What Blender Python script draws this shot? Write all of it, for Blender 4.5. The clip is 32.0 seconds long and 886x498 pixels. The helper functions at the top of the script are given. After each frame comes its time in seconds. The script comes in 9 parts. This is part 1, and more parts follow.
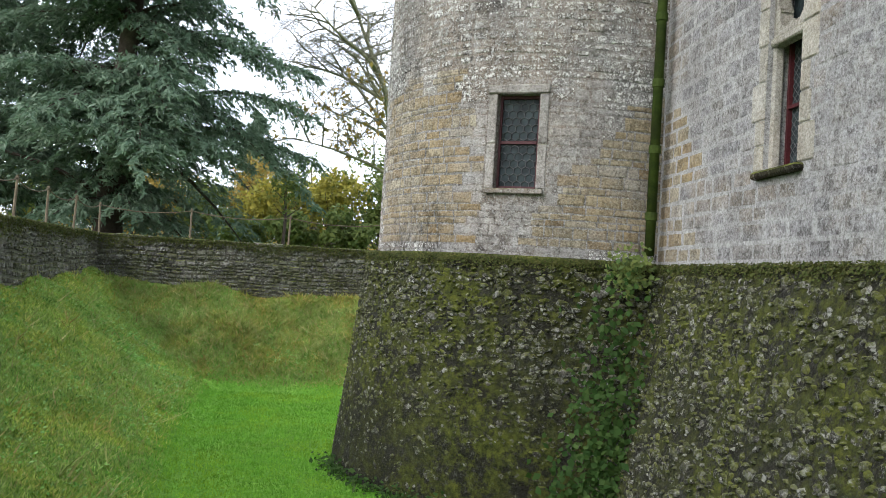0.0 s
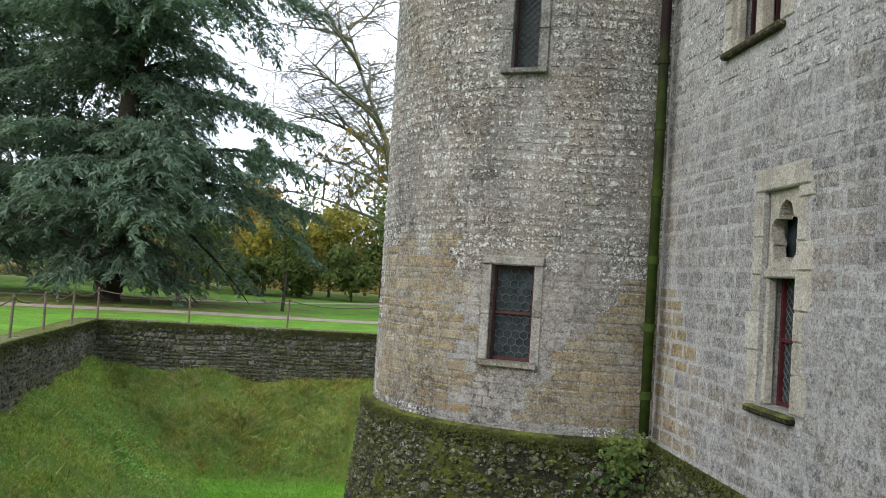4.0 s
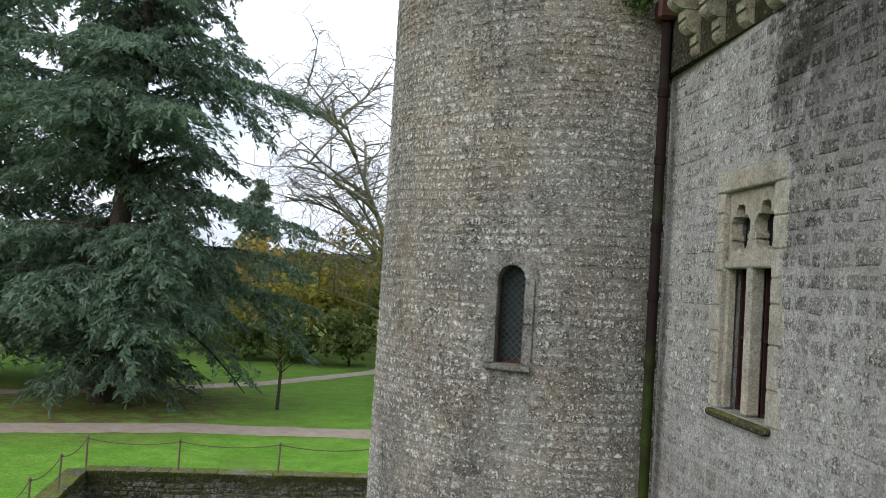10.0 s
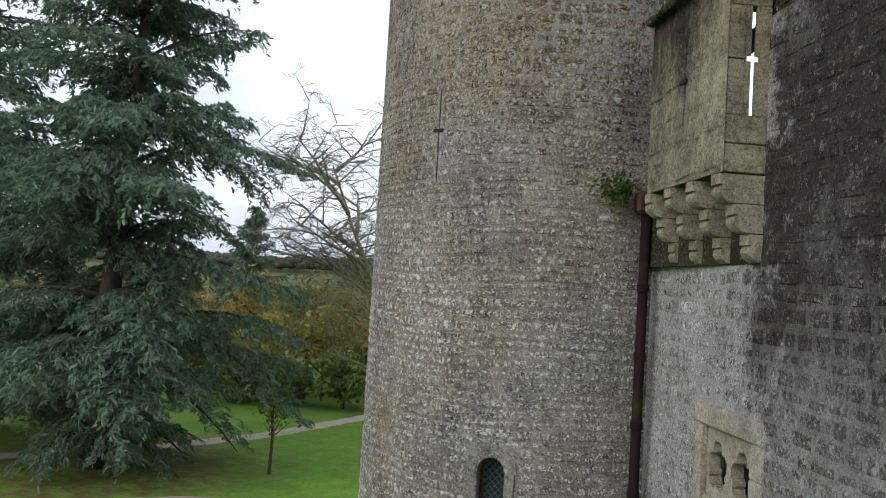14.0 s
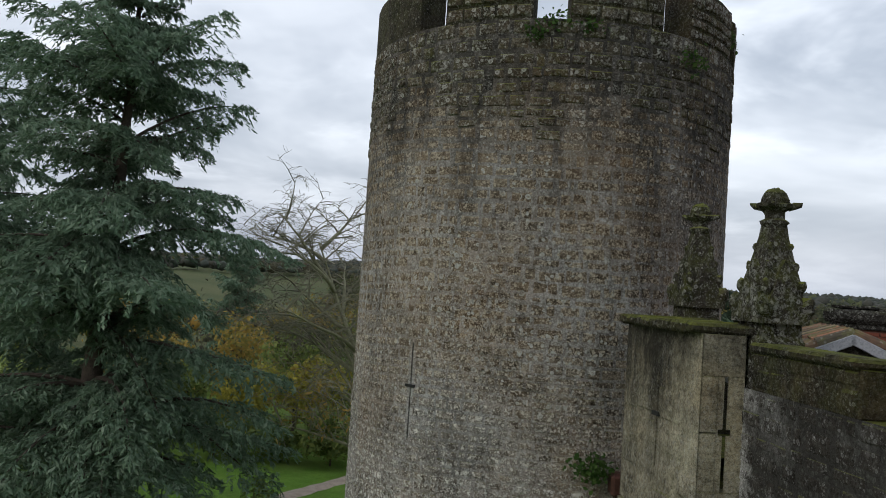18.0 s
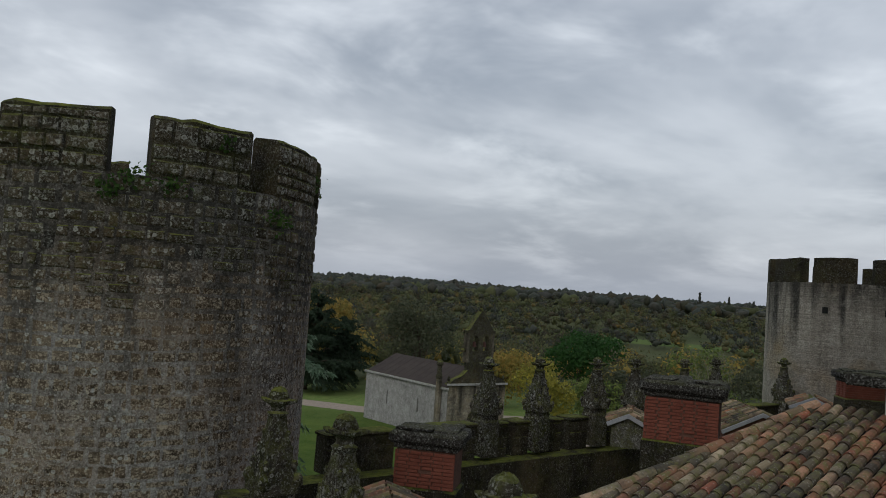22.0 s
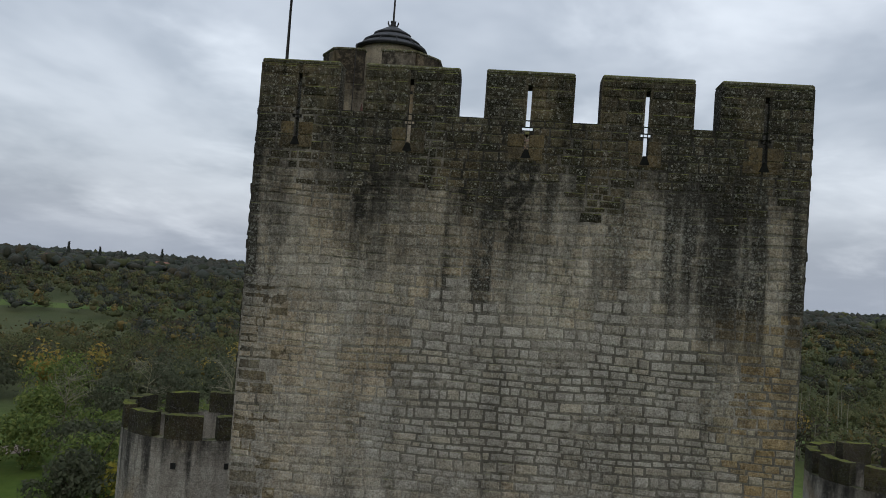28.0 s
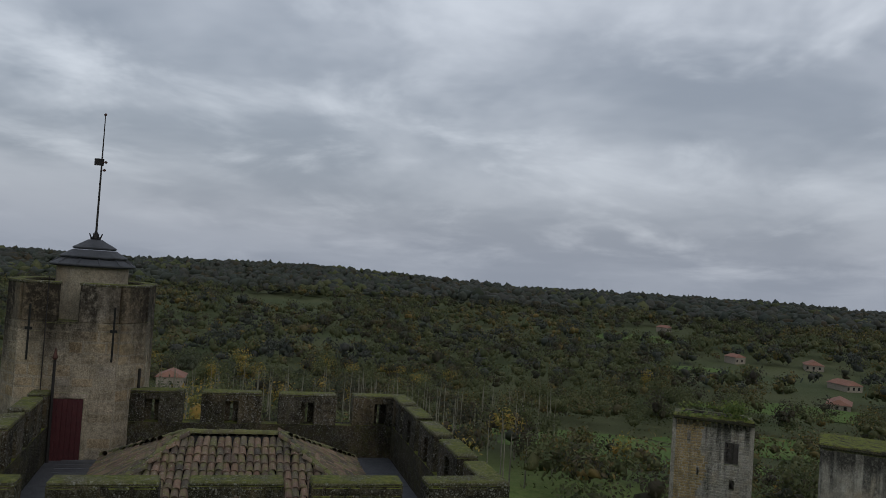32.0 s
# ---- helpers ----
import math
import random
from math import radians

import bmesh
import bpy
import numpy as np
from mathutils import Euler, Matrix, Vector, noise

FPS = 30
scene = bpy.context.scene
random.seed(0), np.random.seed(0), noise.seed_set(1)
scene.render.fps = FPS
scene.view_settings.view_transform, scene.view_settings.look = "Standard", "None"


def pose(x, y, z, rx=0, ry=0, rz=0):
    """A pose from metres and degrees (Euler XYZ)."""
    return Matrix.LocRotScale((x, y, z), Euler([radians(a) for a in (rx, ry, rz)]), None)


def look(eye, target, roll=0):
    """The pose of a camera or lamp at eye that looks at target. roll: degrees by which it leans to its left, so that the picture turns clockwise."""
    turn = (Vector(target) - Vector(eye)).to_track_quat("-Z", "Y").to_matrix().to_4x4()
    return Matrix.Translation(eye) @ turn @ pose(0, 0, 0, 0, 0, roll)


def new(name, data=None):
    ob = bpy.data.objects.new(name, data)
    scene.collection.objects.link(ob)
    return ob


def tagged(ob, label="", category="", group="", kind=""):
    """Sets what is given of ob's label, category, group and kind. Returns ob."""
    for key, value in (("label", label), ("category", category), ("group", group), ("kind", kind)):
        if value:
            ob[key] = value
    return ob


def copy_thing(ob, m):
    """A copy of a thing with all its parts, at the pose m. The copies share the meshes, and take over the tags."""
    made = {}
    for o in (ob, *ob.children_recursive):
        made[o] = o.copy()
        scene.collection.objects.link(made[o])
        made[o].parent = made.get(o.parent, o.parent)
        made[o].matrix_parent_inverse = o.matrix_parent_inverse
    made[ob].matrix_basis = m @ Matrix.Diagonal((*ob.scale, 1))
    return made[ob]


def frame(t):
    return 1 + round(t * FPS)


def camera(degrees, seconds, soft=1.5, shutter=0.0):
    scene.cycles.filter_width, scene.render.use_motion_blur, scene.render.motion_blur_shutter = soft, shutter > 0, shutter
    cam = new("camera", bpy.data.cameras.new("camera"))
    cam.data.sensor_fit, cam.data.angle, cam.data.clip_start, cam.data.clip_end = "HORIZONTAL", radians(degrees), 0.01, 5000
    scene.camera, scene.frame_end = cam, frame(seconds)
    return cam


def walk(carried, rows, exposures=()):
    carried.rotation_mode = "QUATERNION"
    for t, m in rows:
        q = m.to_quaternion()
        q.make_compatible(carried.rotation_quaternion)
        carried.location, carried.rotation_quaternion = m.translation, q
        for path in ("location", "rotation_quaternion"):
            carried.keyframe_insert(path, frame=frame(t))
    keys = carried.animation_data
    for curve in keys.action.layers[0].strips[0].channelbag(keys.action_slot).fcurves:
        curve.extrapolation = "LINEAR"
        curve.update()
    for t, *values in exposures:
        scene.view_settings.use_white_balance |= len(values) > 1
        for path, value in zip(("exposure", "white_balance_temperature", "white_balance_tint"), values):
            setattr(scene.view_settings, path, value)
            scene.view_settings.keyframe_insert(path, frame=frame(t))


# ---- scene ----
cam = camera(58.8, 32.0, 0.35)
METRES, EYE, TILT, LEAN, TURN = 34.0, 3.5, 2.0, -3.6, 0.0
ROWS = [
    (0.0, 0.0, 0.0, 0.0, 0.0, 0.0, -0.0),
    (0.5, 0.0009, 0.0004, 0.0099, 0.05, 0.02, -0.07),
    (1.0, 0.0016, 0.0003, 0.0201, 0.11, 0.03, -0.06),
    (1.5, 0.0025, 0.0004, 0.0304, 0.16, 0.08, -0.11),
    (2.0, 0.0031, 0.0003, 0.0403, 0.21, 0.11, -0.14),
    (2.5, 0.0038, 0.0001, 0.0493, 0.26, 0.16, -0.13),
    (4.5, 0.0053, 0.0023, 0.0899, 0.3, 0.26, -0.14),
    (5.0, 0.0064, 0.0032, 0.1045, 0.33, 0.27, -0.16),
    (5.5, 0.0076, 0.0039, 0.1191, 0.37, 0.28, -0.17),
    (6.0, 0.0089, 0.005, 0.1336, 0.41, 0.28, -0.26),
    (6.5, 0.0099, 0.0062, 0.1476, 0.44, 0.31, -0.32),
    (7.0, 0.0109, 0.007, 0.158, 0.47, 0.32, -0.35),
    (7.5, 0.0116, 0.0075, 0.1684, 0.47, 0.32, -0.32),
    (8.0, 0.0124, 0.0077, 0.1784, 0.46, 0.34, -0.29),
    (8.5, 0.0128, 0.0083, 0.1884, 0.47, 0.35, -0.25),
    (9.0, 0.0131, 0.0085, 0.1966, 0.47, 0.36, -0.09),
    (9.5, 0.0137, 0.0089, 0.2043, 0.46, 0.38, 0.01),
    (10.0, 0.0145, 0.0097, 0.2124, 0.48, 0.38, 0.05),
    (10.5, 0.0152, 0.0101, 0.2212, 0.46, 0.42, 0.03),
    (11.0, 0.0164, 0.0104, 0.231, 0.46, 0.46, 0.04),
    (11.5, 0.0176, 0.0108, 0.2414, 0.44, 0.45, 0.08),
    (12.0, 0.0187, 0.011, 0.2511, 0.45, 0.47, 0.09),
    (12.5, 0.0198, 0.0109, 0.2615, 0.44, 0.47, 0.12),
    (13.0, 0.0209, 0.0113, 0.2724, 0.43, 0.5, 0.14),
    (13.5, 0.0224, 0.012, 0.2845, 0.41, 0.53, 0.19),
    (14.0, 0.0242, 0.0129, 0.2979, 0.4, 0.54, 0.22),
    (14.5, 0.0258, 0.0139, 0.311, 0.37, 0.54, 0.22),
    (16.5, 0.0323, 0.0181, 0.3693, 0.19, 0.67, -0.03),
    (17.0, 0.0331, 0.0191, 0.3849, 0.15, 0.63, -0.14),
    (17.5, 0.0337, 0.0199, 0.4016, 0.12, 0.61, -0.18),
    (18.0, 0.0344, 0.0207, 0.4189, -0.09, 0.58, -0.21),
    (18.5, 0.0347, 0.0214, 0.4295, -1.91, 0.59, -0.38),
    (19.0, 0.035, 0.0222, 0.4403, -4.79, 0.51, -0.59),
    (19.5, 0.0348, 0.0232, 0.4503, -8.61, 0.4, -0.84),
    (20.0, 0.035, 0.0236, 0.4596, -12.43, 0.3, -1.07),
    (20.5, 0.0352, 0.0239, 0.4685, -16.54, 0.16, -1.28),
    (21.0, 0.036, 0.0246, 0.4769, -20.8, -0.0, -1.45),
    (21.5, 0.0379, 0.0264, 0.4872, -25.15, -0.17, -1.57),
    (22.0, 0.04, 0.0279, 0.5015, -29.16, -0.35, -1.8),
    (22.5, 0.0417, 0.0289, 0.5162, -33.48, -0.54, -2.11),
    (23.0, 0.0422, 0.0285, 0.532, -38.06, -0.72, -2.36),
    (23.5, 0.0428, 0.0279, 0.5479, -42.42, -0.94, -2.65),
    (24.0, 0.0432, 0.0278, 0.5648, -46.42, -1.13, -2.91),
    (24.5, 0.0442, 0.0278, 0.5829, -50.51, -1.27, -3.34),
    (25.0, 0.0448, 0.0281, 0.6013, -54.52, -1.39, -3.65),
    (25.5, 0.0453, 0.0282, 0.6209, -58.63, -1.49, -3.96),
    (27.5, 0.0498, 0.0301, 0.7228, -70.05, -1.74, -4.8),
    (28.0, 0.0513, 0.0307, 0.7537, -72.61, -1.78, -5.05),
    (28.5, 0.0531, 0.0314, 0.7835, -75.1, -1.83, -5.22),
    (29.0, 0.055, 0.0325, 0.8127, -77.54, -1.84, -5.37),
    (29.5, 0.0571, 0.0337, 0.8428, -80.13, -1.85, -5.48),
    (30.0, 0.0588, 0.0347, 0.8724, -82.65, -1.81, -5.58),
    (30.5, 0.0606, 0.0357, 0.9038, -84.98, -1.82, -5.64),
    (31.0, 0.0634, 0.0369, 0.9337, -87.13, -1.83, -5.75),
    (31.5, 0.0664, 0.0381, 0.9639, -89.25, -1.83, -5.85),
    (32.0, 0.0689, 0.0392, 0.9958, -91.49, -1.83, -5.96),
]
EXPOSURES = [(0.0, 2.0, 6100, 10.5), (6.0, 1.42, 6170, 10), (13.0, 1.2, 6200, 11), (16.5, 0.8, 6250, 10), (19.0, 0.35, 6250, 9), (23.0, -0.08, 6250, 8.5), (28.0, 0.1, 6120, 8.5), (29.5, -0.12, 6120, 9), (31.0, -0.25, 6120, 9.5), (32.0, -0.3, 6120, 9.5)]
walk(cam, [(t, pose(0, 0, EYE, TILT, LEAN, TURN) @ pose(METRES * x, METRES * y, METRES * z, 90 + pitch, roll, yaw)) for t, x, y, z, yaw, pitch, roll in ROWS],
     exposures=EXPOSURES)

# ---- sky and light: a grey overcast day ----
world = bpy.data.worlds.new("overcast_sky")
scene.world = world
world.use_nodes = True
wn, wl = world.node_tree.nodes, world.node_tree.links
wn.clear()


w_out = wn.new("ShaderNodeOutputWorld")
w_bg = wn.new("ShaderNodeBackground")
w_sky = wn.new("ShaderNodeTexSky")
w_sky.sky_type = "NISHITA"
w_sky.sun_disc = False
w_sky.sun_elevation = radians(32)
w_sky.sun_rotation = radians(232)
w_sky.air_density, w_sky.dust_density = 1.6, 4.0
w_co = wn.new("ShaderNodeTexCoord")
w_sep = wn.new("ShaderNodeSeparateXYZ")
wl.new(w_co.outputs["Generated"], w_sep.inputs[0])
w_h = wn.new("ShaderNodeMath")
w_h.operation = "MAXIMUM"
w_h.inputs[1].default_value = 0.0
wl.new(w_sep.outputs["Z"], w_h.inputs[0])
w_h2 = wn.new("ShaderNodeMath")
w_h2.operation = "ADD"
w_h2.inputs[1].default_value = 0.22
wl.new(w_h.outputs[0], w_h2.inputs[0])
w_px = wn.new("ShaderNodeMath")
w_px.operation = "DIVIDE"
wl.new(w_sep.outputs["X"], w_px.inputs[0])
wl.new(w_h2.outputs[0], w_px.inputs[1])
w_py = wn.new("ShaderNodeMath")
w_py.operation = "DIVIDE"
wl.new(w_sep.outputs["Y"], w_py.inputs[0])
wl.new(w_h2.outputs[0], w_py.inputs[1])
w_comb = wn.new("ShaderNodeCombineXYZ")
wl.new(w_px.outputs[0], w_comb.inputs[0])
wl.new(w_py.outputs[0], w_comb.inputs[1])


def cloud_noise(scale, detail, rough, low, high, seed):
    n = wn.new("ShaderNodeTexNoise")
    n.inputs["Scale"].default_value = scale
    n.inputs["Detail"].default_value = detail
    n.inputs["Roughness"].default_value = rough
    n.inputs["Distortion"].default_value = 0.3
    m = wn.new("ShaderNodeMapping")
    m.inputs["Location"].default_value = (seed, seed * 1.7, 0)
    wl.new(w_comb.outputs[0], m.inputs["Vector"])
    wl.new(m.outputs[0], n.inputs["Vector"])
    r = wn.new("ShaderNodeMapRange")
    r.inputs["From Min"].default_value, r.inputs["From Max"].default_value = low, high
    r.interpolation_type = "SMOOTHSTEP"
    wl.new(n.outputs["Fac"], r.inputs["Value"])
    return r.outputs[0]


def wmix(a, b, fac, kind="MIX"):
    m = wn.new("ShaderNodeMix")
    m.data_type, m.blend_type = "RGBA", kind
    for socket, value in ((m.inputs[0], fac), (m.inputs[6], a), (m.inputs[7], b)):
        if isinstance(value, (int, float)):
            socket.default_value = value
        elif isinstance(value, tuple):
            socket.default_value = (*value, 1)
        else:
            wl.new(value, socket)
    return m.outputs[2]


# clouds: a slate-grey deck, paler billows and a few thin bright rifts
deck = wmix((0.27, 0.292, 0.335), (0.48, 0.495, 0.53), cloud_noise(0.8, 5, 0.55, 0.36, 0.64, 3.1))
deck = wmix(deck, (0.60, 0.615, 0.645), cloud_noise(1.9, 5, 0.55, 0.46, 0.80, 11.3))
deck = wmix(deck, (0.80, 0.81, 0.83), cloud_noise(1.1, 5, 0.55, 0.56, 0.80, 27.9))
w_hz = wn.new("ShaderNodeMapRange")
w_hz.inputs["From Min"].default_value, w_hz.inputs["From Max"].default_value = 0.0, 0.17
w_hz.inputs["To Min"].default_value, w_hz.inputs["To Max"].default_value = 0.75, 0.0
wl.new(w_h.outputs[0], w_hz.inputs["Value"])
deck = wmix(deck, (0.285, 0.305, 0.35), w_hz.outputs[0])
thin = wn.new("ShaderNodeMix")
thin.data_type, thin.blend_type = "RGBA", "ADD"
thin.inputs[0].default_value = 0.012
wl.new(deck, thin.inputs[6])
wl.new(w_sky.outputs[0], thin.inputs[7])
wl.new(thin.outputs[2], w_bg.inputs["Color"])
w_bg.inputs["Strength"].default_value = 1.2
wl.new(w_bg.outputs[0], w_out.inputs["Surface"])

sun_data = bpy.data.lights.new("sun", "SUN")
sun_data.energy, sun_data.angle, sun_data.color = 0.6, radians(40), (1.0, 0.97, 0.92)
sun = new("sun", sun_data)
sun.matrix_world = look((-60, -48, 55), (0, 0, 0))

# ---- materials ----
def ramp(nodes, links, source, stops):
    r = nodes.new("ShaderNodeValToRGB")
    els = r.color_ramp.elements
    while len(els) > len(stops):
        els.remove(els[-1])
    while len(els) < len(stops):
        els.new(0.5)
    for e, (p, c) in zip(els, stops):
        e.position = p
        e.color = (*c, 1) if len(c) == 3 else c
    links.new(source, r.inputs[0])
    return r.outputs[0]


class Mat:
    """A small builder of node materials in object-independent world coordinates."""

    def __init__(self, name, rough=0.9, metal=0.0, spec=0.3):
        self.m = bpy.data.materials.new(name)
        self.m.use_nodes = True
        self.n, self.l = self.m.node_tree.nodes, self.m.node_tree.links
        self.b = self.n["Principled BSDF"]
        self.b.inputs["Roughness"].default_value = rough
        self.b.inputs["Metallic"].default_value = metal
        self.b.inputs["Specular IOR Level"].default_value = spec
        self.geo = self.n.new("ShaderNodeNewGeometry")
        self.pos = self.geo.outputs["Position"]

    def noise(self, scale, detail=4, rough=0.6, low=0.3, high=0.7, stretch=(1, 1, 1), shift=0.0, dist=0.0):
        mp = self.n.new("ShaderNodeMapping")
        mp.inputs["Scale"].default_value = stretch
        mp.inputs["Location"].default_value = (shift, shift * 0.7, shift * 1.3)
        self.l.new(self.pos, mp.inputs["Vector"])
        t = self.n.new("ShaderNodeTexNoise")
        t.inputs["Scale"].default_value, t.inputs["Detail"].default_value, t.inputs["Roughness"].default_value = scale, detail, rough
        t.inputs["Distortion"].default_value = dist
        self.l.new(mp.outputs[0], t.inputs["Vector"])
        r = self.n.new("ShaderNodeMapRange")
        r.inputs["From Min"].default_value, r.inputs["From Max"].default_value = low, high
        self.l.new(t.outputs["Fac"], r.inputs["Value"])
        return r.outputs[0]

    def spots(self, scale, low, high, randomness=1.0):
        v = self.n.new("ShaderNodeTexVoronoi")
        v.inputs["Scale"].default_value = scale
        v.inputs["Randomness"].default_value = randomness
        wob = self.n.new("ShaderNodeTexNoise")
        wob.inputs["Scale"].default_value = scale * 2.2
        self.l.new(self.pos, wob.inputs["Vector"])
        add = self.n.new("ShaderNodeVectorMath")
        add.operation = "MULTIPLY_ADD"
        add.inputs[1].default_value = (0.5 / scale,) * 3
        self.l.new(wob.outputs["Color"], add.inputs[0])
        self.l.new(self.pos, add.inputs[2])
        self.l.new(add.outputs[0], v.inputs["Vector"])
        r = self.n.new("ShaderNodeMapRange")
        r.inputs["From Min"].default_value, r.inputs["From Max"].default_value = high, low
        self.l.new(v.outputs["Distance"], r.inputs["Value"])
        return r.outputs[0]

    def rosettes(self, scale, share):
        """Round crusts of lichen with a pale rim; share is how many of the cells carry one."""
        wob = self.n.new("ShaderNodeTexNoise")
        wob.inputs["Scale"].default_value, wob.inputs["Detail"].default_value = scale * 1.6, 3
        self.l.new(self.pos, wob.inputs["Vector"])
        add = self.n.new("ShaderNodeVectorMath")
        add.operation = "MULTIPLY_ADD"
        add.inputs[1].default_value = (0.42 / scale,) * 3
        self.l.new(wob.outputs["Color"], add.inputs[0])
        self.l.new(self.pos, add.inputs[2])
        v = self.n.new("ShaderNodeTexVoronoi")
        v.inputs["Scale"].default_value = scale
        self.l.new(add.outputs[0], v.inputs["Vector"])
        g = lambda k: (k, k, k)
        rim = ramp(self.n, self.l, v.outputs["Distance"], [(0.0, g(0.55)), (0.14, g(0.3)), (0.24, g(0.95)), (0.33, g(1.0)), (0.41, g(0.0))])
        sep = self.n.new("ShaderNodeSeparateColor")
        self.l.new(v.outputs["Color"], sep.inputs[0])
        pick = self.math("LESS_THAN", sep.outputs[0], self.math("MULTIPLY", self.noise(0.6, 5, 0.65, 0.34, 0.60, shift=31.0), share))
        return self.math("MULTIPLY", rim, pick)

    def per_piece(self):
        o = self.n.new("ShaderNodeObjectInfo")
        a = self.math("ADD", o.outputs["Random"], self.geo.outputs["Random Per Island"])
        return self.math("FRACT", a, 0.0)

    def math(self, op, a, b):
        m = self.n.new("ShaderNodeMath")
        m.operation = op
        for s, v in zip(m.inputs, (a, b)):
            if isinstance(v, (int, float)):
                s.default_value = v
            else:
                self.l.new(v, s)
        return m.outputs[0]

    def mix(self, a, b, fac, kind="MIX"):
        m = self.n.new("ShaderNodeMix")
        m.data_type, m.blend_type = "RGBA", kind
        for s, v in ((m.inputs[0], fac), (m.inputs[6], a), (m.inputs[7], b)):
            if isinstance(v, (int, float)):
                s.default_value = v
            elif isinstance(v, tuple):
                s.default_value = (*v, 1)
            else:
                self.l.new(v, s)
        return m.outputs[2]

    def height(self, low, high):
        """0 below low, 1 above high, in metres over the moat."""
        s = self.n.new("ShaderNodeSeparateXYZ")
        self.l.new(self.pos, s.inputs[0])
        r = self.n.new("ShaderNodeMapRange")
        r.inputs["From Min"].default_value, r.inputs["From Max"].default_value = low, high
        self.l.new(s.outputs["Z"], r.inputs["Value"])
        return r.outputs[0]

    def upward(self, low=0.3, high=0.8):
        s = self.n.new("ShaderNodeSeparateXYZ")
        self.l.new(self.geo.outputs["Normal"], s.inputs[0])
        r = self.n.new("ShaderNodeMapRange")
        r.inputs["From Min"].default_value, r.inputs["From Max"].default_value = low, high
        self.l.new(s.outputs["Z"], r.inputs["Value"])
        return r.outputs[0]

    def done(self, color, bump=None, strength=0.4, dist=0.02, rough=None):
        if isinstance(color, tuple):
            self.b.inputs["Base Color"].default_value = (*color, 1)
        else:
            self.l.new(color, self.b.inputs["Base Color"])
        if bump is not None:
            bp = self.n.new("ShaderNodeBump")
            bp.inputs["Strength"].default_value, bp.inputs["Distance"].default_value = strength, dist
            self.l.new(bump, bp.inputs["Height"])
            self.l.new(bp.outputs[0], self.b.inputs["Normal"])
        if rough is not None:
            self.l.new(rough, self.b.inputs["Roughness"])
        return self.m


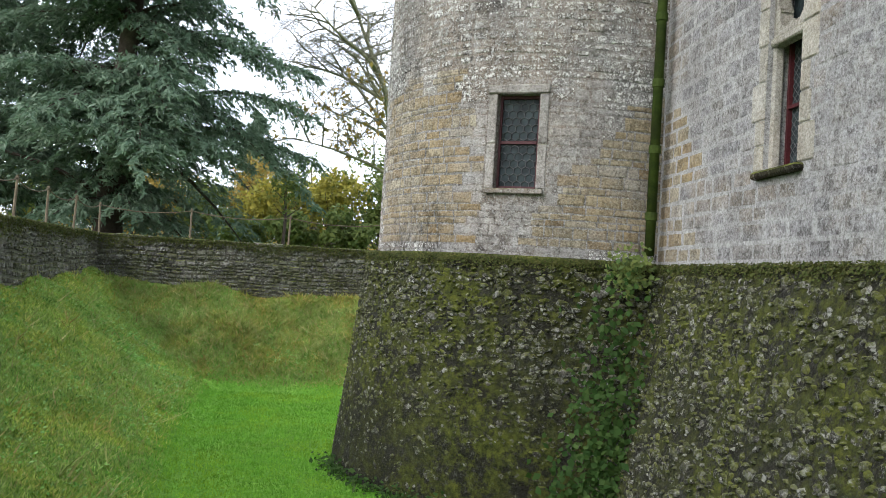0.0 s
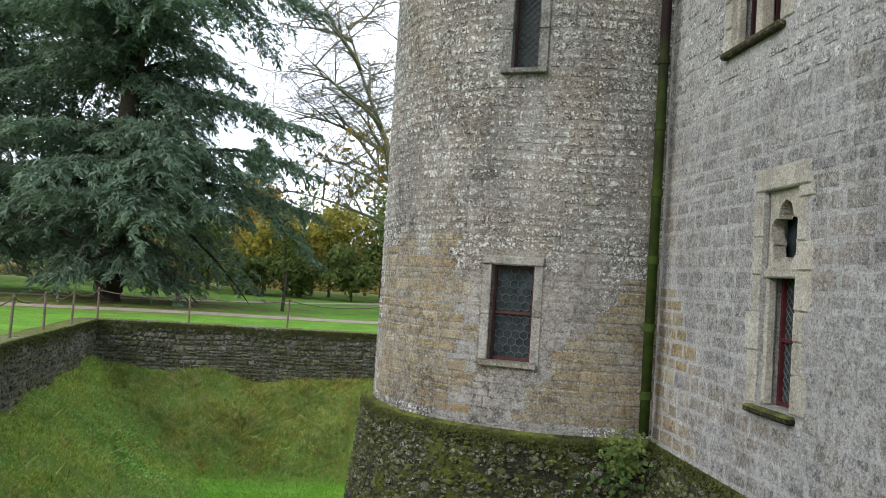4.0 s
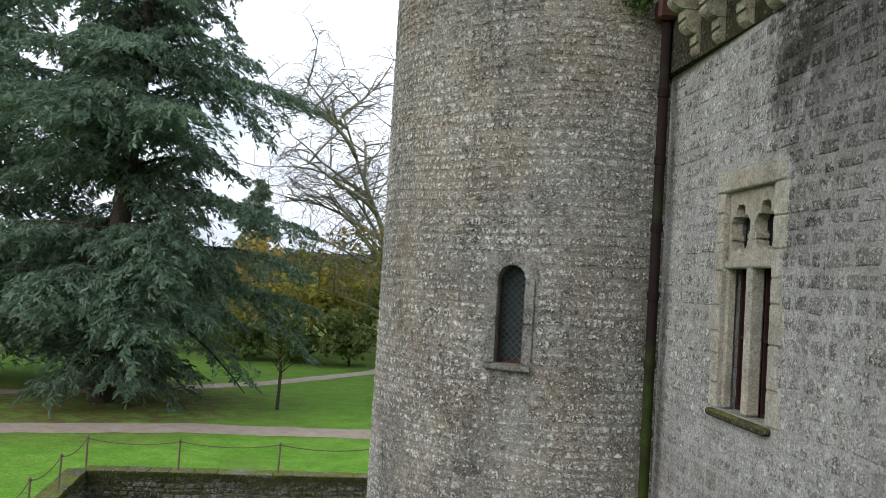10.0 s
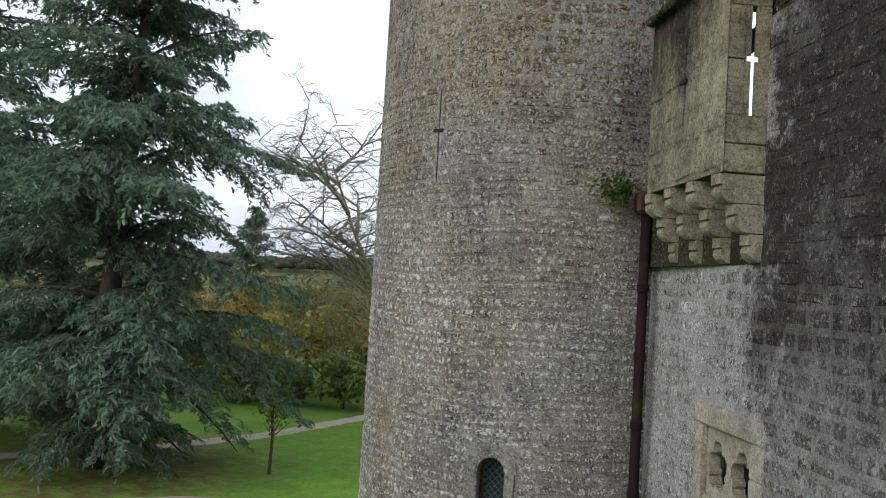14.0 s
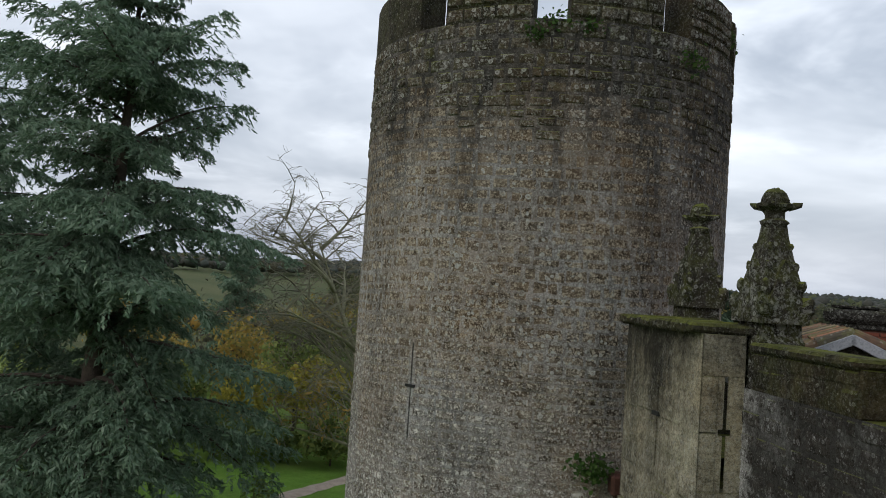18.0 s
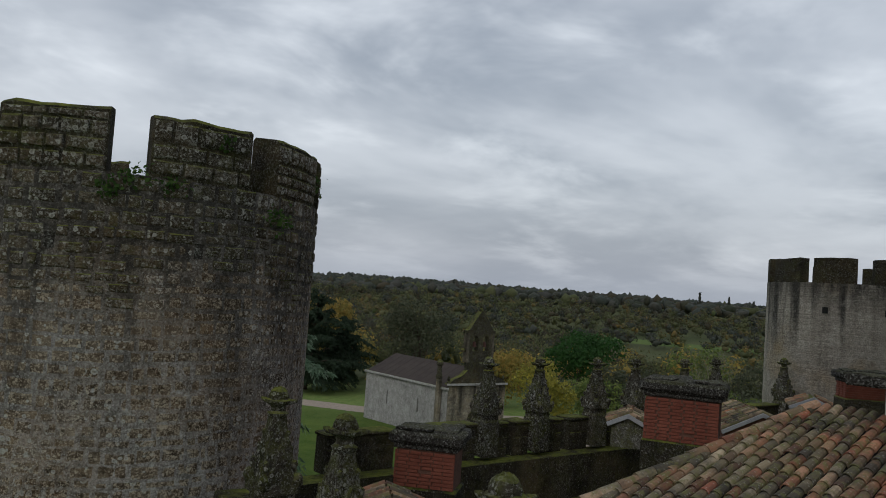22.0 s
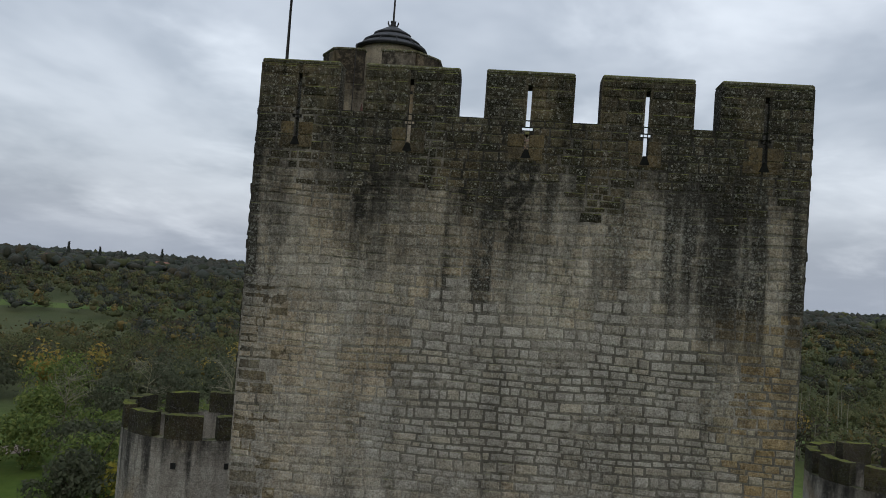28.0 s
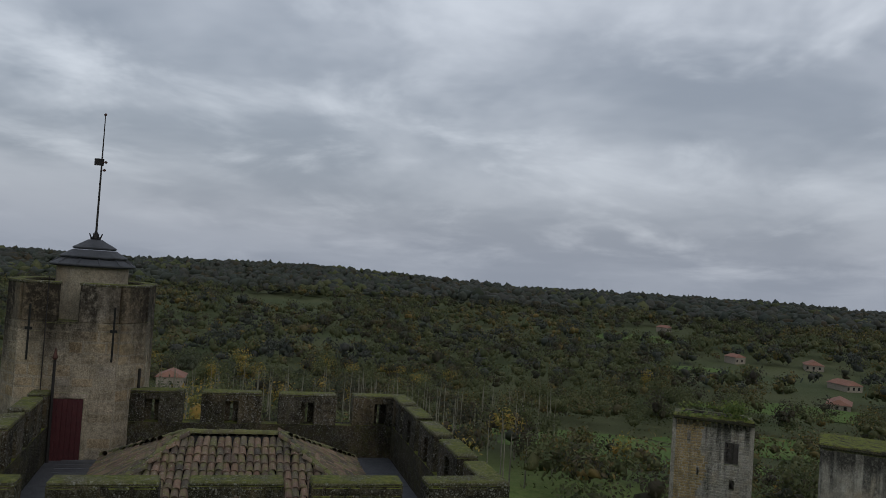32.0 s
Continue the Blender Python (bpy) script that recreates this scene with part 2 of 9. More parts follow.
def stone_material(name, tones, lichen=0.35, dark=0.3, moss=0.0, ochre=0.0, streak=0.0, lichen_scale=16.0, top_moss=0.5,
                   lichen_col=(0.52, 0.52, 0.48), dark_col=(0.045, 0.042, 0.038), soot=None, stain=None, mottle=0.55, rosette=0.0, rosette_scale=16.0, share=0.45, wash=None, warm=None, speck=0.55, moss_low=0.44, moss_fine=3.0, extra=None):
    m = Mat(name, rough=0.95, spec=0.12)
    cover = None
    col = ramp(m.n, m.l, m.per_piece(), [(i / (len(tones) - 1), c) for i, c in enumerate(tones)])
    grain = m.noise(26, 6, 0.78, 0.38, 0.62)
    pits = m.noise(75, 3, 0.7, 0.50, 0.72, shift=7.7)
    col = m.mix(col, m.mix(col, (0.56, 0.545, 0.52), 1.0, "MULTIPLY"), grain)
    col = m.mix(col, m.mix(col, (0.35, 0.33, 0.30), 1.0, "MULTIPLY"), m.math("MULTIPLY", pits, 0.8))
    col = m.mix(col, m.mix(col, (0.72, 0.71, 0.70), 1.0, "MULTIPLY"), m.noise(1.4, 4, 0.6, 0.35, 0.68, shift=12.0))
    if warm:
        col = m.mix(col, m.mix(col, warm, 1.0, "MULTIPLY"), m.noise(0.45, 4, 0.6, 0.40, 0.62, shift=14.0))
    if ochre:
        col = m.mix(col, (0.42, 0.29, 0.13), m.math("MULTIPLY", m.noise(0.55, 4, 0.55, 0.52, 0.68, shift=4.2), ochre))
    if wash:
        col = m.mix(col, wash[0], m.math("MULTIPLY", m.noise(1.8, 5, 0.7, wash[2], wash[2] + 0.14, shift=27.0), wash[1]))
    if dark:
        d = m.math("MULTIPLY", m.noise(2.2, 6, 0.72, 0.42, 0.68, shift=1.7), m.noise(0.35, 3, 0.5, 0.36, 0.62, shift=6.6))
        col = m.mix(col, dark_col, m.math("MULTIPLY", d, dark))
    if streak:
        s = m.math("MULTIPLY", m.noise(1.3, 5, 0.65, 0.47, 0.62, stretch=(1, 1, 0.07), shift=2.0), m.noise(3.0, 4, 0.7, 0.3, 0.6, shift=5.5))
        col = m.mix(col, dark_col, m.math("MULTIPLY", s, streak))
    if soot:
        lo, hi, amount = soot
        s = m.math("ADD", m.height(lo, hi), m.math("MULTIPLY", m.math("SUBTRACT", m.noise(0.9, 5, 0.65, 0.25, 0.75, stretch=(1, 1, 0.16)), 0.5), 1.25))
        r = m.n.new("ShaderNodeMapRange")
        r.inputs["From Min"].default_value, r.inputs["From Max"].default_value = 0.25, 0.95
        m.l.new(s, r.inputs["Value"])
        s = m.math("MULTIPLY", r.outputs[0], m.noise(5, 6, 0.75, 0.16, 0.52))
        cover = s
        if streak > 0.5:
            runs = m.math("MULTIPLY", m.noise(1.25, 4, 0.6, 0.50, 0.60, stretch=(1, 1, 0.045), shift=40.0), m.noise(3.5, 5, 0.75, 0.22, 0.5, shift=8.0))
            col = m.mix(col, dark_col, m.math("MULTIPLY", m.math("MULTIPLY", runs, m.height(lo - 1.6, lo + 0.4)), 0.95))
        col = m.mix(col, dark_col, m.math("MULTIPLY", s, amount))
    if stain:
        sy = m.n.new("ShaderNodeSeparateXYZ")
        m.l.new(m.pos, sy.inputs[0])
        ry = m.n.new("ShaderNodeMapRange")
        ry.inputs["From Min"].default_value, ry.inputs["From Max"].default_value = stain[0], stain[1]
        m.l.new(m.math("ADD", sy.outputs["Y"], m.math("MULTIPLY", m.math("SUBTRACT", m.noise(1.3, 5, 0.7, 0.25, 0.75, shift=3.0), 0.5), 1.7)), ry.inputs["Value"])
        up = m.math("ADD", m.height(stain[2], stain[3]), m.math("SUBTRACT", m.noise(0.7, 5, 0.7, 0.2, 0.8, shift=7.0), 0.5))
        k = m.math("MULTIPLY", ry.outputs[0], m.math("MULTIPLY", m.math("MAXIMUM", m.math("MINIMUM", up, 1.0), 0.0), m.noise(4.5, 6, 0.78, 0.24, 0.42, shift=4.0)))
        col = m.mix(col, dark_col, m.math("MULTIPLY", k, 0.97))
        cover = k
    if mottle:
        mo = m.math("MULTIPLY", m.noise(7.5, 6, 0.8, 0.46, 0.58, shift=15.0), m.noise(0.9, 4, 0.6, 0.25, 0.6, shift=17.0))
        col = m.mix(col, m.mix(col, (0.25, 0.24, 0.23), 1.0, "MULTIPLY"), m.math("MULTIPLY", mo, mottle))
    if speck:
        sk = m.math("MULTIPLY", m.noise(33, 4, 0.7, 0.52, 0.58, shift=35.0), m.noise(1.7, 4, 0.65, 0.28, 0.52, shift=37.0))
        col = m.mix(col, m.mix(col, (0.30, 0.285, 0.265), 1.0, "MULTIPLY"), m.math("MULTIPLY", sk, speck))
    if lichen:
        patch = m.noise(0.8, 4, 0.65, 0.36, 0.60, shift=9.1)
        crust = m.math("MULTIPLY", m.noise(18, 5, 0.75, 0.53, 0.60, shift=21.0), patch)
        fine = m.math("MULTIPLY", m.noise(34, 4, 0.7, 0.55, 0.61, shift=23.0), m.noise(1.1, 3, 0.6, 0.3, 0.6, shift=19.0))
        sp = m.math("MAXIMUM", crust, fine)
        if rosette > 0.45:
            sp = m.math("MAXIMUM", sp, m.math("MULTIPLY", m.noise(6.5, 6, 0.8, 0.56, 0.60, shift=29.0), m.noise(0.7, 4, 0.6, 0.42, 0.58, shift=41.0)))
        if cover is not None:
            sp = m.math("MULTIPLY", sp, m.math("SUBTRACT", 1.0, m.math("MULTIPLY", cover, 0.94)))
        col = m.mix(col, lichen_col, m.math("MULTIPLY", sp, lichen))
    if rosette:
        rs = m.math("MAXIMUM", m.rosettes(rosette_scale, share), m.math("MULTIPLY", m.rosettes(rosette_scale * 2.1, share), 0.85))
        if cover is not None:
            rs = m.math("MULTIPLY", rs, m.math("SUBTRACT", 1.0, m.math("MULTIPLY", cover, 0.72)))
        col = m.mix(col, lichen_col, m.math("MULTIPLY", rs, rosette))
    if moss:
        g = m.math("MULTIPLY", m.noise(moss_fine, 6, 0.78, moss_low, moss_low + 0.10, shift=8.0), m.noise(0.5, 3, 0.6, 0.25, 0.6, shift=2.8))
        col = m.mix(col, m.mix((0.022, 0.030, 0.007), (0.115, 0.125, 0.020), m.noise(9, 4, 0.7, 0.35, 0.65)), m.math("MULTIPLY", g, moss))
    if top_moss:
        t = m.math("MULTIPLY", m.upward(), m.noise(1.6, 5, 0.7, 0.36, 0.58))
        col = m.mix(col, m.mix((0.07, 0.09, 0.015), (0.20, 0.21, 0.04), m.noise(9, 4)), m.math("MULTIPLY", t, top_moss))
    if extra:
        col = extra(m, col)
    return m.done(col, m.math("ADD", m.noise(45, 6, 0.8, 0.25, 0.75), m.noise(9, 4, 0.6, 0.2, 0.8)), 0.85, 0.025)


M = {}
def tower_lichen(m, col):
    """Large pale lichen rosettes in clusters and in runs below the drain holes, on the upper wall."""
    spread = m.noise(0.9, 4, 0.65, 0.44, 0.56, stretch=(1, 1, 0.45), shift=51.0)
    runs = m.noise(1.1, 3, 0.5, 0.57, 0.62, stretch=(1, 1, 0.10), shift=53.0)
    where = m.math("MULTIPLY", m.math("MAXIMUM", spread, runs), m.height(13.5, 16.5))
    ring = m.math("MAXIMUM", m.rosettes(8.0, 0.55), m.rosettes(12.5, 0.5))
    col = m.mix(col, m.mix(col, (0.66, 0.57, 0.46), 1.0, "MULTIPLY"), m.math("MULTIPLY", m.height(13.0, 17.5), m.noise(0.7, 4, 0.6, 0.18, 0.45, shift=55.0)))
    return m.mix(col, m.mix((0.34, 0.34, 0.315), (0.56, 0.56, 0.53), m.noise(30, 4, 0.7, 0.35, 0.65)), m.math("MULTIPLY", m.math("MULTIPLY", ring, where), 0.85))


M["tower"] = stone_material("weathered_grey_limestone", [(0.30, 0.278, 0.258), (0.44, 0.41, 0.38), (0.36, 0.34, 0.32), (0.52, 0.487, 0.445), (0.24, 0.226, 0.21)], lichen=0.95, dark=0.8, soot=(18.2, 23.2, 0.84), streak=0.45, lichen_col=(0.74, 0.735, 0.70), mottle=0.95, rosette=0.85, rosette_scale=18.0, share=0.5, wash=((0.36, 0.345, 0.335), 0.6, 0.46), warm=(1.10, 0.95, 0.80), extra=tower_lichen)
M["tower_low"] = stone_material("pale_ochre_limestone", [(0.50, 0.40, 0.25), (0.60, 0.51, 0.35), (0.46, 0.40, 0.30), (0.64, 0.57, 0.43), (0.44, 0.33, 0.19), (0.58, 0.54, 0.47)], lichen=0.3, dark=0.6, ochre=0.5, speck=0.5, mottle=0.7)
M["tower_plain"] = stone_material("smooth_pale_grey_limestone", [(0.52, 0.51, 0.505), (0.60, 0.585, 0.57), (0.56, 0.545, 0.535)], lichen=0.25, dark=0.6, mottle=0.6, speck=0.35, warm=(1.05, 0.99, 0.92), dark_col=(0.10, 0.095, 0.09))
M["tower_mortar"] = stone_material("flush_lime_mortar", [(0.42, 0.40, 0.385), (0.47, 0.45, 0.435)], lichen=0.5, dark=0.65, soot=(17.8, 21.4, 0.92), streak=0.45, lichen_col=(0.56, 0.56, 0.54), mottle=0.7, rosette=0.5, rosette_scale=22.0, share=0.4, warm=(1.10, 0.95, 0.80))
M["tower_top"] = stone_material("dark_brown_parapet_stone", [(0.115, 0.099, 0.074), (0.20, 0.176, 0.136), (0.15, 0.131, 0.10), (0.09, 0.079, 0.06), (0.24, 0.214, 0.17)], lichen=0.55, dark=0.5, streak=0.5, top_moss=0.9, mottle=0.8, lichen_col=(0.46, 0.455, 0.42), rosette=0.7, rosette_scale=10, share=0.4, dark_col=(0.02, 0.018, 0.014), moss=0.3, moss_low=0.5, warm=(1.10, 0.95, 0.80))
M["talus"] = stone_material("mossy_rubble", [(0.035, 0.033, 0.027), (0.055, 0.051, 0.043), (0.17, 0.16, 0.142), (0.032, 0.03, 0.024), (0.085, 0.08, 0.068), (0.04, 0.037, 0.03), (0.05, 0.046, 0.037), (0.26, 0.25, 0.225), (0.04, 0.037, 0.03)], lichen=0.5, dark=0.8, moss=1.0, top_moss=0.6, lichen_col=(0.52, 0.51, 0.47), rosette=0.55, rosette_scale=8, share=0.3, moss_low=0.45, moss_fine=7.0)
M["talus_gap"] = stone_material("mossy_joint", [(0.025, 0.025, 0.016), (0.04, 0.038, 0.026)], lichen=0.1, dark=0.7, moss=0.85, top_moss=0.9)
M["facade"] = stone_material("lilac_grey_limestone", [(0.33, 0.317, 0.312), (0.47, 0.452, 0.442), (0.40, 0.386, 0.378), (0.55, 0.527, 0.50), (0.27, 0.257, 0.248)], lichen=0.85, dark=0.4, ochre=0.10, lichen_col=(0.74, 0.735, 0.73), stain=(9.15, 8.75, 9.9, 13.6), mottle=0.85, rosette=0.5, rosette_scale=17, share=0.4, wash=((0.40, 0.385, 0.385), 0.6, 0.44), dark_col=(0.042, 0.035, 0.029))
M["facade_block"] = stone_material("pale_lilac_dressed_limestone", [(0.40, 0.395, 0.405), (0.53, 0.52, 0.525), (0.46, 0.45, 0.455), (0.58, 0.565, 0.55), (0.43, 0.41, 0.385)], lichen=0.4, dark=0.55, ochre=0.35, lichen_col=(0.68, 0.675, 0.68), mottle=0.7, rosette=0.25, rosette_scale=17, dark_col=(0.09, 0.086, 0.082))
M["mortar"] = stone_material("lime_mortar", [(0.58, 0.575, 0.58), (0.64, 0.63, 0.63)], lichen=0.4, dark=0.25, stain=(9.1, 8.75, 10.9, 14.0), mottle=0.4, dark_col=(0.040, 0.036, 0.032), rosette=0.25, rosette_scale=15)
M["keep"] = stone_material("keep_limestone", [(0.62, 0.565, 0.475), (0.72, 0.655, 0.555), (0.66, 0.61, 0.54), (0.57, 0.52, 0.44), (0.74, 0.65, 0.51), (0.68, 0.64, 0.575)], lichen=0.4, dark=0.4, ochre=0.22, streak=0.55, soot=(28.8, 31.7, 1.0), mottle=0.5, warm=(1.05, 0.95, 0.82), dark_col=(0.032, 0.029, 0.024), rosette=0.3, rosette_scale=15)
M["keep_pale"] = stone_material("pale_washed_limestone", [(0.54, 0.50, 0.445), (0.68, 0.635, 0.57), (0.61, 0.57, 0.52), (0.50, 0.455, 0.39), (0.68, 0.605, 0.49)], lichen=0.35, dark=0.25, streak=0.3, mottle=0.5, rosette=0.2, rosette_scale=20)
M["keep_orange"] = stone_material("orange_quoin_stone", [(0.52, 0.37, 0.18), (0.60, 0.46, 0.26), (0.46, 0.34, 0.19), (0.60, 0.52, 0.37), (0.64, 0.58, 0.47)], lichen=0.3, dark=0.5, ochre=0.3, streak=0.6, soot=(28.6, 30.6, 0.95), mottle=0.6, dark_col=(0.035, 0.031, 0.024))
M["keep_low"] = stone_material("speckled_grey_limestone", [(0.36, 0.340, 0.325), (0.47, 0.445, 0.42), (0.41, 0.39, 0.374), (0.54, 0.505, 0.46), (0.32, 0.30, 0.287)], lichen=0.75, dark=0.4, ochre=0.12, streak=0.3, mottle=0.9, lichen_col=(0.46, 0.445, 0.42), rosette=0.35, rosette_scale=20, share=0.35, wash=((0.36, 0.343, 0.335), 0.6, 0.47))
M["keep_ochre"] = stone_material("ochre_quoin_stone", [(0.36, 0.30, 0.19), (0.42, 0.35, 0.23), (0.33, 0.26, 0.16), (0.40, 0.37, 0.30)], lichen=0.25, dark=0.5, ochre=0.35, streak=0.7, soot=(27.5, 31.0, 0.95), mottle=0.7, dark_col=(0.035, 0.031, 0.024))
M["black"] = stone_material("blackened_limestone", [(0.045, 0.040, 0.030), (0.085, 0.073, 0.053), (0.034, 0.030, 0.024), (0.11, 0.094, 0.066), (0.055, 0.047, 0.035)], lichen=0.2, dark=0.9, streak=0.8, top_moss=0.97, ochre=0.15, mottle=0.7, lichen_col=(0.42, 0.41, 0.36), rosette=0.35, rosette_scale=20, share=0.16, dark_col=(0.015, 0.013, 0.010), moss=0.25)
M["sooty"] = stone_material("sooty_brown_limestone", [(0.13, 0.105, 0.068), (0.20, 0.165, 0.11), (0.075, 0.064, 0.046), (0.045, 0.040, 0.031), (0.10, 0.085, 0.058), (0.16, 0.14, 0.105)], lichen=0.2, dark=0.95, streak=0.97, top_moss=0.97, ochre=0.15, mottle=0.9, lichen_col=(0.44, 0.43, 0.38), rosette=0.5, rosette_scale=19, share=0.3, dark_col=(0.014, 0.012, 0.009), moss=0.12)
M["keep_cap"] = stone_material("olive_lichened_cap_stone", [(0.15, 0.14, 0.085), (0.22, 0.205, 0.12), (0.12, 0.11, 0.07)], lichen=0.25, dark=0.5, top_moss=0.75, mottle=0.6, rosette=0.4, rosette_scale=14, share=0.3)
M["cap_black"] = stone_material("black_cap_stone", [(0.05, 0.046, 0.04), (0.075, 0.07, 0.062), (0.04, 0.037, 0.033)], lichen=0.3, dark=0.8, top_moss=0.2, mottle=0.8, rosette=0.4, rosette_scale=18, share=0.25, dark_col=(0.015, 0.014, 0.012))
M["pinnacle"] = stone_material("blackened_pinnacle_stone", [(0.05, 0.045, 0.036), (0.12, 0.104, 0.079), (0.066, 0.060, 0.047)], lichen=0.4, dark=0.9, top_moss=0.95, moss=0.4, mottle=0.95, rosette=0.5, rosette_scale=13, share=0.25, dark_col=(0.014, 0.013, 0.010))
M["carved"] = stone_material("carved_limestone", [(0.66, 0.62, 0.54), (0.74, 0.70, 0.61), (0.70, 0.67, 0.60)], lichen=0.2, dark=0.3, ochre=0.2, mottle=0.3, speck=0.3)
M["slit_jamb"] = stone_material("ochre_jamb_stone", [(0.17, 0.125, 0.06), (0.24, 0.18, 0.09), (0.12, 0.095, 0.055)], lichen=0.15, dark=0.7, streak=0.5, mottle=0.7)
M["turret"] = stone_material("tan_dressed_stone", [(0.53, 0.445, 0.30), (0.61, 0.53, 0.385), (0.48, 0.40, 0.275), (0.58, 0.515, 0.41), (0.53, 0.40, 0.23)], lichen=0.2, dark=0.7, streak=0.4, ochre=0.5, soot=(33.6, 35.7, 0.97), mottle=0.55, speck=0.25, dark_col=(0.03, 0.026, 0.02))
M["drum"] = stone_material("tan_drum_stone", [(0.52, 0.46, 0.34), (0.58, 0.51, 0.38)], lichen=0.2, dark=0.4, streak=0.4, ochre=0.4, mottle=0.4, speck=0.2)
M["chapel_wall"] = stone_material("stained_pale_chapel_wall", [(0.56, 0.56, 0.55), (0.62, 0.615, 0.60)], lichen=0.2, dark=0.75, streak=0.2, mottle=0.6, dark_col=(0.13, 0.13, 0.13), speck=0.2)
M["chapel_front"] = stone_material("stained_ochre_chapel_front", [(0.46, 0.41, 0.30), (0.56, 0.50, 0.38), (0.40, 0.36, 0.28)], lichen=0.2, dark=0.8, streak=0.7, ochre=0.4, mottle=0.6, soot=(7.5, 11.0, 0.8), dark_col=(0.045, 0.04, 0.032))
M["cream"] = stone_material("cream_dressed_stone", [(0.59, 0.535, 0.39), (0.67, 0.605, 0.45), (0.51, 0.465, 0.35)], lichen=0.3, dark=0.55, streak=0.6, ochre=0.35, soot=(16.5, 17.8, 0.97), mottle=0.75, dark_col=(0.04, 0.036, 0.028), rosette=0.2, rosette_scale=16)
M["corbel"] = stone_material("cream_corbel_stone", [(0.60, 0.555, 0.44), (0.68, 0.63, 0.50), (0.63, 0.585, 0.485)], lichen=0.25, dark=0.5, ochre=0.2, mottle=0.5)
M["moatwall"] = stone_material("dark_moat_masonry", [(0.10, 0.092, 0.08), (0.20, 0.188, 0.165), (0.42, 0.40, 0.36), (0.075, 0.07, 0.06), (0.14, 0.13, 0.112), (0.30, 0.285, 0.255)], lichen=0.7, dark=0.85, moss=0.5, top_moss=1.0, streak=0.5, rosette=0.4, rosette_scale=11, share=0.35)


def raked_joints(m, col):
    """Joints raked out and dark in one weathered patch of the keep and in a few spots."""
    sep = m.n.new("ShaderNodeSeparateXYZ")
    m.l.new(m.pos, sep.inputs[0])
    wide = m.n.new("ShaderNodeMapRange")
    wide.inputs["From Min"].default_value, wide.inputs["From Max"].default_value = 6.0, 4.8
    m.l.new(sep.outputs["Y"], wide.inputs["Value"])
    raked = m.math("MULTIPLY", m.math("MULTIPLY", m.height(24.9, 26.0), m.math("SUBTRACT", 1.0, m.height(27.9, 29.0))), wide.outputs[0])
    raked = m.math("MULTIPLY", raked, m.noise(0.9, 5, 0.65, 0.36, 0.5, shift=3.4))
    raked = m.math("MAXIMUM", raked, m.math("MULTIPLY", m.noise(1.6, 5, 0.7, 0.56, 0.66, shift=13.4), m.height(24.0, 25.5)))
    col = m.mix(col, (0.045, 0.042, 0.034), m.math("MULTIPLY", raked, 0.62))
    return m.mix(col, m.mix(col, (0.66, 0.66, 0.68), 1.0, "MULTIPLY"), m.math("SUBTRACT", 1.0, m.height(23.4, 25.2)))


M["keep_mortar"] = stone_material("keep_mortar", [(0.47, 0.43, 0.375), (0.53, 0.485, 0.42)], lichen=0.3, dark=0.4, ochre=0.15, streak=0.55, soot=(28.8, 31.7, 1.0), mottle=0.5, dark_col=(0.032, 0.029, 0.024), rosette=0.2, rosette_scale=15, speck=0.4, extra=raked_joints)


def simple(name, a, b, scale=6, rough=0.8, metal=0.0, spec=0.3, bump=0.3, detail_scale=40):
    m = Mat(name, rough, metal, spec)
    col = m.mix(a, b, m.noise(scale, 5, 0.65, 0.3, 0.7))
    col = m.mix(col, m.mix(col, (0.45, 0.45, 0.45), 1.0, "MULTIPLY"), m.noise(detail_scale, 4, 0.7, 0.45, 0.8))
    return m.done(col, m.noise(detail_scale, 5), bump, 0.01)


def leafy(name, tones, rough=0.75, thin=0.4, clump=0.0):
    m = Mat(name, rough, 0, 0.2)
    col = ramp(m.n, m.l, m.per_piece(), [(i / (len(tones) - 1), c) for i, c in enumerate(tones)])
    col = m.mix(col, m.mix(col, (0.55, 0.6, 0.55), 1.0, "MULTIPLY"), m.noise(0.9, 4, 0.6, 0.3, 0.75))
    if clump:
        col = m.mix(col, m.mix(col, (0.40, 0.48, 0.35), 1.0, "MULTIPLY"), m.math("MULTIPLY", m.noise(5.5, 5, 0.75, 0.42, 0.62, shift=3.0), clump))
        col = m.mix(col, m.mix(col, (1.3, 1.05, 0.85), 1.0, "MULTIPLY"), m.noise(0.8, 4, 0.6, 0.44, 0.62, shift=5.0))
    m.done(col)
    tr = m.n.new("ShaderNodeBsdfTranslucent")
    m.l.new(col, tr.inputs["Color"])
    mx = m.n.new("ShaderNodeMixShader")
    mx.inputs[0].default_value = thin
    m.l.new(m.b.outputs[0], mx.inputs[1])
    m.l.new(tr.outputs[0], mx.inputs[2])
    m.l.new(mx.outputs[0], m.n["Material Output"].inputs["Surface"])
    return m.m


M["iron"] = simple("rust_brown_iron", (0.05, 0.022, 0.016), (0.09, 0.04, 0.03), 8, 0.6, 0.4)


def pipe_material():
    """Cast iron: mossy green on its lower lengths, dark rust-purple above."""
    m = Mat("mossy_downpipe_iron", 0.8, 0, 0.1)
    rust = m.mix((0.010, 0.007, 0.007), (0.017, 0.009, 0.009), m.noise(1.2, 4))
    moss = m.mix((0.018, 0.030, 0.006), (0.045, 0.065, 0.012), m.noise(5, 5, 0.7))
    up = m.math("ADD", m.height(6.5, 10.5), m.math("SUBTRACT", m.noise(1.5, 4), 0.5))
    col = m.mix(moss, rust, m.math("MINIMUM", m.math("MAXIMUM", up, 0.0), 1.0))
    return m.done(col, m.noise(40, 4), 0.3, 0.01)


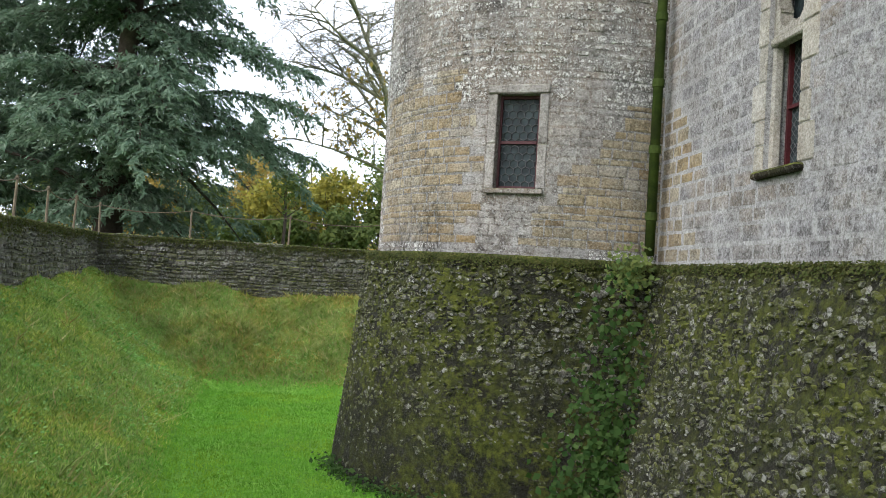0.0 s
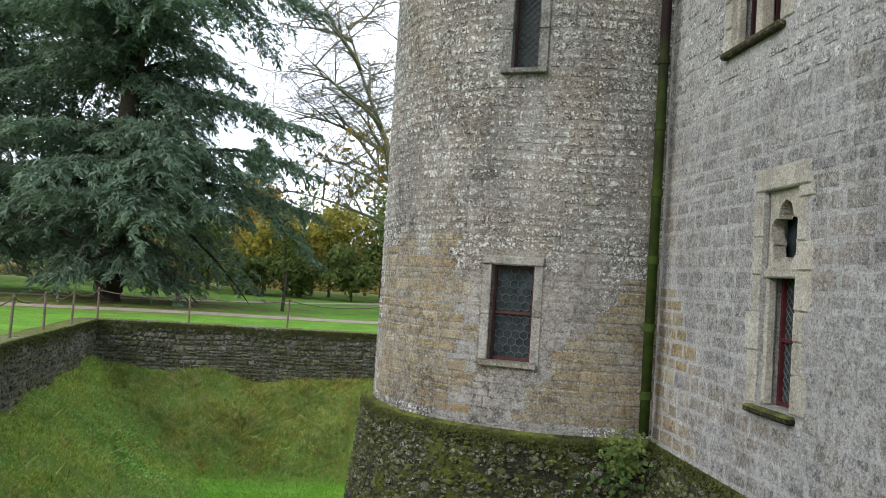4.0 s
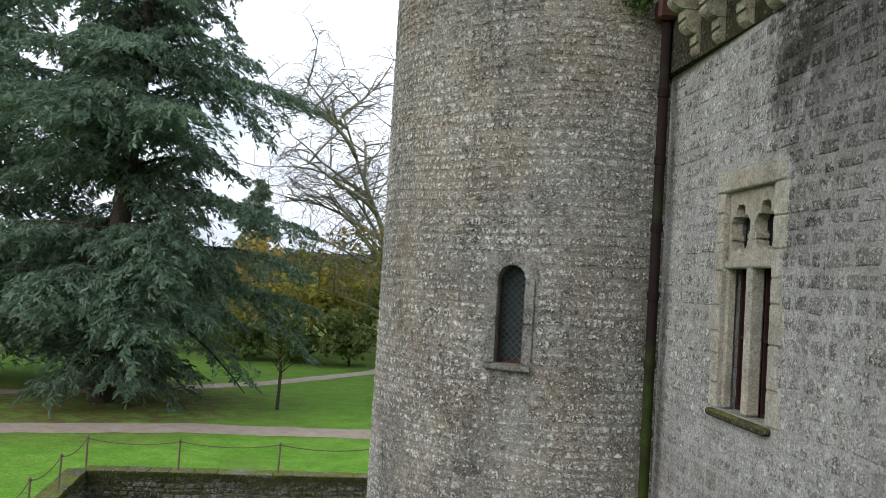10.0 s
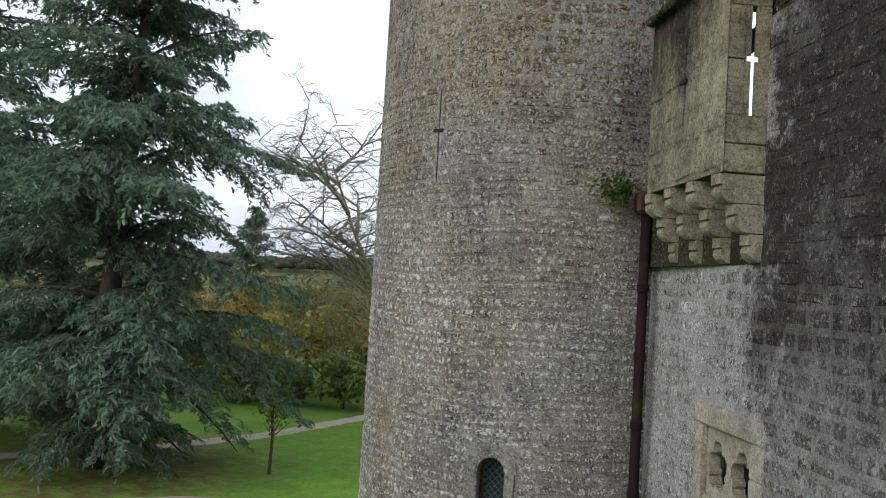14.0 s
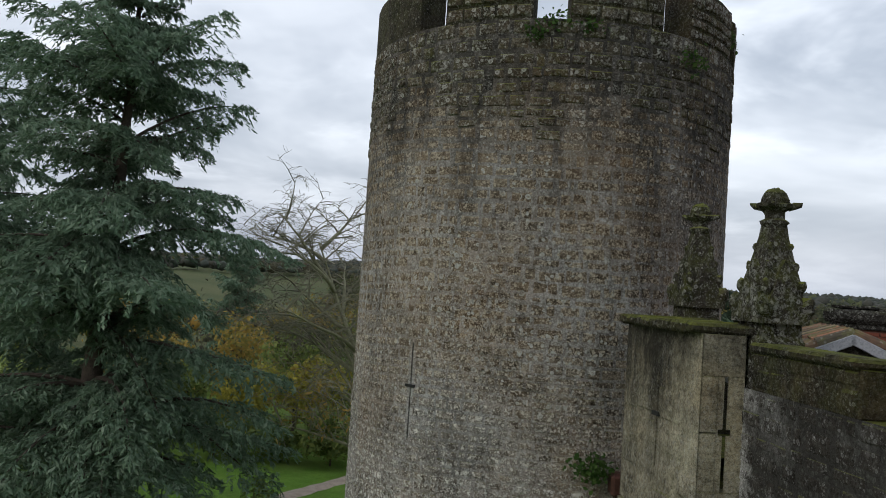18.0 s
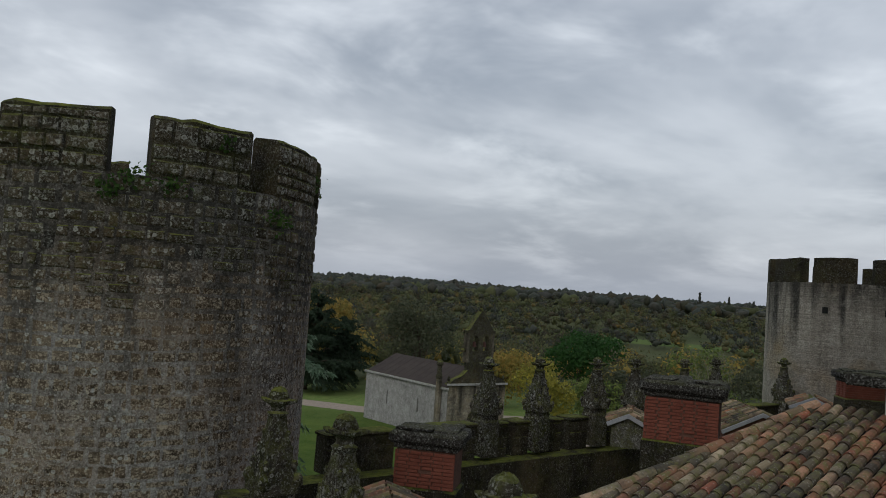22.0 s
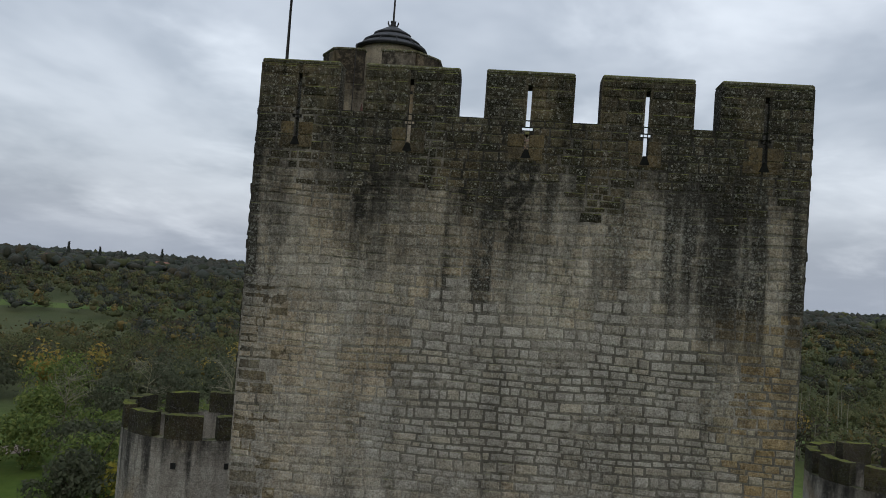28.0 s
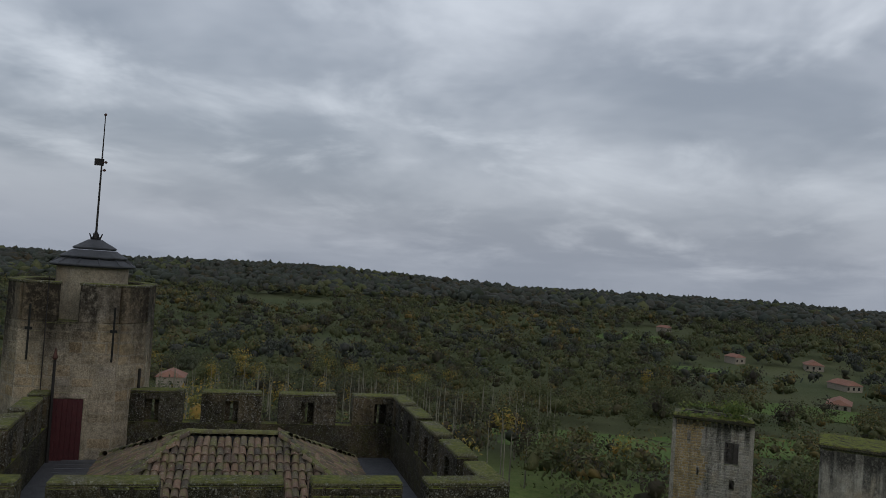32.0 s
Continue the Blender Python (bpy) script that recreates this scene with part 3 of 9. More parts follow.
M["pipe"] = pipe_material()
M["dark_iron"] = simple("blackened_iron", (0.014, 0.013, 0.012), (0.026, 0.022, 0.02), 8, 0.6, 0.2)
M["frame"] = simple("dark_red_painted_wood", (0.045, 0.011, 0.013), (0.065, 0.016, 0.017), 6, 0.55)
M["lead"] = simple("lead_came", (0.07, 0.073, 0.076), (0.11, 0.113, 0.117), 10, 0.6, 0.0)
M["slate"] = simple("grey_lead_sheet", (0.09, 0.095, 0.105), (0.15, 0.155, 0.165), 3, 0.5, 0.5)
M["brick"] = simple("red_brick", (0.15, 0.045, 0.028), (0.22, 0.072, 0.046), 3, 0.9)
M["brick_core"] = simple("brick_joint", (0.10, 0.05, 0.035), (0.16, 0.085, 0.06), 5, 0.95)
M["house_wall"] = simple("tan_house_wall", (0.26, 0.23, 0.18), (0.33, 0.29, 0.23), 0.8, 0.95)
M["red_door"] = simple("red_painted_door", (0.20, 0.022, 0.03), (0.28, 0.035, 0.045), 3, 0.6)
M["wood"] = simple("weathered_post_wood", (0.13, 0.10, 0.07), (0.20, 0.16, 0.11), 8, 0.9)
M["rope"] = simple("brown_rope", (0.09, 0.07, 0.05), (0.14, 0.11, 0.07), 30, 0.95)
M["gravel"] = simple("pinkish_gravel", (0.27, 0.215, 0.165), (0.38, 0.32, 0.26), 2, 0.95, bump=0.8)
# near-black: shade put into colour for openings and tile gaps; also tyres
M["void"] = simple("shade_and_tyre_black", (0.012, 0.012, 0.012), (0.02, 0.02, 0.018), 3, 0.95)
M["plaster"] = simple("pale_lime_render", (0.42, 0.41, 0.39), (0.52, 0.51, 0.48), 0.8, 0.95)
M["render_grey"] = simple("grey_dormer_paint", (0.30, 0.31, 0.33), (0.37, 0.38, 0.40), 2, 0.8)


def glass_material():
    m = Mat("old_leaded_glass", 0.4, 0, 0.1)
    col = m.mix((0.010, 0.013, 0.015), (0.035, 0.05, 0.052), m.noise(7, 3))
    return m.done(col, m.noise(14, 2), 0.25, 0.01)


M["glass"] = glass_material()
M["casement_dark"] = simple("purple_brown_casement_paint", (0.024, 0.010, 0.011), (0.036, 0.015, 0.016), 6, 0.6, 0.0, 0.15)
M["casement"] = simple("dark_red_casement_paint", (0.05, 0.012, 0.014), (0.075, 0.018, 0.02), 6, 0.6, 0.0, 0.15)


def tile_material(name, dirt, moss, tones=((0.17, 0.07, 0.042), (0.06, 0.052, 0.042), (0.30, 0.19, 0.11), (0.13, 0.11, 0.07), (0.36, 0.15, 0.085), (0.42, 0.34, 0.23), (0.05, 0.045, 0.035), (0.27, 0.22, 0.14), (0.30, 0.10, 0.06))):
    m = Mat(name, 0.92, 0, 0.15)
    col = ramp(m.n, m.l, m.per_piece(), [(k / (len(tones) - 1), c) for k, c in enumerate(tones)])
    col = m.mix(col, (0.05, 0.048, 0.04), m.math("MULTIPLY", m.noise(1.1, 5, 0.7, 0.42, 0.62), dirt))
    col = m.mix(col, (0.13, 0.13, 0.05), m.math("MULTIPLY", m.noise(5, 5, 0.7, 0.58 - 0.12 * moss, 0.70 - 0.12 * moss, shift=5), moss))
    col = m.mix(col, (0.4, 0.4, 0.36), m.math("MULTIPLY", m.spots(14, 0.1, 0.3), 0.3))
    return m.done(col, m.noise(50, 5), 0.4, 0.01)


M["tile"] = tile_material("clay_canal_tile", 0.92, 0.75)
M["tile_moss"] = tile_material("mossy_canal_tile", 0.6, 0.75, ((0.15, 0.095, 0.065), (0.22, 0.155, 0.105), (0.10, 0.075, 0.058), (0.25, 0.16, 0.11), (0.16, 0.13, 0.09), (0.08, 0.068, 0.055)))
M["ridge_moss"] = tile_material("mossed_ridge_tile", 0.9, 1.0, ((0.10, 0.10, 0.045), (0.15, 0.145, 0.06), (0.09, 0.08, 0.05)))
M["bark"] = simple("cedar_bark", (0.045, 0.035, 0.028), (0.09, 0.07, 0.055), 5, 0.95, bump=0.9, detail_scale=22)
M["bark_pale"] = simple("pale_lichened_bark", (0.16, 0.155, 0.09), (0.31, 0.30, 0.19), 4, 0.95, bump=0.6)
M["twig"] = simple("grey_brown_twigs", (0.15, 0.14, 0.10), (0.26, 0.245, 0.175), 1.5, 0.95, bump=0.2)
M["cedar"] = leafy("blue_green_cedar_needles", [(0.115, 0.180, 0.115), (0.165, 0.240, 0.160), (0.235, 0.315, 0.220), (0.090, 0.140, 0.090), (0.30, 0.37, 0.27)], thin=0.45)
M["conifer"] = leafy("dark_conifer_needles", [(0.035, 0.055, 0.032), (0.05, 0.075, 0.042), (0.028, 0.045, 0.028)])
M["autumn"] = leafy("autumn_leaves", [(0.42, 0.26, 0.065), (0.34, 0.25, 0.065), (0.26, 0.24, 0.065), (0.48, 0.33, 0.09)])
M["green"] = leafy("dull_green_leaves", [(0.11, 0.155, 0.047), (0.17, 0.22, 0.06), (0.23, 0.26, 0.072), (0.085, 0.125, 0.04)])
M["yellow"] = leafy("yellow_leaves", [(0.45, 0.38, 0.06), (0.36, 0.32, 0.06), (0.25, 0.25, 0.055)])
M["pine"] = leafy("bright_pine_needles", [(0.03, 0.09, 0.02), (0.05, 0.12, 0.03), (0.025, 0.06, 0.015)])
M["wood_green"] = leafy("dull_green_wood_crowns", [(0.100, 0.116, 0.055), (0.138, 0.150, 0.068), (0.165, 0.163, 0.074), (0.085, 0.098, 0.048)])
M["olive"] = leafy("olive_grey_leaves", [(0.09, 0.10, 0.06), (0.13, 0.135, 0.085), (0.06, 0.075, 0.04)])
M["russet"] = leafy("russet_wood_crowns", [(0.095, 0.078, 0.052), (0.075, 0.077, 0.046), (0.112, 0.088, 0.056), (0.062, 0.073, 0.046), (0.086, 0.072, 0.058)])
M["ivy"] = leafy("ivy_leaves", [(0.03, 0.07, 0.012), (0.05, 0.10, 0.02), (0.08, 0.13, 0.03)])
M["grass_blade"] = leafy("green_grass_blades", [(0.10, 0.22, 0.025), (0.50, 0.70, 0.15), (0.38, 0.57, 0.12), (0.60, 0.58, 0.24), (0.15, 0.31, 0.035), (0.60, 0.74, 0.22), (0.25, 0.41, 0.06)], clump=0.8)
M["dry_blade"] = leafy("yellowing_grass_blades", [(0.14, 0.28, 0.04), (0.42, 0.56, 0.14), (0.56, 0.50, 0.22), (0.24, 0.40, 0.06), (0.66, 0.55, 0.28), (0.34, 0.46, 0.11), (0.42, 0.29, 0.12)], clump=0.8)


def ground_material():
    m = Mat("lawn_and_fields", 0.95, 0, 0.1)
    lawn = m.mix((0.13, 0.31, 0.028), (0.22, 0.43, 0.058), m.noise(0.9, 6, 0.75, 0.38, 0.62))
    lawn = m.mix(lawn, (0.17, 0.20, 0.06), m.math("MULTIPLY", m.noise(0.25, 5, 0.7, 0.5, 0.7), 0.6))
    lawn = m.mix(lawn, (0.06, 0.13, 0.018), m.noise(14, 5, 0.7, 0.45, 0.75))
    field = m.mix((0.058, 0.072, 0.030), (0.085, 0.092, 0.042), m.noise(0.012, 4, 0.6, 0.4, 0.6))
    s = m.n.new("ShaderNodeVectorMath")
    s.operation = "LENGTH"
    m.l.new(m.pos, s.inputs[0])
    r = m.n.new("ShaderNodeMapRange")
    r.inputs["From Min"].default_value, r.inputs["From Max"].default_value = 90, 170
    m.l.new(s.outputs["Value"], r.inputs["Value"])
    r2 = m.n.new("ShaderNodeMapRange")
    r2.inputs["From Min"].default_value, r2.inputs["From Max"].default_value = 28, 70
    m.l.new(s.outputs["Value"], r2.inputs["Value"])
    lawn = m.mix(lawn, m.mix((0.060, 0.105, 0.016), (0.105, 0.150, 0.028), m.noise(0.35, 6, 0.75, 0.35, 0.65)), r2.outputs[0])
    bank = m.math("MULTIPLY", m.height(0.15, 0.9), m.math("SUBTRACT", 1.0, m.height(3.4, 3.7)))
    lawn = m.mix(lawn, m.mix((0.14, 0.25, 0.045), (0.25, 0.30, 0.085), m.noise(1.2, 6, 0.75, 0.35, 0.65, shift=6.0)), m.math("MULTIPLY", bank, m.noise(0.7, 4, 0.6, 0.2, 0.5, shift=2.0)))
    off = m.n.new("ShaderNodeVectorMath")
    off.operation = "DISTANCE"
    off.inputs[1].default_value = (-16.0, 37.2, 4.1)
    m.l.new(m.pos, off.inputs[0])
    near = m.n.new("ShaderNodeMapRange")
    near.inputs["From Min"].default_value, near.inputs["From Max"].default_value = 10.5, 5.0
    m.l.new(off.outputs["Value"], near.inputs["Value"])
    lawn = m.mix(lawn, m.mix((0.10, 0.075, 0.035), (0.17, 0.12, 0.055), m.noise(6, 5)), m.math("MULTIPLY", near.outputs[0], m.noise(1.3, 6, 0.75, 0.34, 0.6, shift=4.0)))
    lawn = m.mix(lawn, (0.24, 0.13, 0.04), m.math("MULTIPLY", m.noise(9, 3, 0.6, 0.68, 0.72, shift=8.0), m.math("MULTIPLY", r2.outputs[0], 0.7)))
    col = m.mix(lawn, field, r.outputs[0])
    return m.done(col, m.noise(30, 6, 0.8), 0.8, 0.04)


M["ground"] = ground_material()


# ---- mesh helpers ----
def mesh(name, verts, faces, mat, parent=None, label="", smooth=False):
    me = bpy.data.meshes.new(name)
    me.from_pydata([tuple(v) for v in verts], [], [tuple(f) for f in faces])
    me.materials.append(mat)
    if smooth:
        me.polygons.foreach_set("use_smooth", [True] * len(me.polygons))
    me.update()
    ob = new(name, me)
    if parent is not None:
        ob.parent = parent
    if label:
        ob["label"] = label
    return ob


def part(name, bm, mat, parent=None, label="", smooth=False):
    me = bpy.data.meshes.new(name)
    bmesh.ops.recalc_face_normals(bm, faces=bm.faces)
    bm.to_mesh(me)
    bm.free()
    me.materials.append(mat)
    if smooth:
        me.polygons.foreach_set("use_smooth", [True] * len(me.polygons))
    ob = new(name, me)
    if parent is not None:
        ob.parent = parent
    if label:
        ob["label"] = label
    return ob


def thing(name, label, category, group="", kind="", at=(0, 0, 0)):
    ob = new(name)
    ob.location = at
    ob.empty_display_size = 0.2
    return tagged(ob, label, category, group, kind)


def add_box(bm, m, size, bevel=0.0, jitter=0.0, rng=random):
    """A box of the given size centred on the pose m."""
    geom = bmesh.ops.create_cube(bm, size=1.0, matrix=m @ Matrix.Diagonal((*size, 1)))
    vs = geom["verts"]
    if jitter:
        for v in vs:
            v.co += Vector((rng.uniform(-1, 1), rng.uniform(-1, 1), rng.uniform(-1, 1))) * jitter
    if bevel:
        es = list({e for v in vs for e in v.link_edges})
        bmesh.ops.bevel(bm, geom=es, offset=bevel, segments=1, affect="EDGES")


def add_lathe(bm, m, profile, seg=16, squash=None):
    """A turned shape round the local z axis from (radius, height) rows."""
    rings = []
    for r, z in profile:
        ring = []
        for i in range(seg):
            a = 2 * math.pi * i / seg
            ring.append(bm.verts.new(m @ Vector((r * math.cos(a), r * math.sin(a), z))))
        rings.append(ring)
    for a, b in zip(rings, rings[1:]):
        for i in range(seg):
            bm.faces.new((a[i], a[(i + 1) % seg], b[(i + 1) % seg], b[i]))
    bm.faces.new(rings[0][::-1])
    bm.faces.new(rings[-1])


def add_tube(bm, points, radii, seg=8):
    rings = []
    for i, p in enumerate(points):
        d = (Vector(points[min(i + 1, len(points) - 1)]) - Vector(points[max(i - 1, 0)])).normalized()
        q = d.to_track_quat("Z", "Y").to_matrix()
        r = radii[i] if hasattr(radii, "__len__") else radii
        rings.append([bm.verts.new(Vector(p) + q @ Vector((r * math.cos(2 * math.pi * k / seg), r * math.sin(2 * math.pi * k / seg), 0))) for k in range(seg)])
    for a, b in zip(rings, rings[1:]):
        for k in range(seg):
            bm.faces.new((a[k], a[(k + 1) % seg], b[(k + 1) % seg], b[k]))
    bm.faces.new(rings[0][::-1])
    bm.faces.new(rings[-1])


class Plane:
    """An upright wall face: u runs along it, v is height, d stands out of it."""

    def __init__(self, p0, p1):
        self.p = np.array(p0, float)
        d = np.array(p1, float) - self.p
        self.length = float(np.hypot(*d))
        self.d = d / self.length
        self.n = np.array((self.d[1], -self.d[0]))

    def at(self, u, v, d=0.0):
        x = self.p + self.d * u + self.n * d
        return Vector((x[0], x[1], v))

    def pose_at(self, u, v, d=0.0):
        m = Matrix.Identity(4)
        m.col[0][:3] = (self.d[0], self.d[1], 0)
        m.col[1][:3] = (self.n[0], self.n[1], 0)
        m.col[2][:3] = (0, 0, 1)
        m.translation = self.at(u, v, d)
        return m


class Round:
    """A round wall: u is the arc from the side that faces -y, v the height; the radius may change with height."""

    def __init__(self, centre, r0, z0=0.0, r1=None, z1=1.0):
        self.c, self.r0, self.z0, self.r1, self.z1 = centre, r0, z0, r0 if r1 is None else r1, z1

    def radius(self, v):
        return self.r0 + (self.r1 - self.r0) * (v - self.z0) / (self.z1 - self.z0)

    def at(self, u, v, d=0.0):
        a, r = u / self.r0, self.radius(v) + d
        return Vector((self.c[0] + r * math.sin(a), self.c[1] - r * math.cos(a), v))

    def pose_at(self, u, v, d=0.0):
        a = u / self.r0
        m = Matrix.Identity(4)
        m.col[0][:3] = (math.cos(a), math.sin(a), 0)
        m.col[1][:3] = (math.sin(a), -math.cos(a), 0)
        m.col[2][:3] = (0, 0, 1)
        m.translation = self.at(u, v, d)
        return m


def wall_shell(name, surf, us, vs, holes, mat, parent, reveal=0.4, label=""):
    """The wall's face as a grid with through openings and their reveals; holes: (u0, u1, v0, v1)."""
    us = sorted({round(u, 4) for u in list(us) + [h[i] for h in holes for i in (0, 1)]})
    vs = sorted({round(v, 4) for v in list(vs) + [h[i] for h in holes for i in (2, 3)]})
    verts, faces, idx = [], [], {}

    def vid(u, v, d):
        key = (round(u, 4), round(v, 4), d)
        if key not in idx:
            idx[key] = len(verts)
            verts.append(surf.at(u, v, d))
        return idx[key]

    for u0, u1 in zip(us, us[1:]):
        for v0, v1 in zip(vs, vs[1:]):
            cu, cv = (u0 + u1) / 2, (v0 + v1) / 2
            if any(h[0] < cu < h[1] and h[2] < cv < h[3] for h in holes):
                continue
            faces.append((vid(u0, v0, 0), vid(u1, v0, 0), vid(u1, v1, 0), vid(u0, v1, 0)))
    for a, b, c, d in holes:
        loop = [(a, c), (b, c), (b, d), (a, d)]
        for (p, q), (r, s) in zip(loop, loop[1:] + loop[:1]):
            faces.append((vid(p, q, 0), vid(p, q, -reveal), vid(r, s, -reveal), vid(r, s, 0)))
    return mesh(name, verts, faces, mat, parent, label)


def courses(v0, v1, h, rng, vary=0.25):
    out = [v0]
    while out[-1] < v1 - h * 0.6:
        out.append(out[-1] + h * rng.uniform(1 - vary, 1 + vary))
    out[-1] = v1
    return out


def lay_stones(v0, v1, u0, u1, h, length, rng, holes=(), gap=0.016, vary=0.22, lvary=0.4, clip=None):
    """Rows of (u, v, width, height) of the stones of a coursed wall, cut round the holes."""
    out = []
    vs = courses(v0, v1, h, rng, vary)
    for a, b in zip(vs, vs[1:]):
        lo, hi = (u0, u1) if clip is None else clip((a + b) / 2)
        free = [(lo, hi)]
        for p, q, r, s in holes:
            if r < b - 0.02 and s > a + 0.02:
                free = [iv for x, y in free for iv in ((x, min(y, p)), (max(x, q), y)) if iv[1] - iv[0] > 0.05]
        for x, y in free:
            u = x
            while u < y - 0.02:
                w = length * rng.uniform(1 - lvary, 1 + lvary)
                if y - u - w < length * 0.45:
                    w = y - u
                out.append((u + w / 2, (a + b) / 2, w - gap, b - a - gap))
                u += w
    return out


def stone_shape(rng, seed_bevel=0.12):
    """A dressed stone, one unit wide and high, its back at 0 and its worn face at 1."""
    o, i = [], []
    for x, z in ((-0.5, -0.5), (0.5, -0.5), (0.5, 0.5), (-0.5, 0.5)):
        x, z = x - math.copysign(rng.uniform(0, 0.05), x), z - math.copysign(rng.uniform(0, 0.09), z)
        o.append((x, 0.0, z))
        k = seed_bevel * rng.uniform(0.5, 1.4)
        i.append((x - math.copysign(k * 0.6, x), rng.uniform(0.75, 1.15), z - math.copysign(k, z)))
    c = (rng.uniform(-0.1, 0.1), rng.uniform(1.0, 1.3), rng.uniform(-0.1, 0.1))
    verts = o + i + [c]
    faces = [(k, (k + 1) % 4, 4 + (k + 1) % 4, 4 + k) for k in range(4)] + [(4 + k, 4 + (k + 1) % 4, 8) for k in range(4)]
    return verts, faces


STONE_KINDS = [stone_shape(random.Random(k)) for k in range(14)]
STONE_DATA = {}


def stone_data(kind, mat):
    key = (kind, mat.name)
    if key not in STONE_DATA:
        me = bpy.data.meshes.new("stone")
        me.from_pydata(STONE_KINDS[kind][0], [], STONE_KINDS[kind][1])
        me.materials.append(mat)
        STONE_DATA[key] = me
    return STONE_DATA[key]


def build_stones(surf, rows, mat, parent, rng, proud=0.022, single=None, limit=300, name="stone", rest="stonework", turn=1.5):
    """Stones as pieces of their own inside the stretch single(u, v), up to limit; the rest joined."""
    verts, faces, count = [], [], 0
    for u, v, w, h in rows:
        kind = rng.randrange(len(STONE_KINDS))
        p = proud * rng.uniform(0.5, 1.6)
        m = surf.pose_at(u, v, -0.004) @ Matrix.Rotation(radians(rng.gauss(0, turn * 0.4)), 4, "Y") @ Matrix.Diagonal((w, p, h, 1))
        if single is not None and count < limit and single(u, v):
            ob = new(name, stone_data(kind, mat))
            ob.parent = parent
            ob.matrix_local = m
            count += 1
            continue
        base = len(verts)
        sv, sf = STONE_KINDS[kind]
        verts.extend(m @ Vector(q) for q in sv)
        faces.extend(tuple(base + k for k in q) for q in sf)
    if verts:
        tagged(mesh(rest, verts, faces, mat, parent), kind="stuff")


def rubble(surf, u0, u1, v0, v1, cell, fill, mat, parent, rng, proud=0.05, single=None, limit=280):
    """Uncoursed rubble: many-sided domed stones strewn close together over a face."""
    shapes = []
    for k in range(12):
        r = random.Random(900 + k)
        n = r.choice((5, 6, 7))
        out = [((0.5 + r.uniform(-0.14, 0.12)) * math.cos(2 * math.pi * (i + r.uniform(-0.25, 0.25)) / n), (0.5 + r.uniform(-0.14, 0.12)) * math.sin(2 * math.pi * (i + r.uniform(-0.25, 0.25)) / n)) for i in range(n)]
        vs = [(x, 0.0, z) for x, z in out] + [(x * 0.72, r.uniform(0.6, 1.0), z * 0.72) for x, z in out] + [(r.uniform(-0.1, 0.1), r.uniform(0.9, 1.3), r.uniform(-0.1, 0.1))]
        fs = [(i, (i + 1) % n, n + (i + 1) % n, n + i) for i in range(n)] + [(n + i, n + (i + 1) % n, 2 * n) for i in range(n)]
        me = bpy.data.meshes.new("rubble_stone")
        me.from_pydata(vs, [], fs)
        me.materials.append(mat)
        shapes.append((vs, fs, me))
    verts, faces, count = [], [], 0
    v = v0
    while v < v1:
        u = u0 + rng.uniform(0, cell)
        while u < u1:
            if rng.random() < fill:
                vs, fs, me = rng.choice(shapes)
                w = cell * rng.choice((0.55, 0.75, 0.95, 1.15, 1.4)) * rng.uniform(0.8, 1.2)
                m = surf.pose_at(u + rng.uniform(-0.3, 0.3) * cell, v + rng.uniform(-0.35, 0.35) * cell, -0.012) @ Matrix.Rotation(radians(rng.gauss(0, 18)), 4, "Y") @ Matrix.Diagonal((w * rng.uniform(0.9, 1.5), proud * rng.uniform(0.4, 1.3), w * rng.uniform(0.6, 0.95), 1))
                if single is not None and count < limit and single(u, v):
                    ob = new("rubble_stone", me)
                    ob.parent = parent
                    ob.matrix_local = m
                    count += 1
                else:
                    b = len(verts)
                    verts.extend(m @ Vector(q) for q in vs)
                    faces.extend(tuple(b + k for k in q) for q in fs)
            u += cell * rng.uniform(0.8, 1.2)
        v += cell * 0.72
    tagged(mesh("rubble", verts, faces, mat, parent), kind="stuff")


def leaf_cloud(name, centres, normals, sizes, mat, parent=None, rng=None, aspect=1.6, label="", dirs=None):
    """Small ragged leaf sprays: one bent four-cornered blade for every centre."""
    n = len(centres)
    c, nn = np.asarray(centres, float), np.asarray(normals, float)
    nn /= np.linalg.norm(nn, axis=1, keepdims=True) + 1e-9
    r = rng.normal(size=(n, 3)) if dirs is None else np.asarray(dirs, float) + rng.normal(size=(n, 3)) * 0.45
    t = r - nn * (r * nn).sum(1, keepdims=True)
    t /= np.linalg.norm(t, axis=1, keepdims=True) + 1e-9
    b = np.cross(nn, t)
    s = np.asarray(sizes, float)[:, None]
    k = rng.uniform(0.6, 1.2, size=(n, 4))[:, :, None]
    pts = np.stack([c - t * s * aspect * k[:, 0], c + b * s * k[:, 1] * 0.6 + nn * s * 0.15, c + t * s * aspect * k[:, 2], c - b * s * k[:, 3] * 0.6 + nn * s * 0.15], 1).reshape(-1, 3)
    me = bpy.data.meshes.new(name)
    me.vertices.add(4 * n)
    me.vertices.foreach_set("co", pts.ravel())
    me.loops.add(4 * n)
    me.loops.foreach_set("vertex_index", np.arange(4 * n))
    me.polygons.add(n)
    me.polygons.foreach_set("loop_start", np.arange(0, 4 * n, 4))
    me.polygons.foreach_set("loop_total", np.full(n, 4))
    me.materials.append(mat)
    me.update(calc_edges=True)
    ob = new(name, me)
    if parent is not None:
        ob.parent = parent
    if label:
        ob["label"] = label
    return ob

# ---- the ground: moat, park, valley and hills in one sheet ----
def smooth(a):
    a = np.clip(a, 0, 1)
    return a * a * (3 - 2 * a)


def rear_y(x):
    return 24.75 + 0.146 * (x + 10.8)


def left_x(y):
    return -10.95 + 0.2 * (24.9 - y)


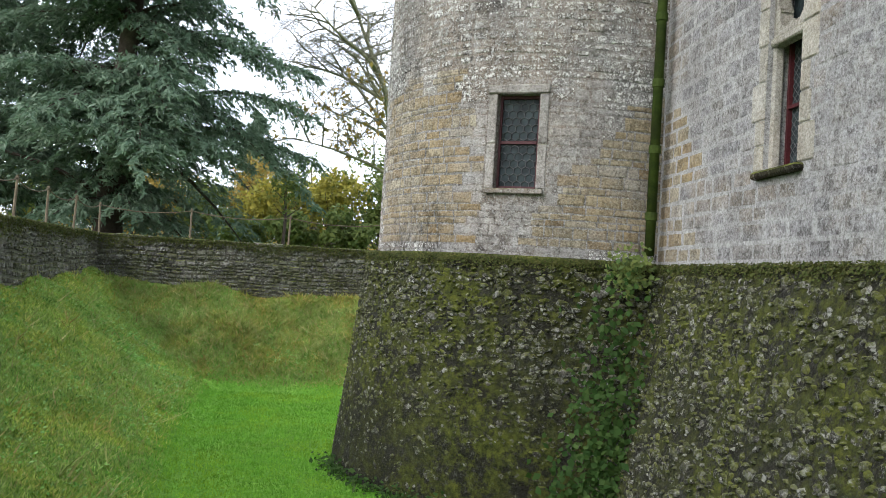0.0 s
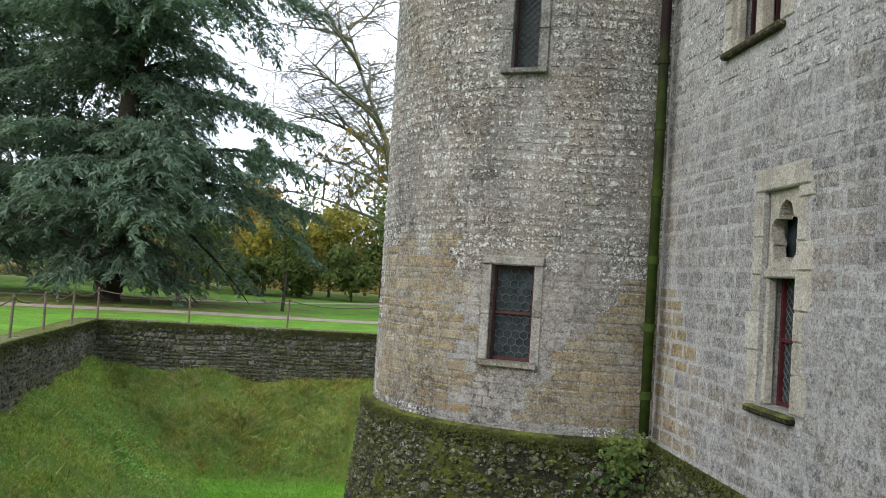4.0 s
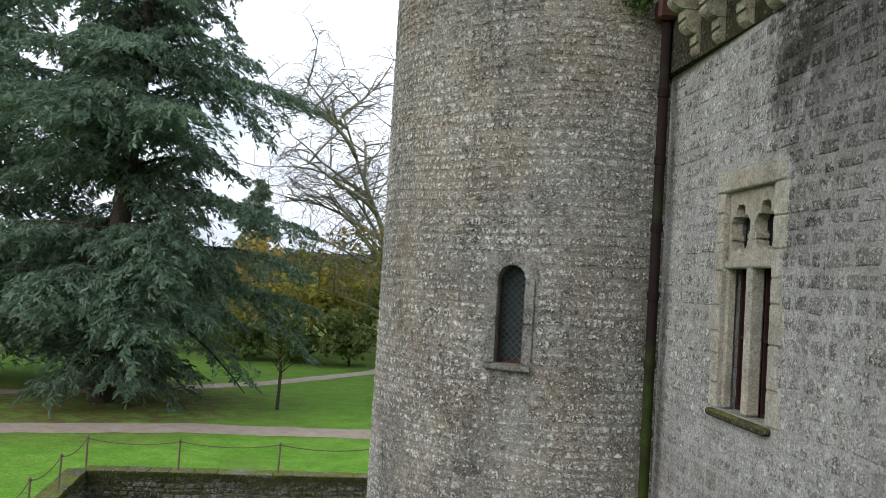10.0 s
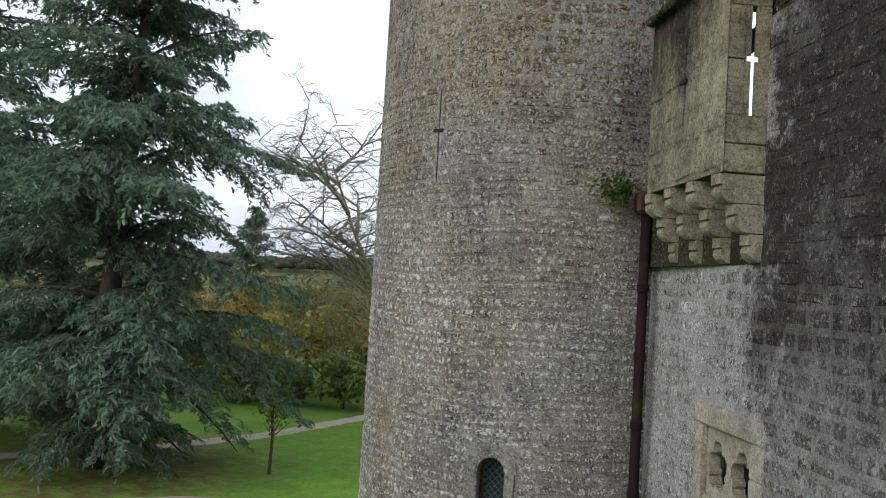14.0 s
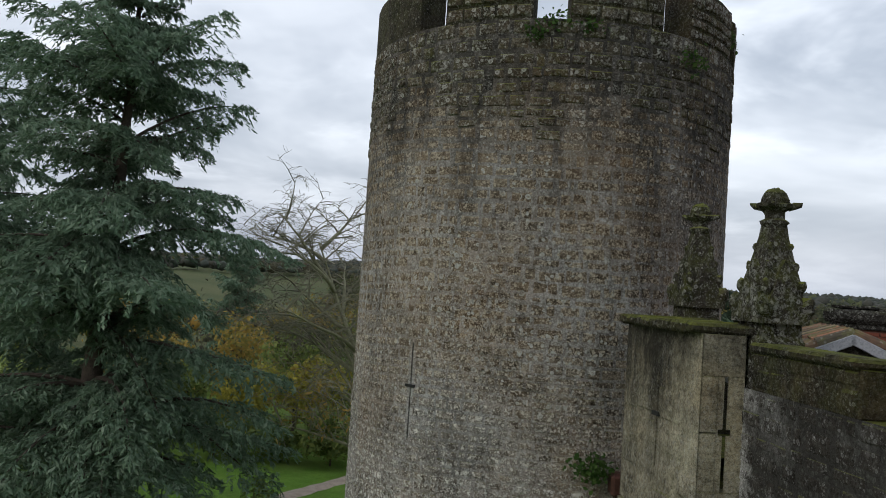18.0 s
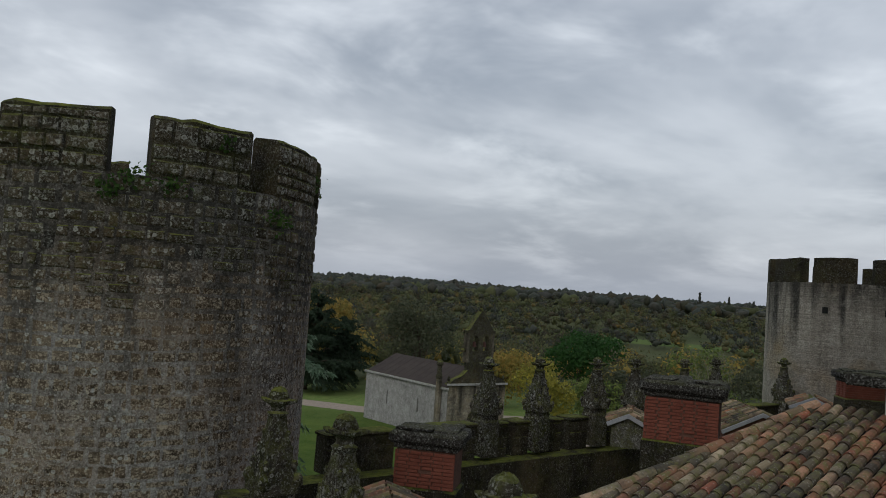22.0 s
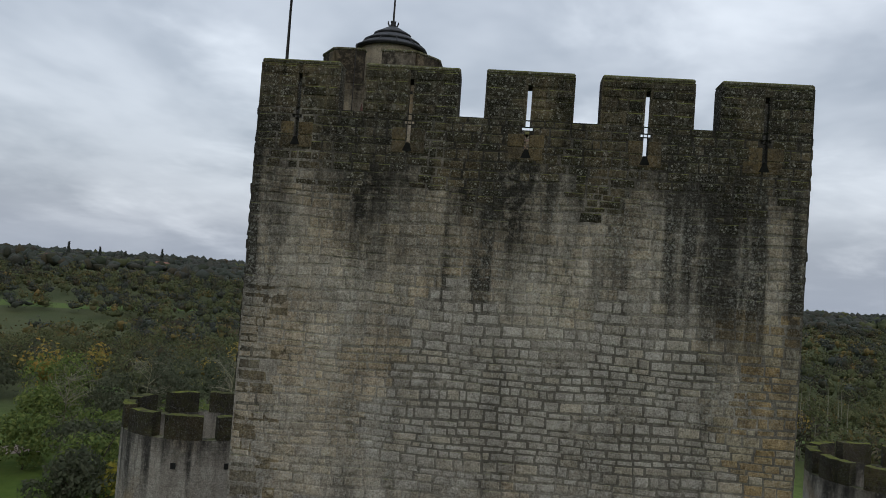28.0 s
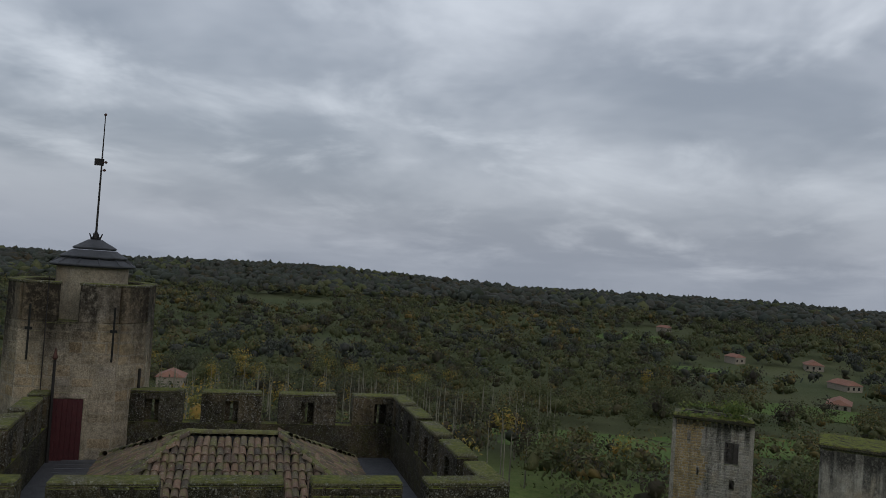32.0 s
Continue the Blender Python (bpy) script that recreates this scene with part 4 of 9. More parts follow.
def terrain(x, y):
    """The height of the ground, in metres over the moat's lawn."""
    x, y = np.asarray(x, float), np.asarray(y, float)
    dist = np.hypot(x - 15, y - 20)
    ang = np.arctan2(y, x)
    z = 4.1 - 1.2 * smooth((dist - 60) / 60)
    wave = np.sin(ang * 3 + 0.6) * 0.5 + np.sin(ang * 7 + 2.0) * 0.3
    z = z - (10 + 4 * wave) * smooth((dist - 100) / 200)
    east = smooth((1.05 - np.abs(ang + 0.1)) / 0.5)
    z = z + (27 + 6 * wave - 9 * east) * smooth((dist - 330) / 520) + (12 - 5 * east + 5 * np.sin(ang * 5) + 3 * np.sin(ang * 13)) * smooth((dist - 850) / 500)
    z = z + 0.9 * np.sin(x / 61.0) * np.cos(y / 47.0) * smooth((dist - 90) / 120)
    z = z - 60 * smooth((dist - 1600) / 1200)
    # the dry moat between its outer walls and the castle
    inside = (x > left_x(y) - 0.32) & (y < rear_y(x) + 0.32) & (x < 46) & (y > -30)
    dl = x - left_x(y)
    dr = rear_y(x) - y
    bump = 0.12 * np.sin(x * 1.3 + y * 0.7) + 0.08 * np.sin(x * 2.7 - y * 1.9)
    bl = 2.75 * np.clip(1 - dl / (4.4 + 0.06 * np.clip(15 - y, 0, 15)), 0, 1) ** 1.25
    br = 2.6 * np.clip(1 - dr / 4.0, 0, 1) ** 1.25
    bank = np.maximum(bl, br) + 0.35 * np.minimum(bl, br) / 2.5
    moat = bank + bump * smooth(bank / 1.2) + 0.02
    return np.where(inside, moat, z)


def axis(lo, hi, fine, far):
    a = list(np.arange(lo, hi + 1e-6, fine))
    step = fine
    while a[-1] < far:
        step *= 1.22
        a.append(a[-1] + step)
    step = fine
    while a[0] > -far:
        step *= 1.22
        a.insert(0, a[0] - step)
    return np.array(a)


gx, gy = axis(-13.0, 6.0, 0.24, 2900), axis(2.0, 28.0, 0.24, 2900)
GX, GY = np.meshgrid(gx, gy, indexing="ij")
GZ = terrain(GX, GY)
ny = len(gy)
gverts = np.stack([GX, GY, GZ], -1).reshape(-1, 3)
gi = (np.arange(len(gx) - 1)[:, None] * ny + np.arange(ny - 1)[None, :]).ravel()
gfaces = np.stack([gi, gi + ny, gi + ny + 1, gi + 1], 1)
ground = mesh("ground", gverts, gfaces.tolist(), M["ground"], smooth=True)
tagged(ground, "mown green lawn, grassy moat banks and fields to the horizon", "ground", kind="structure")


def strip_path(name, pts, width, mat, label, lift=0.012, rng=random.Random(5)):
    """A gravel way laid on the ground, a little uneven along its edges."""
    verts, faces = [], []
    pts = [Vector((*p, 0)) for p in pts]
    fine = []
    for a, b in zip(pts, pts[1:]):
        k = max(2, int((b - a).length / 0.8))
        fine += [a.lerp(b, i / k) for i in range(k)]
    fine.append(pts[-1])
    for i, p in enumerate(fine):
        d = (fine[min(i + 1, len(fine) - 1)] - fine[max(i - 1, 0)]).normalized()
        n = Vector((-d.y, d.x, 0))
        for s in (-1, -0.4, 0.4, 1):
            q = p + n * (s * (width / 2) + (rng.uniform(-0.12, 0.12) if abs(s) == 1 else 0))
            verts.append((q.x, q.y, float(terrain(q.x, q.y)) + lift + (0.02 if abs(s) < 1 else 0)))
    for i in range(len(fine) - 1):
        for k in range(3):
            a = 4 * i + k
            faces.append((a, a + 1, a + 5, a + 4))
    return tagged(mesh(name, verts, faces, mat), label, "path", kind="structure")


strip_path("gravel_path", [(-45, 24.6), (-30, 27.2), (-16.8, 30.2), (-10.5, 32.4), (-3, 33.5), (6, 34.6), (20, 36.5), (42, 40)], 1.9, M["gravel"], "pale pinkish gravel path across the park lawn")
strip_path("earth_track", [(-45, 30), (-24, 36.5), (-16, 41), (-10, 47), (-5, 55), (-2, 64), (2, 80)], 1.3, M["gravel"], "worn earth track under the cedar")

# ---- the moat's outer walls ----
def moat_wall(p0, p1, base, top, label, rng, near):
    w = thing("moat_wall", label, "wall", kind="structure")
    surf = Plane(p0, p1)
    L = surf.length
    bm = bmesh.new()
    add_box(bm, surf.pose_at(L / 2, (base + top) / 2, -0.28) , (L, 0.52, top - base), 0.02)
    body = part("body", bm, M["moatwall"], w)
    rows = lay_stones(base + 0.02, top - 0.02, 0, L, 0.13, 0.25, rng, gap=0.018, vary=0.45, lvary=0.65)
    rows = [(u, v + rng.uniform(-0.02, 0.02) + 0.03 * math.sin(u * 1.7), a * rng.uniform(0.85, 1.0), b * rng.uniform(0.7, 1.05)) for u, v, a, b in rows]
    build_stones(surf, [(u, v, a, b) for u, v, a, b in rows], M["moatwall"], body, rng, proud=0.035, single=near, name="stone", turn=7)
    u = 0.0
    while u < L:
        k = rng.uniform(0.6, 1.1)
        bm = bmesh.new()
        add_box(bm, Matrix.Identity(4), (min(k, L - u) - 0.015, 0.62, 0.09), 0.018, 0.012, rng)
        c = part("coping_stone", bm, M["moatwall"], w)
        c.matrix_local = surf.pose_at(u + min(k, L - u) / 2, top + 0.045, -0.27)
        u += k
    return w, surf


rw, rear_surf = moat_wall((-11.0, float(rear_y(-11.0))), (14.0, float(rear_y(14.0))), 1.2, 4.12, "dark lichened rubble moat wall with mossy coping", random.Random(21), lambda u, v: u < 9 and v > 2.4)
lw, left_surf = moat_wall((float(left_x(-6)), -6.0), (float(left_x(24.9)), 24.9), 1.0, 4.12, "grey rubble moat wall topped by flat coping stones", random.Random(22), lambda u, v: u > 22 and v > 2.6)


# ---- rope fence on the moat walls ----
def rope_post(x, y, z, lean=0.0):
    p = thing("fence_post", "thin weathered post of the rope fence on the moat wall", "post", "rope fence posts", at=(x, y, z))
    bm = bmesh.new()
    add_tube(bm, [(0, 0, -0.05), (lean * 0.5, 0, 0.5), (lean, 0, 0.98)], [0.035, 0.032, 0.03], 7)
    part("shaft", bm, M["wood"], p)
    bm = bmesh.new()
    add_tube(bm, [(lean, 0, 0.88), (lean, 0, 0.93)], [0.05, 0.05], 8)
    part("ring", bm, M["rope"], p)
    return Vector((x + lean, y, z + 0.9))


def rope(a, b, sag):
    bm = bmesh.new()
    pts = [a.lerp(b, i / 12) - Vector((0, 0, sag * 4 * (i / 12) * (1 - i / 12))) for i in range(13)]
    add_tube(bm, pts, 0.016, 5)
    tagged(part("rope", bm, M["rope"]), "sagging brown rope strung between fence posts", "rope", "fence ropes")


FENCE_Z = 4.2
tops = []
for k, (fx, fy) in enumerate(((-11.05, 25.05), (-8.25, 25.4), (-5.15, 25.87), (-2.0, 26.3), (1.2, 26.8), (4.4, 27.2))):
    tops.append(rope_post(fx, fy, FENCE_Z, 0.02 * (k % 3 - 1)))
for a, b in zip(tops, tops[1:]):
    rope(a, b, 0.14)
side = [tops[0]]
for k, fy in enumerate((22.6, 20.0, 17.6, 15.0, 12.4, 9.8)):
    side.append(rope_post(float(left_x(fy)) - 0.22, fy, FENCE_Z, 0.03 * (1 - k % 2)))
for a, b in zip(side, side[1:]):
    rope(a, b, 0.16)

# ---- windows ----
def lattice(bm, w, h, step, r, hexed=False):
    """Lead cames over a pane that is w wide and h high, round its centre."""
    if hexed:
        s = step
        rows = int(h / (1.5 * s)) + 2
        cols = int(w / (math.sqrt(3) * s)) + 2
        seen = set()
        for j in range(-rows, rows + 1):
            for i in range(-cols, cols + 1):
                cx, cz = math.sqrt(3) * s * (i + 0.5 * (j % 2)), 1.5 * s * j
                pts = [(cx + s * math.sin(k * math.pi / 3), cz + s * math.cos(k * math.pi / 3)) for k in range(6)]
                for a, b in zip(pts, pts[1:] + pts[:1]):
                    key = (round((a[0] + b[0]) / 2, 3), round((a[1] + b[1]) / 2, 3))
                    if key in seen or abs(key[0]) > w / 2 or abs(key[1]) > h / 2:
                        continue
                    seen.add(key)
                    add_tube(bm, [(a[0], 0, a[1]), (b[0], 0, b[1])], r, 4)
    else:
        k = -h
        while k < w + h:
            for sgn in (1, -1):
                x0, x1 = max(0.0, k if sgn > 0 else k - 0), 0
                pts = []
                for q in np.linspace(0, 1, 2):
                    pts.append(q)
                # the line z = sgn * (x - k), cut to the pane
                xs = sorted((max(0.0, k), min(w, k + h)))
                if k + h > 0 and k < w:
                    a, b = max(0.0, k), min(w, k + h)
                    za, zb = a - k, b - k
                    if sgn < 0:
                        za, zb = h - za, h - zb
                    if abs(b - a) > 0.01:
                        add_tube(bm, [(a - w / 2, 0, za - h / 2), (b - w / 2, 0, zb - h / 2)], r, 4)
            k += step


def window_rect(surf, u, v0, v1, w, parent, name="window", wood="frame", bars=1, depth=0.3, hexed=True, label="", grille=0):
    """A red-framed casement with leaded panes set back in its stone opening."""
    h = v1 - v0
    win = new(name)
    win.parent = parent
    win.matrix_local = surf.pose_at(u, (v0 + v1) / 2, -depth)
    if label:
        win["label"] = label
    bm = bmesh.new()
    t = 0.05
    for x in (-w / 2 + t / 2, w / 2 - t / 2):
        add_box(bm, pose(x, 0, 0), (t, 0.07, h), 0.006)
    for z in [-h / 2 + t / 2, h / 2 - t / 2] + [h * (k / (bars + 1) - 0.5) for k in range(1, bars + 1)]:
        add_box(bm, pose(0, 0.003, z), (w - 2 * t, 0.06, t), 0.006)
    part("frame", bm, M[wood], win)
    bm = bmesh.new()
    add_box(bm, pose(0, -0.02, 0), (w - 0.04, 0.012, h - 0.04))
    part("pane", bm, M["glass"], win)
    bm = bmesh.new()
    lattice(bm, w - 2 * t, h - 2 * t, 0.075 if hexed else 0.11, 0.008, hexed)
    bmesh.ops.translate(bm, verts=bm.verts, vec=(0, 0.0, 0))
    part("lead_lattice", bm, M["lead"], win)
    return win


# ---- the round corner tower ----
TC = (2.1, 15.4)
TR = 3.38
tower_surf = Round(TC, TR)
DEG = TR * math.pi / 180
tower = thing("round_tower", "tall round grey limestone castle tower, crenellated, on a mossy battered base", "tower")
W1 = (-24.7 * DEG, -13.1 * DEG, 4.94, 6.43)
WA = (-23.3 * DEG, -15.0 * DEG, 9.54, 11.09)
CROSS = (-41.25 * DEG, -40.75 * DEG, 15.32, 16.85)
HOLES = [(a * DEG - 0.07, a * DEG + 0.07, 20.86, 21.08) for a in (-58, -22.75, 11.05, 48.4)]
t_us = [TR * radians(a) for a in range(-180, 181, 4)]
t_holes = [W1, WA, CROSS] + HOLES
t_wall = wall_shell("wall", tower_surf, t_us, np.linspace(3.7, 21.97, 20), t_holes, M["tower_mortar"], tower, 0.42)
rng = random.Random(31)
open_pad = [(h[0] - 0.16, h[1] + 0.16, h[2] - 0.12, h[3] + 0.14) for h in (W1, WA)] + [(CROSS[0] - 0.03, CROSS[1] + 0.03, CROSS[2], CROSS[3])] + HOLES
lim = TR * radians(112)
low = lay_stones(3.86, 6.9, -lim, lim, 0.155, 0.31, rng, open_pad, gap=0.009, vary=0.45, lvary=0.6)
mid = lay_stones(6.9, 16.9, -lim, lim, 0.15, 0.24, rng, open_pad, gap=0.034, vary=0.3, lvary=0.5)
top = lay_stones(16.9, 21.97, -lim, lim, 0.19, 0.31, rng, open_pad, gap=0.02, vary=0.35, lvary=0.5)
sway = lambda rows: [(u, v + 0.045 * math.sin(u * 1.3 + v * 0.6) * min(1.0, max(0.0, (21.5 - v) * 2)) * min(1.0, abs(v - 10.3) * 0.5), w, h) for u, v, w, h in rows]
mid, top = sway(mid), sway(top)
top = [(u, v + rng.uniform(-0.022, 0.022), w * rng.uniform(0.8, 1.02), h * rng.uniform(0.72, 1.04)) for u, v, w, h in top]


def course_break(u):
    return 20.55 + 0.35 * math.sin(u * 1.7) + 0.25 * math.sin(u * 4.1)


def is_ochre(u, v):
    """The yellowish patches to both sides of the low window, lowest under it on the right."""
    du = u - (W1[0] + W1[1]) / 2 + 0.14 * math.sin(v * 9 + u * 3)
    left = du < -0.72 - 0.3 * max(0.0, v - 5.7) and v < 6.8 + 0.2 * math.sin(u * 5)
    right = du > 0.25 + 0.8 * (v - 4.3) and v < 6.5
    return (left or right) and -75 * DEG < u < 62 * DEG and v > 4.05


build_stones(tower_surf, [r for r in low if is_ochre(r[0], r[1])], M["tower_low"], t_wall, rng, 0.009, lambda u, v: v < 6.0, 240)
plain = lambda u, v: abs(u - (W1[0] + W1[1]) / 2) < 1.35 and v < 6.55 + 0.2 * math.sin(u * 4)
build_stones(tower_surf, [r for r in low if not is_ochre(r[0], r[1]) and plain(r[0], r[1])], M["tower_plain"], t_wall, rng, 0.004, None)
build_stones(tower_surf, [r for r in low if not is_ochre(r[0], r[1]) and not plain(r[0], r[1])], M["tower"], t_wall, rng, 0.008, None)
build_stones(tower_surf, mid, M["tower"], t_wall, rng, 0.011, lambda u, v: -2.2 < u < 1.2 and 9.6 < v < 11.3, 160)
build_stones(tower_surf, [r for r in top if r[1] < course_break(r[0])], M["tower"], t_wall, rng, 0.005)
build_stones(tower_surf, [r for r in top if r[1] >= course_break(r[0])], M["tower_top"], t_wall, rng, 0.017, lambda u, v: -1.8 < u < 1.6 and v > 20.6, 140)

# battered base
talus_surf = Round(TC, 4.02, -0.3, 3.56, 3.86)
bm = bmesh.new()
add_lathe(bm, pose(*TC, 0), [(4.06, -0.4), (3.98, 0.4), (3.56, 3.78), (3.5, 3.86), (3.30, 3.93)], 64)
talus = part("battered_base", bm, M["talus_gap"], tower, "mossy rubble battered base")
rubble(talus_surf, -4.02 * radians(100), 4.02 * radians(95), 0.02, 3.74, 0.115, 0.8, M["talus"], talus, rng, 0.045, lambda u, v: -1.6 < u < 0.8 and 1.6 < v < 3.0)


# parapet
def arc_block(bm, a0, a1, z0, z1, r_out, r_in, rng, n=8):
    """A curved block of wall between two angles, with a slightly worn top."""
    ring = []
    for i in range(n + 1):
        a = radians(a0 + (a1 - a0) * i / n)
        wob = rng.uniform(-0.025, 0.025)
        col = []
        for r, z in ((r_out, z0), (r_out, z1 - 0.05 + wob), (r_out - 0.06, z1 + wob), (r_in + 0.05, z1 + 0.05 + wob), (r_in, z1 + wob), (r_in, z0)):
            col.append(bm.verts.new((TC[0] + r * math.sin(a), TC[1] - r * math.cos(a), z)))
        ring.append(col)
    for p, q in zip(ring, ring[1:]):
        for k in range(6):
            bm.faces.new((p[k], q[k], q[(k + 1) % 6], p[(k + 1) % 6]))
    bm.faces.new(ring[0][::-1])
    bm.faces.new(ring[-1])


bm = bmesh.new()
arc_block(bm, -180, 180, 20.6, 21.96, TR - 0.005, TR - 0.6, rng, 60)
part("parapet", bm, M["cap_black"], tower)
MERLONS = [(-72.2, -46.9), (-37.1, -11.9), (-2.26, 23.8), (33.5, 58.5)]
a = 68.2
while a < 290:
    MERLONS.append((a, a + 25.5))
    a += 35.0
for a0, a1 in MERLONS:
    bm = bmesh.new()
    arc_block(bm, a0, a1, 21.95, 22.87, TR + 0.0, TR - 0.55, rng)
    mer = part("merlon", bm, M["black"], tower)
    if -70 < a0 < 70:
        rows = lay_stones(21.99, 22.8, a0 * DEG + 0.01, a1 * DEG - 0.01, 0.2, 0.34, rng, vary=0.2)
        build_stones(tower_surf, rows, M["tower_top"], mer, rng, 0.028, lambda u, v: True, 60)
bm = bmesh.new()
add_lathe(bm, pose(*TC, 0), [(TR - 0.58, 20.65), (0.2, 21.0)], 40)
part("tower_roof", bm, M["slate"], tower)

# windows of the tower
win = window_rect(tower_surf, (W1[0] + W1[1]) / 2, W1[2], W1[3], W1[1] - W1[0], tower, depth=0.2, label="red-framed window with honeycomb leaded panes")
um, wd = (W1[0] + W1[1]) / 2, W1[1] - W1[0]
inv = tower_surf.pose_at(um, (W1[2] + W1[3]) / 2, -0.2).inverted()


def dressed(name, m, size, inv, owner, mat="tower_mortar"):
    """One dressed stone of a window's surround."""
    bm = bmesh.new()
    add_box(bm, inv @ m, size, 0.012)
    part(name, bm, M[mat], owner)


for sgn in (-1, 1):
    for z0, z1 in ((W1[2], W1[2] + 0.7), (W1[2] + 0.71, W1[3])):
        dressed("jamb_stone", tower_surf.pose_at(um + sgn * (wd / 2 + 0.075), (z0 + z1) / 2, -0.068), (0.14, 0.16, z1 - z0), inv, win, "tower_plain")
dressed("lintel", tower_surf.pose_at(um, W1[3] + 0.075, -0.07), (wd + 0.3, 0.17, 0.13), inv, win, "tower_plain")
dressed("sill", tower_surf.pose_at(um, W1[2] - 0.05, -0.06), (wd + 0.24, 0.26, 0.08), inv, win)

um, wd = (WA[0] + WA[1]) / 2, WA[1] - WA[0]
win = window_rect(tower_surf, um, WA[2], WA[3], wd, tower, wood="iron", bars=0, depth=0.26, hexed=False, label="narrow round-arched window with diamond leaded panes")
fr = tower_surf.pose_at(um, 0, -0.02)
inv = tower_surf.pose_at(um, (WA[2] + WA[3]) / 2, -0.26).inverted()
rad = wd / 2 - 0.03
spring = WA[3] - rad - 0.02
for sgn in (-1, 1):
    for z0, z1 in ((WA[2], WA[2] + 0.62), (WA[2] + 0.63, spring)):
        dressed("jamb_stone", fr @ pose(sgn * (wd / 2 + 0.05), -0.04, (z0 + z1) / 2), (0.16, 0.14, z1 - z0), inv, win)
for k in range(7):
    b0, b1 = math.pi * k / 7 + 0.01, math.pi * (k + 1) / 7 - 0.01
    q = [(r * math.cos(b), spring + r * math.sin(b)) for b, r in ((b0, rad), (b1, rad), (b1, rad + 0.2), (b0, rad + 0.2))]
    bm = bmesh.new()
    f = [bm.verts.new(inv @ fr @ Vector((x, 0.03, z))) for x, z in q]
    g = [bm.verts.new(inv @ fr @ Vector((x, -0.25, z))) for x, z in q]
    bm.faces.new(f)
    bm.faces.new(g[::-1])
    for i in range(4):
        bm.faces.new((f[i], g[i], g[(i + 1) % 4], f[(i + 1) % 4]))
    part("arch_stone", bm, M["tower_mortar"], win)
dressed("sill", tower_surf.pose_at(um, WA[2] - 0.05, -0.03), (wd + 0.26, 0.24, 0.08), inv, win)

# arrow slit and dark inside
bm = bmesh.new()
for h in [CROSS] + HOLES:
    add_box(bm, tower_surf.pose_at((h[0] + h[1]) / 2, (h[2] + h[3]) / 2, -0.44), (h[1] - h[0] + 0.3, 0.06, h[3] - h[2] + 0.3))
part("slit_backing", bm, M["void"], tower)
bm = bmesh.new()
add_box(bm, tower_surf.pose_at((CROSS[0] + CROSS[1]) / 2, 16.16, 0.012), (0.2, 0.03, 0.045))
part("slit_arm", bm, M["void"], tower)

# ---- the living range: its west front beside the tower ----
FP0, FP1 = (3.29, 12.2), (5.10, -4.6)
fac = Plane(FP1, FP0)          # u runs north; it stands out to the west
fac = Plane(FP0, FP1)
if fac.n[0] > 0:
    fac.n = -fac.n


def fu(x, y):
    return float((np.array((x, y)) - fac.p) @ fac.d)


range_ = thing("castle_range", "grey limestone castle range with gothic windows and a blackened parapet", "castle")
GW = (fu(3.48, 10.16), fu(3.65, 8.93), 9.36, 12.1)       # gothic window
LW = (fu(3.62, 9.02) - 0.07, fu(3.70, 8.40) + 0.04, 4.95, 7.4)         # lower mullioned window
f_us = np.linspace(0, fac.length, 12)
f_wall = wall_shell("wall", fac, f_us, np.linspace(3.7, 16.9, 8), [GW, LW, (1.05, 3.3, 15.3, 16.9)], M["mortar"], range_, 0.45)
rng = random.Random(41)
pad = [(1.05, 3.3, 15.3, 16.9), (GW[0] - 0.2, GW[1] + 0.2, GW[2] - 0.14, GW[3] + 0.3), (LW[0] - 0.22, LW[1] + 0.22, LW[2] - 0.12, LW[3] + 0.1)]
rows = lay_stones(8.6, 16.9, 0.05, 13.0, 0.2, 0.33, rng, pad, gap=0.03, vary=0.3, lvary=0.6)
rows = [(u, v + rng.uniform(-0.012, 0.012), w * rng.uniform(0.86, 1.0), h * rng.uniform(0.8, 1.02)) for u, v, w, h in rows]
blocks = lay_stones(3.9, 8.6, 0.05, 13.0, 0.22, 0.42, rng, pad, gap=0.016, vary=0.3, lvary=0.45)
corner = lambda u, v: u < 1.15 + 0.3 * math.sin(v * 5) and v < 6.3
build_stones(fac, [r for r in blocks if corner(r[0], r[1])], M["tower_low"], f_wall, rng, 0.008)
build_stones(fac, [r for r in blocks if not corner(r[0], r[1])], M["facade_block"], f_wall, rng, 0.008, lambda u, v: u < 5.5 and v < 6.5, 200)
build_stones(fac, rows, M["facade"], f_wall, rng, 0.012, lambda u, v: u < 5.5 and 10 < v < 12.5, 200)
ft = Plane(FP0, FP1)
ft.n = fac.n


class Slope(Plane):
    """A wall face that leans back with height."""

    def at(self, u, v, d=0.0):
        out = d + 0.02 + (3.86 - v) * 0.30
        x = self.p + self.d * u + self.n * out
        return Vector((x[0], x[1], v))

    def pose_at(self, u, v, d=0.0):
        m = super().pose_at(u, v, d)
        m.translation = self.at(u, v, d)
        return m


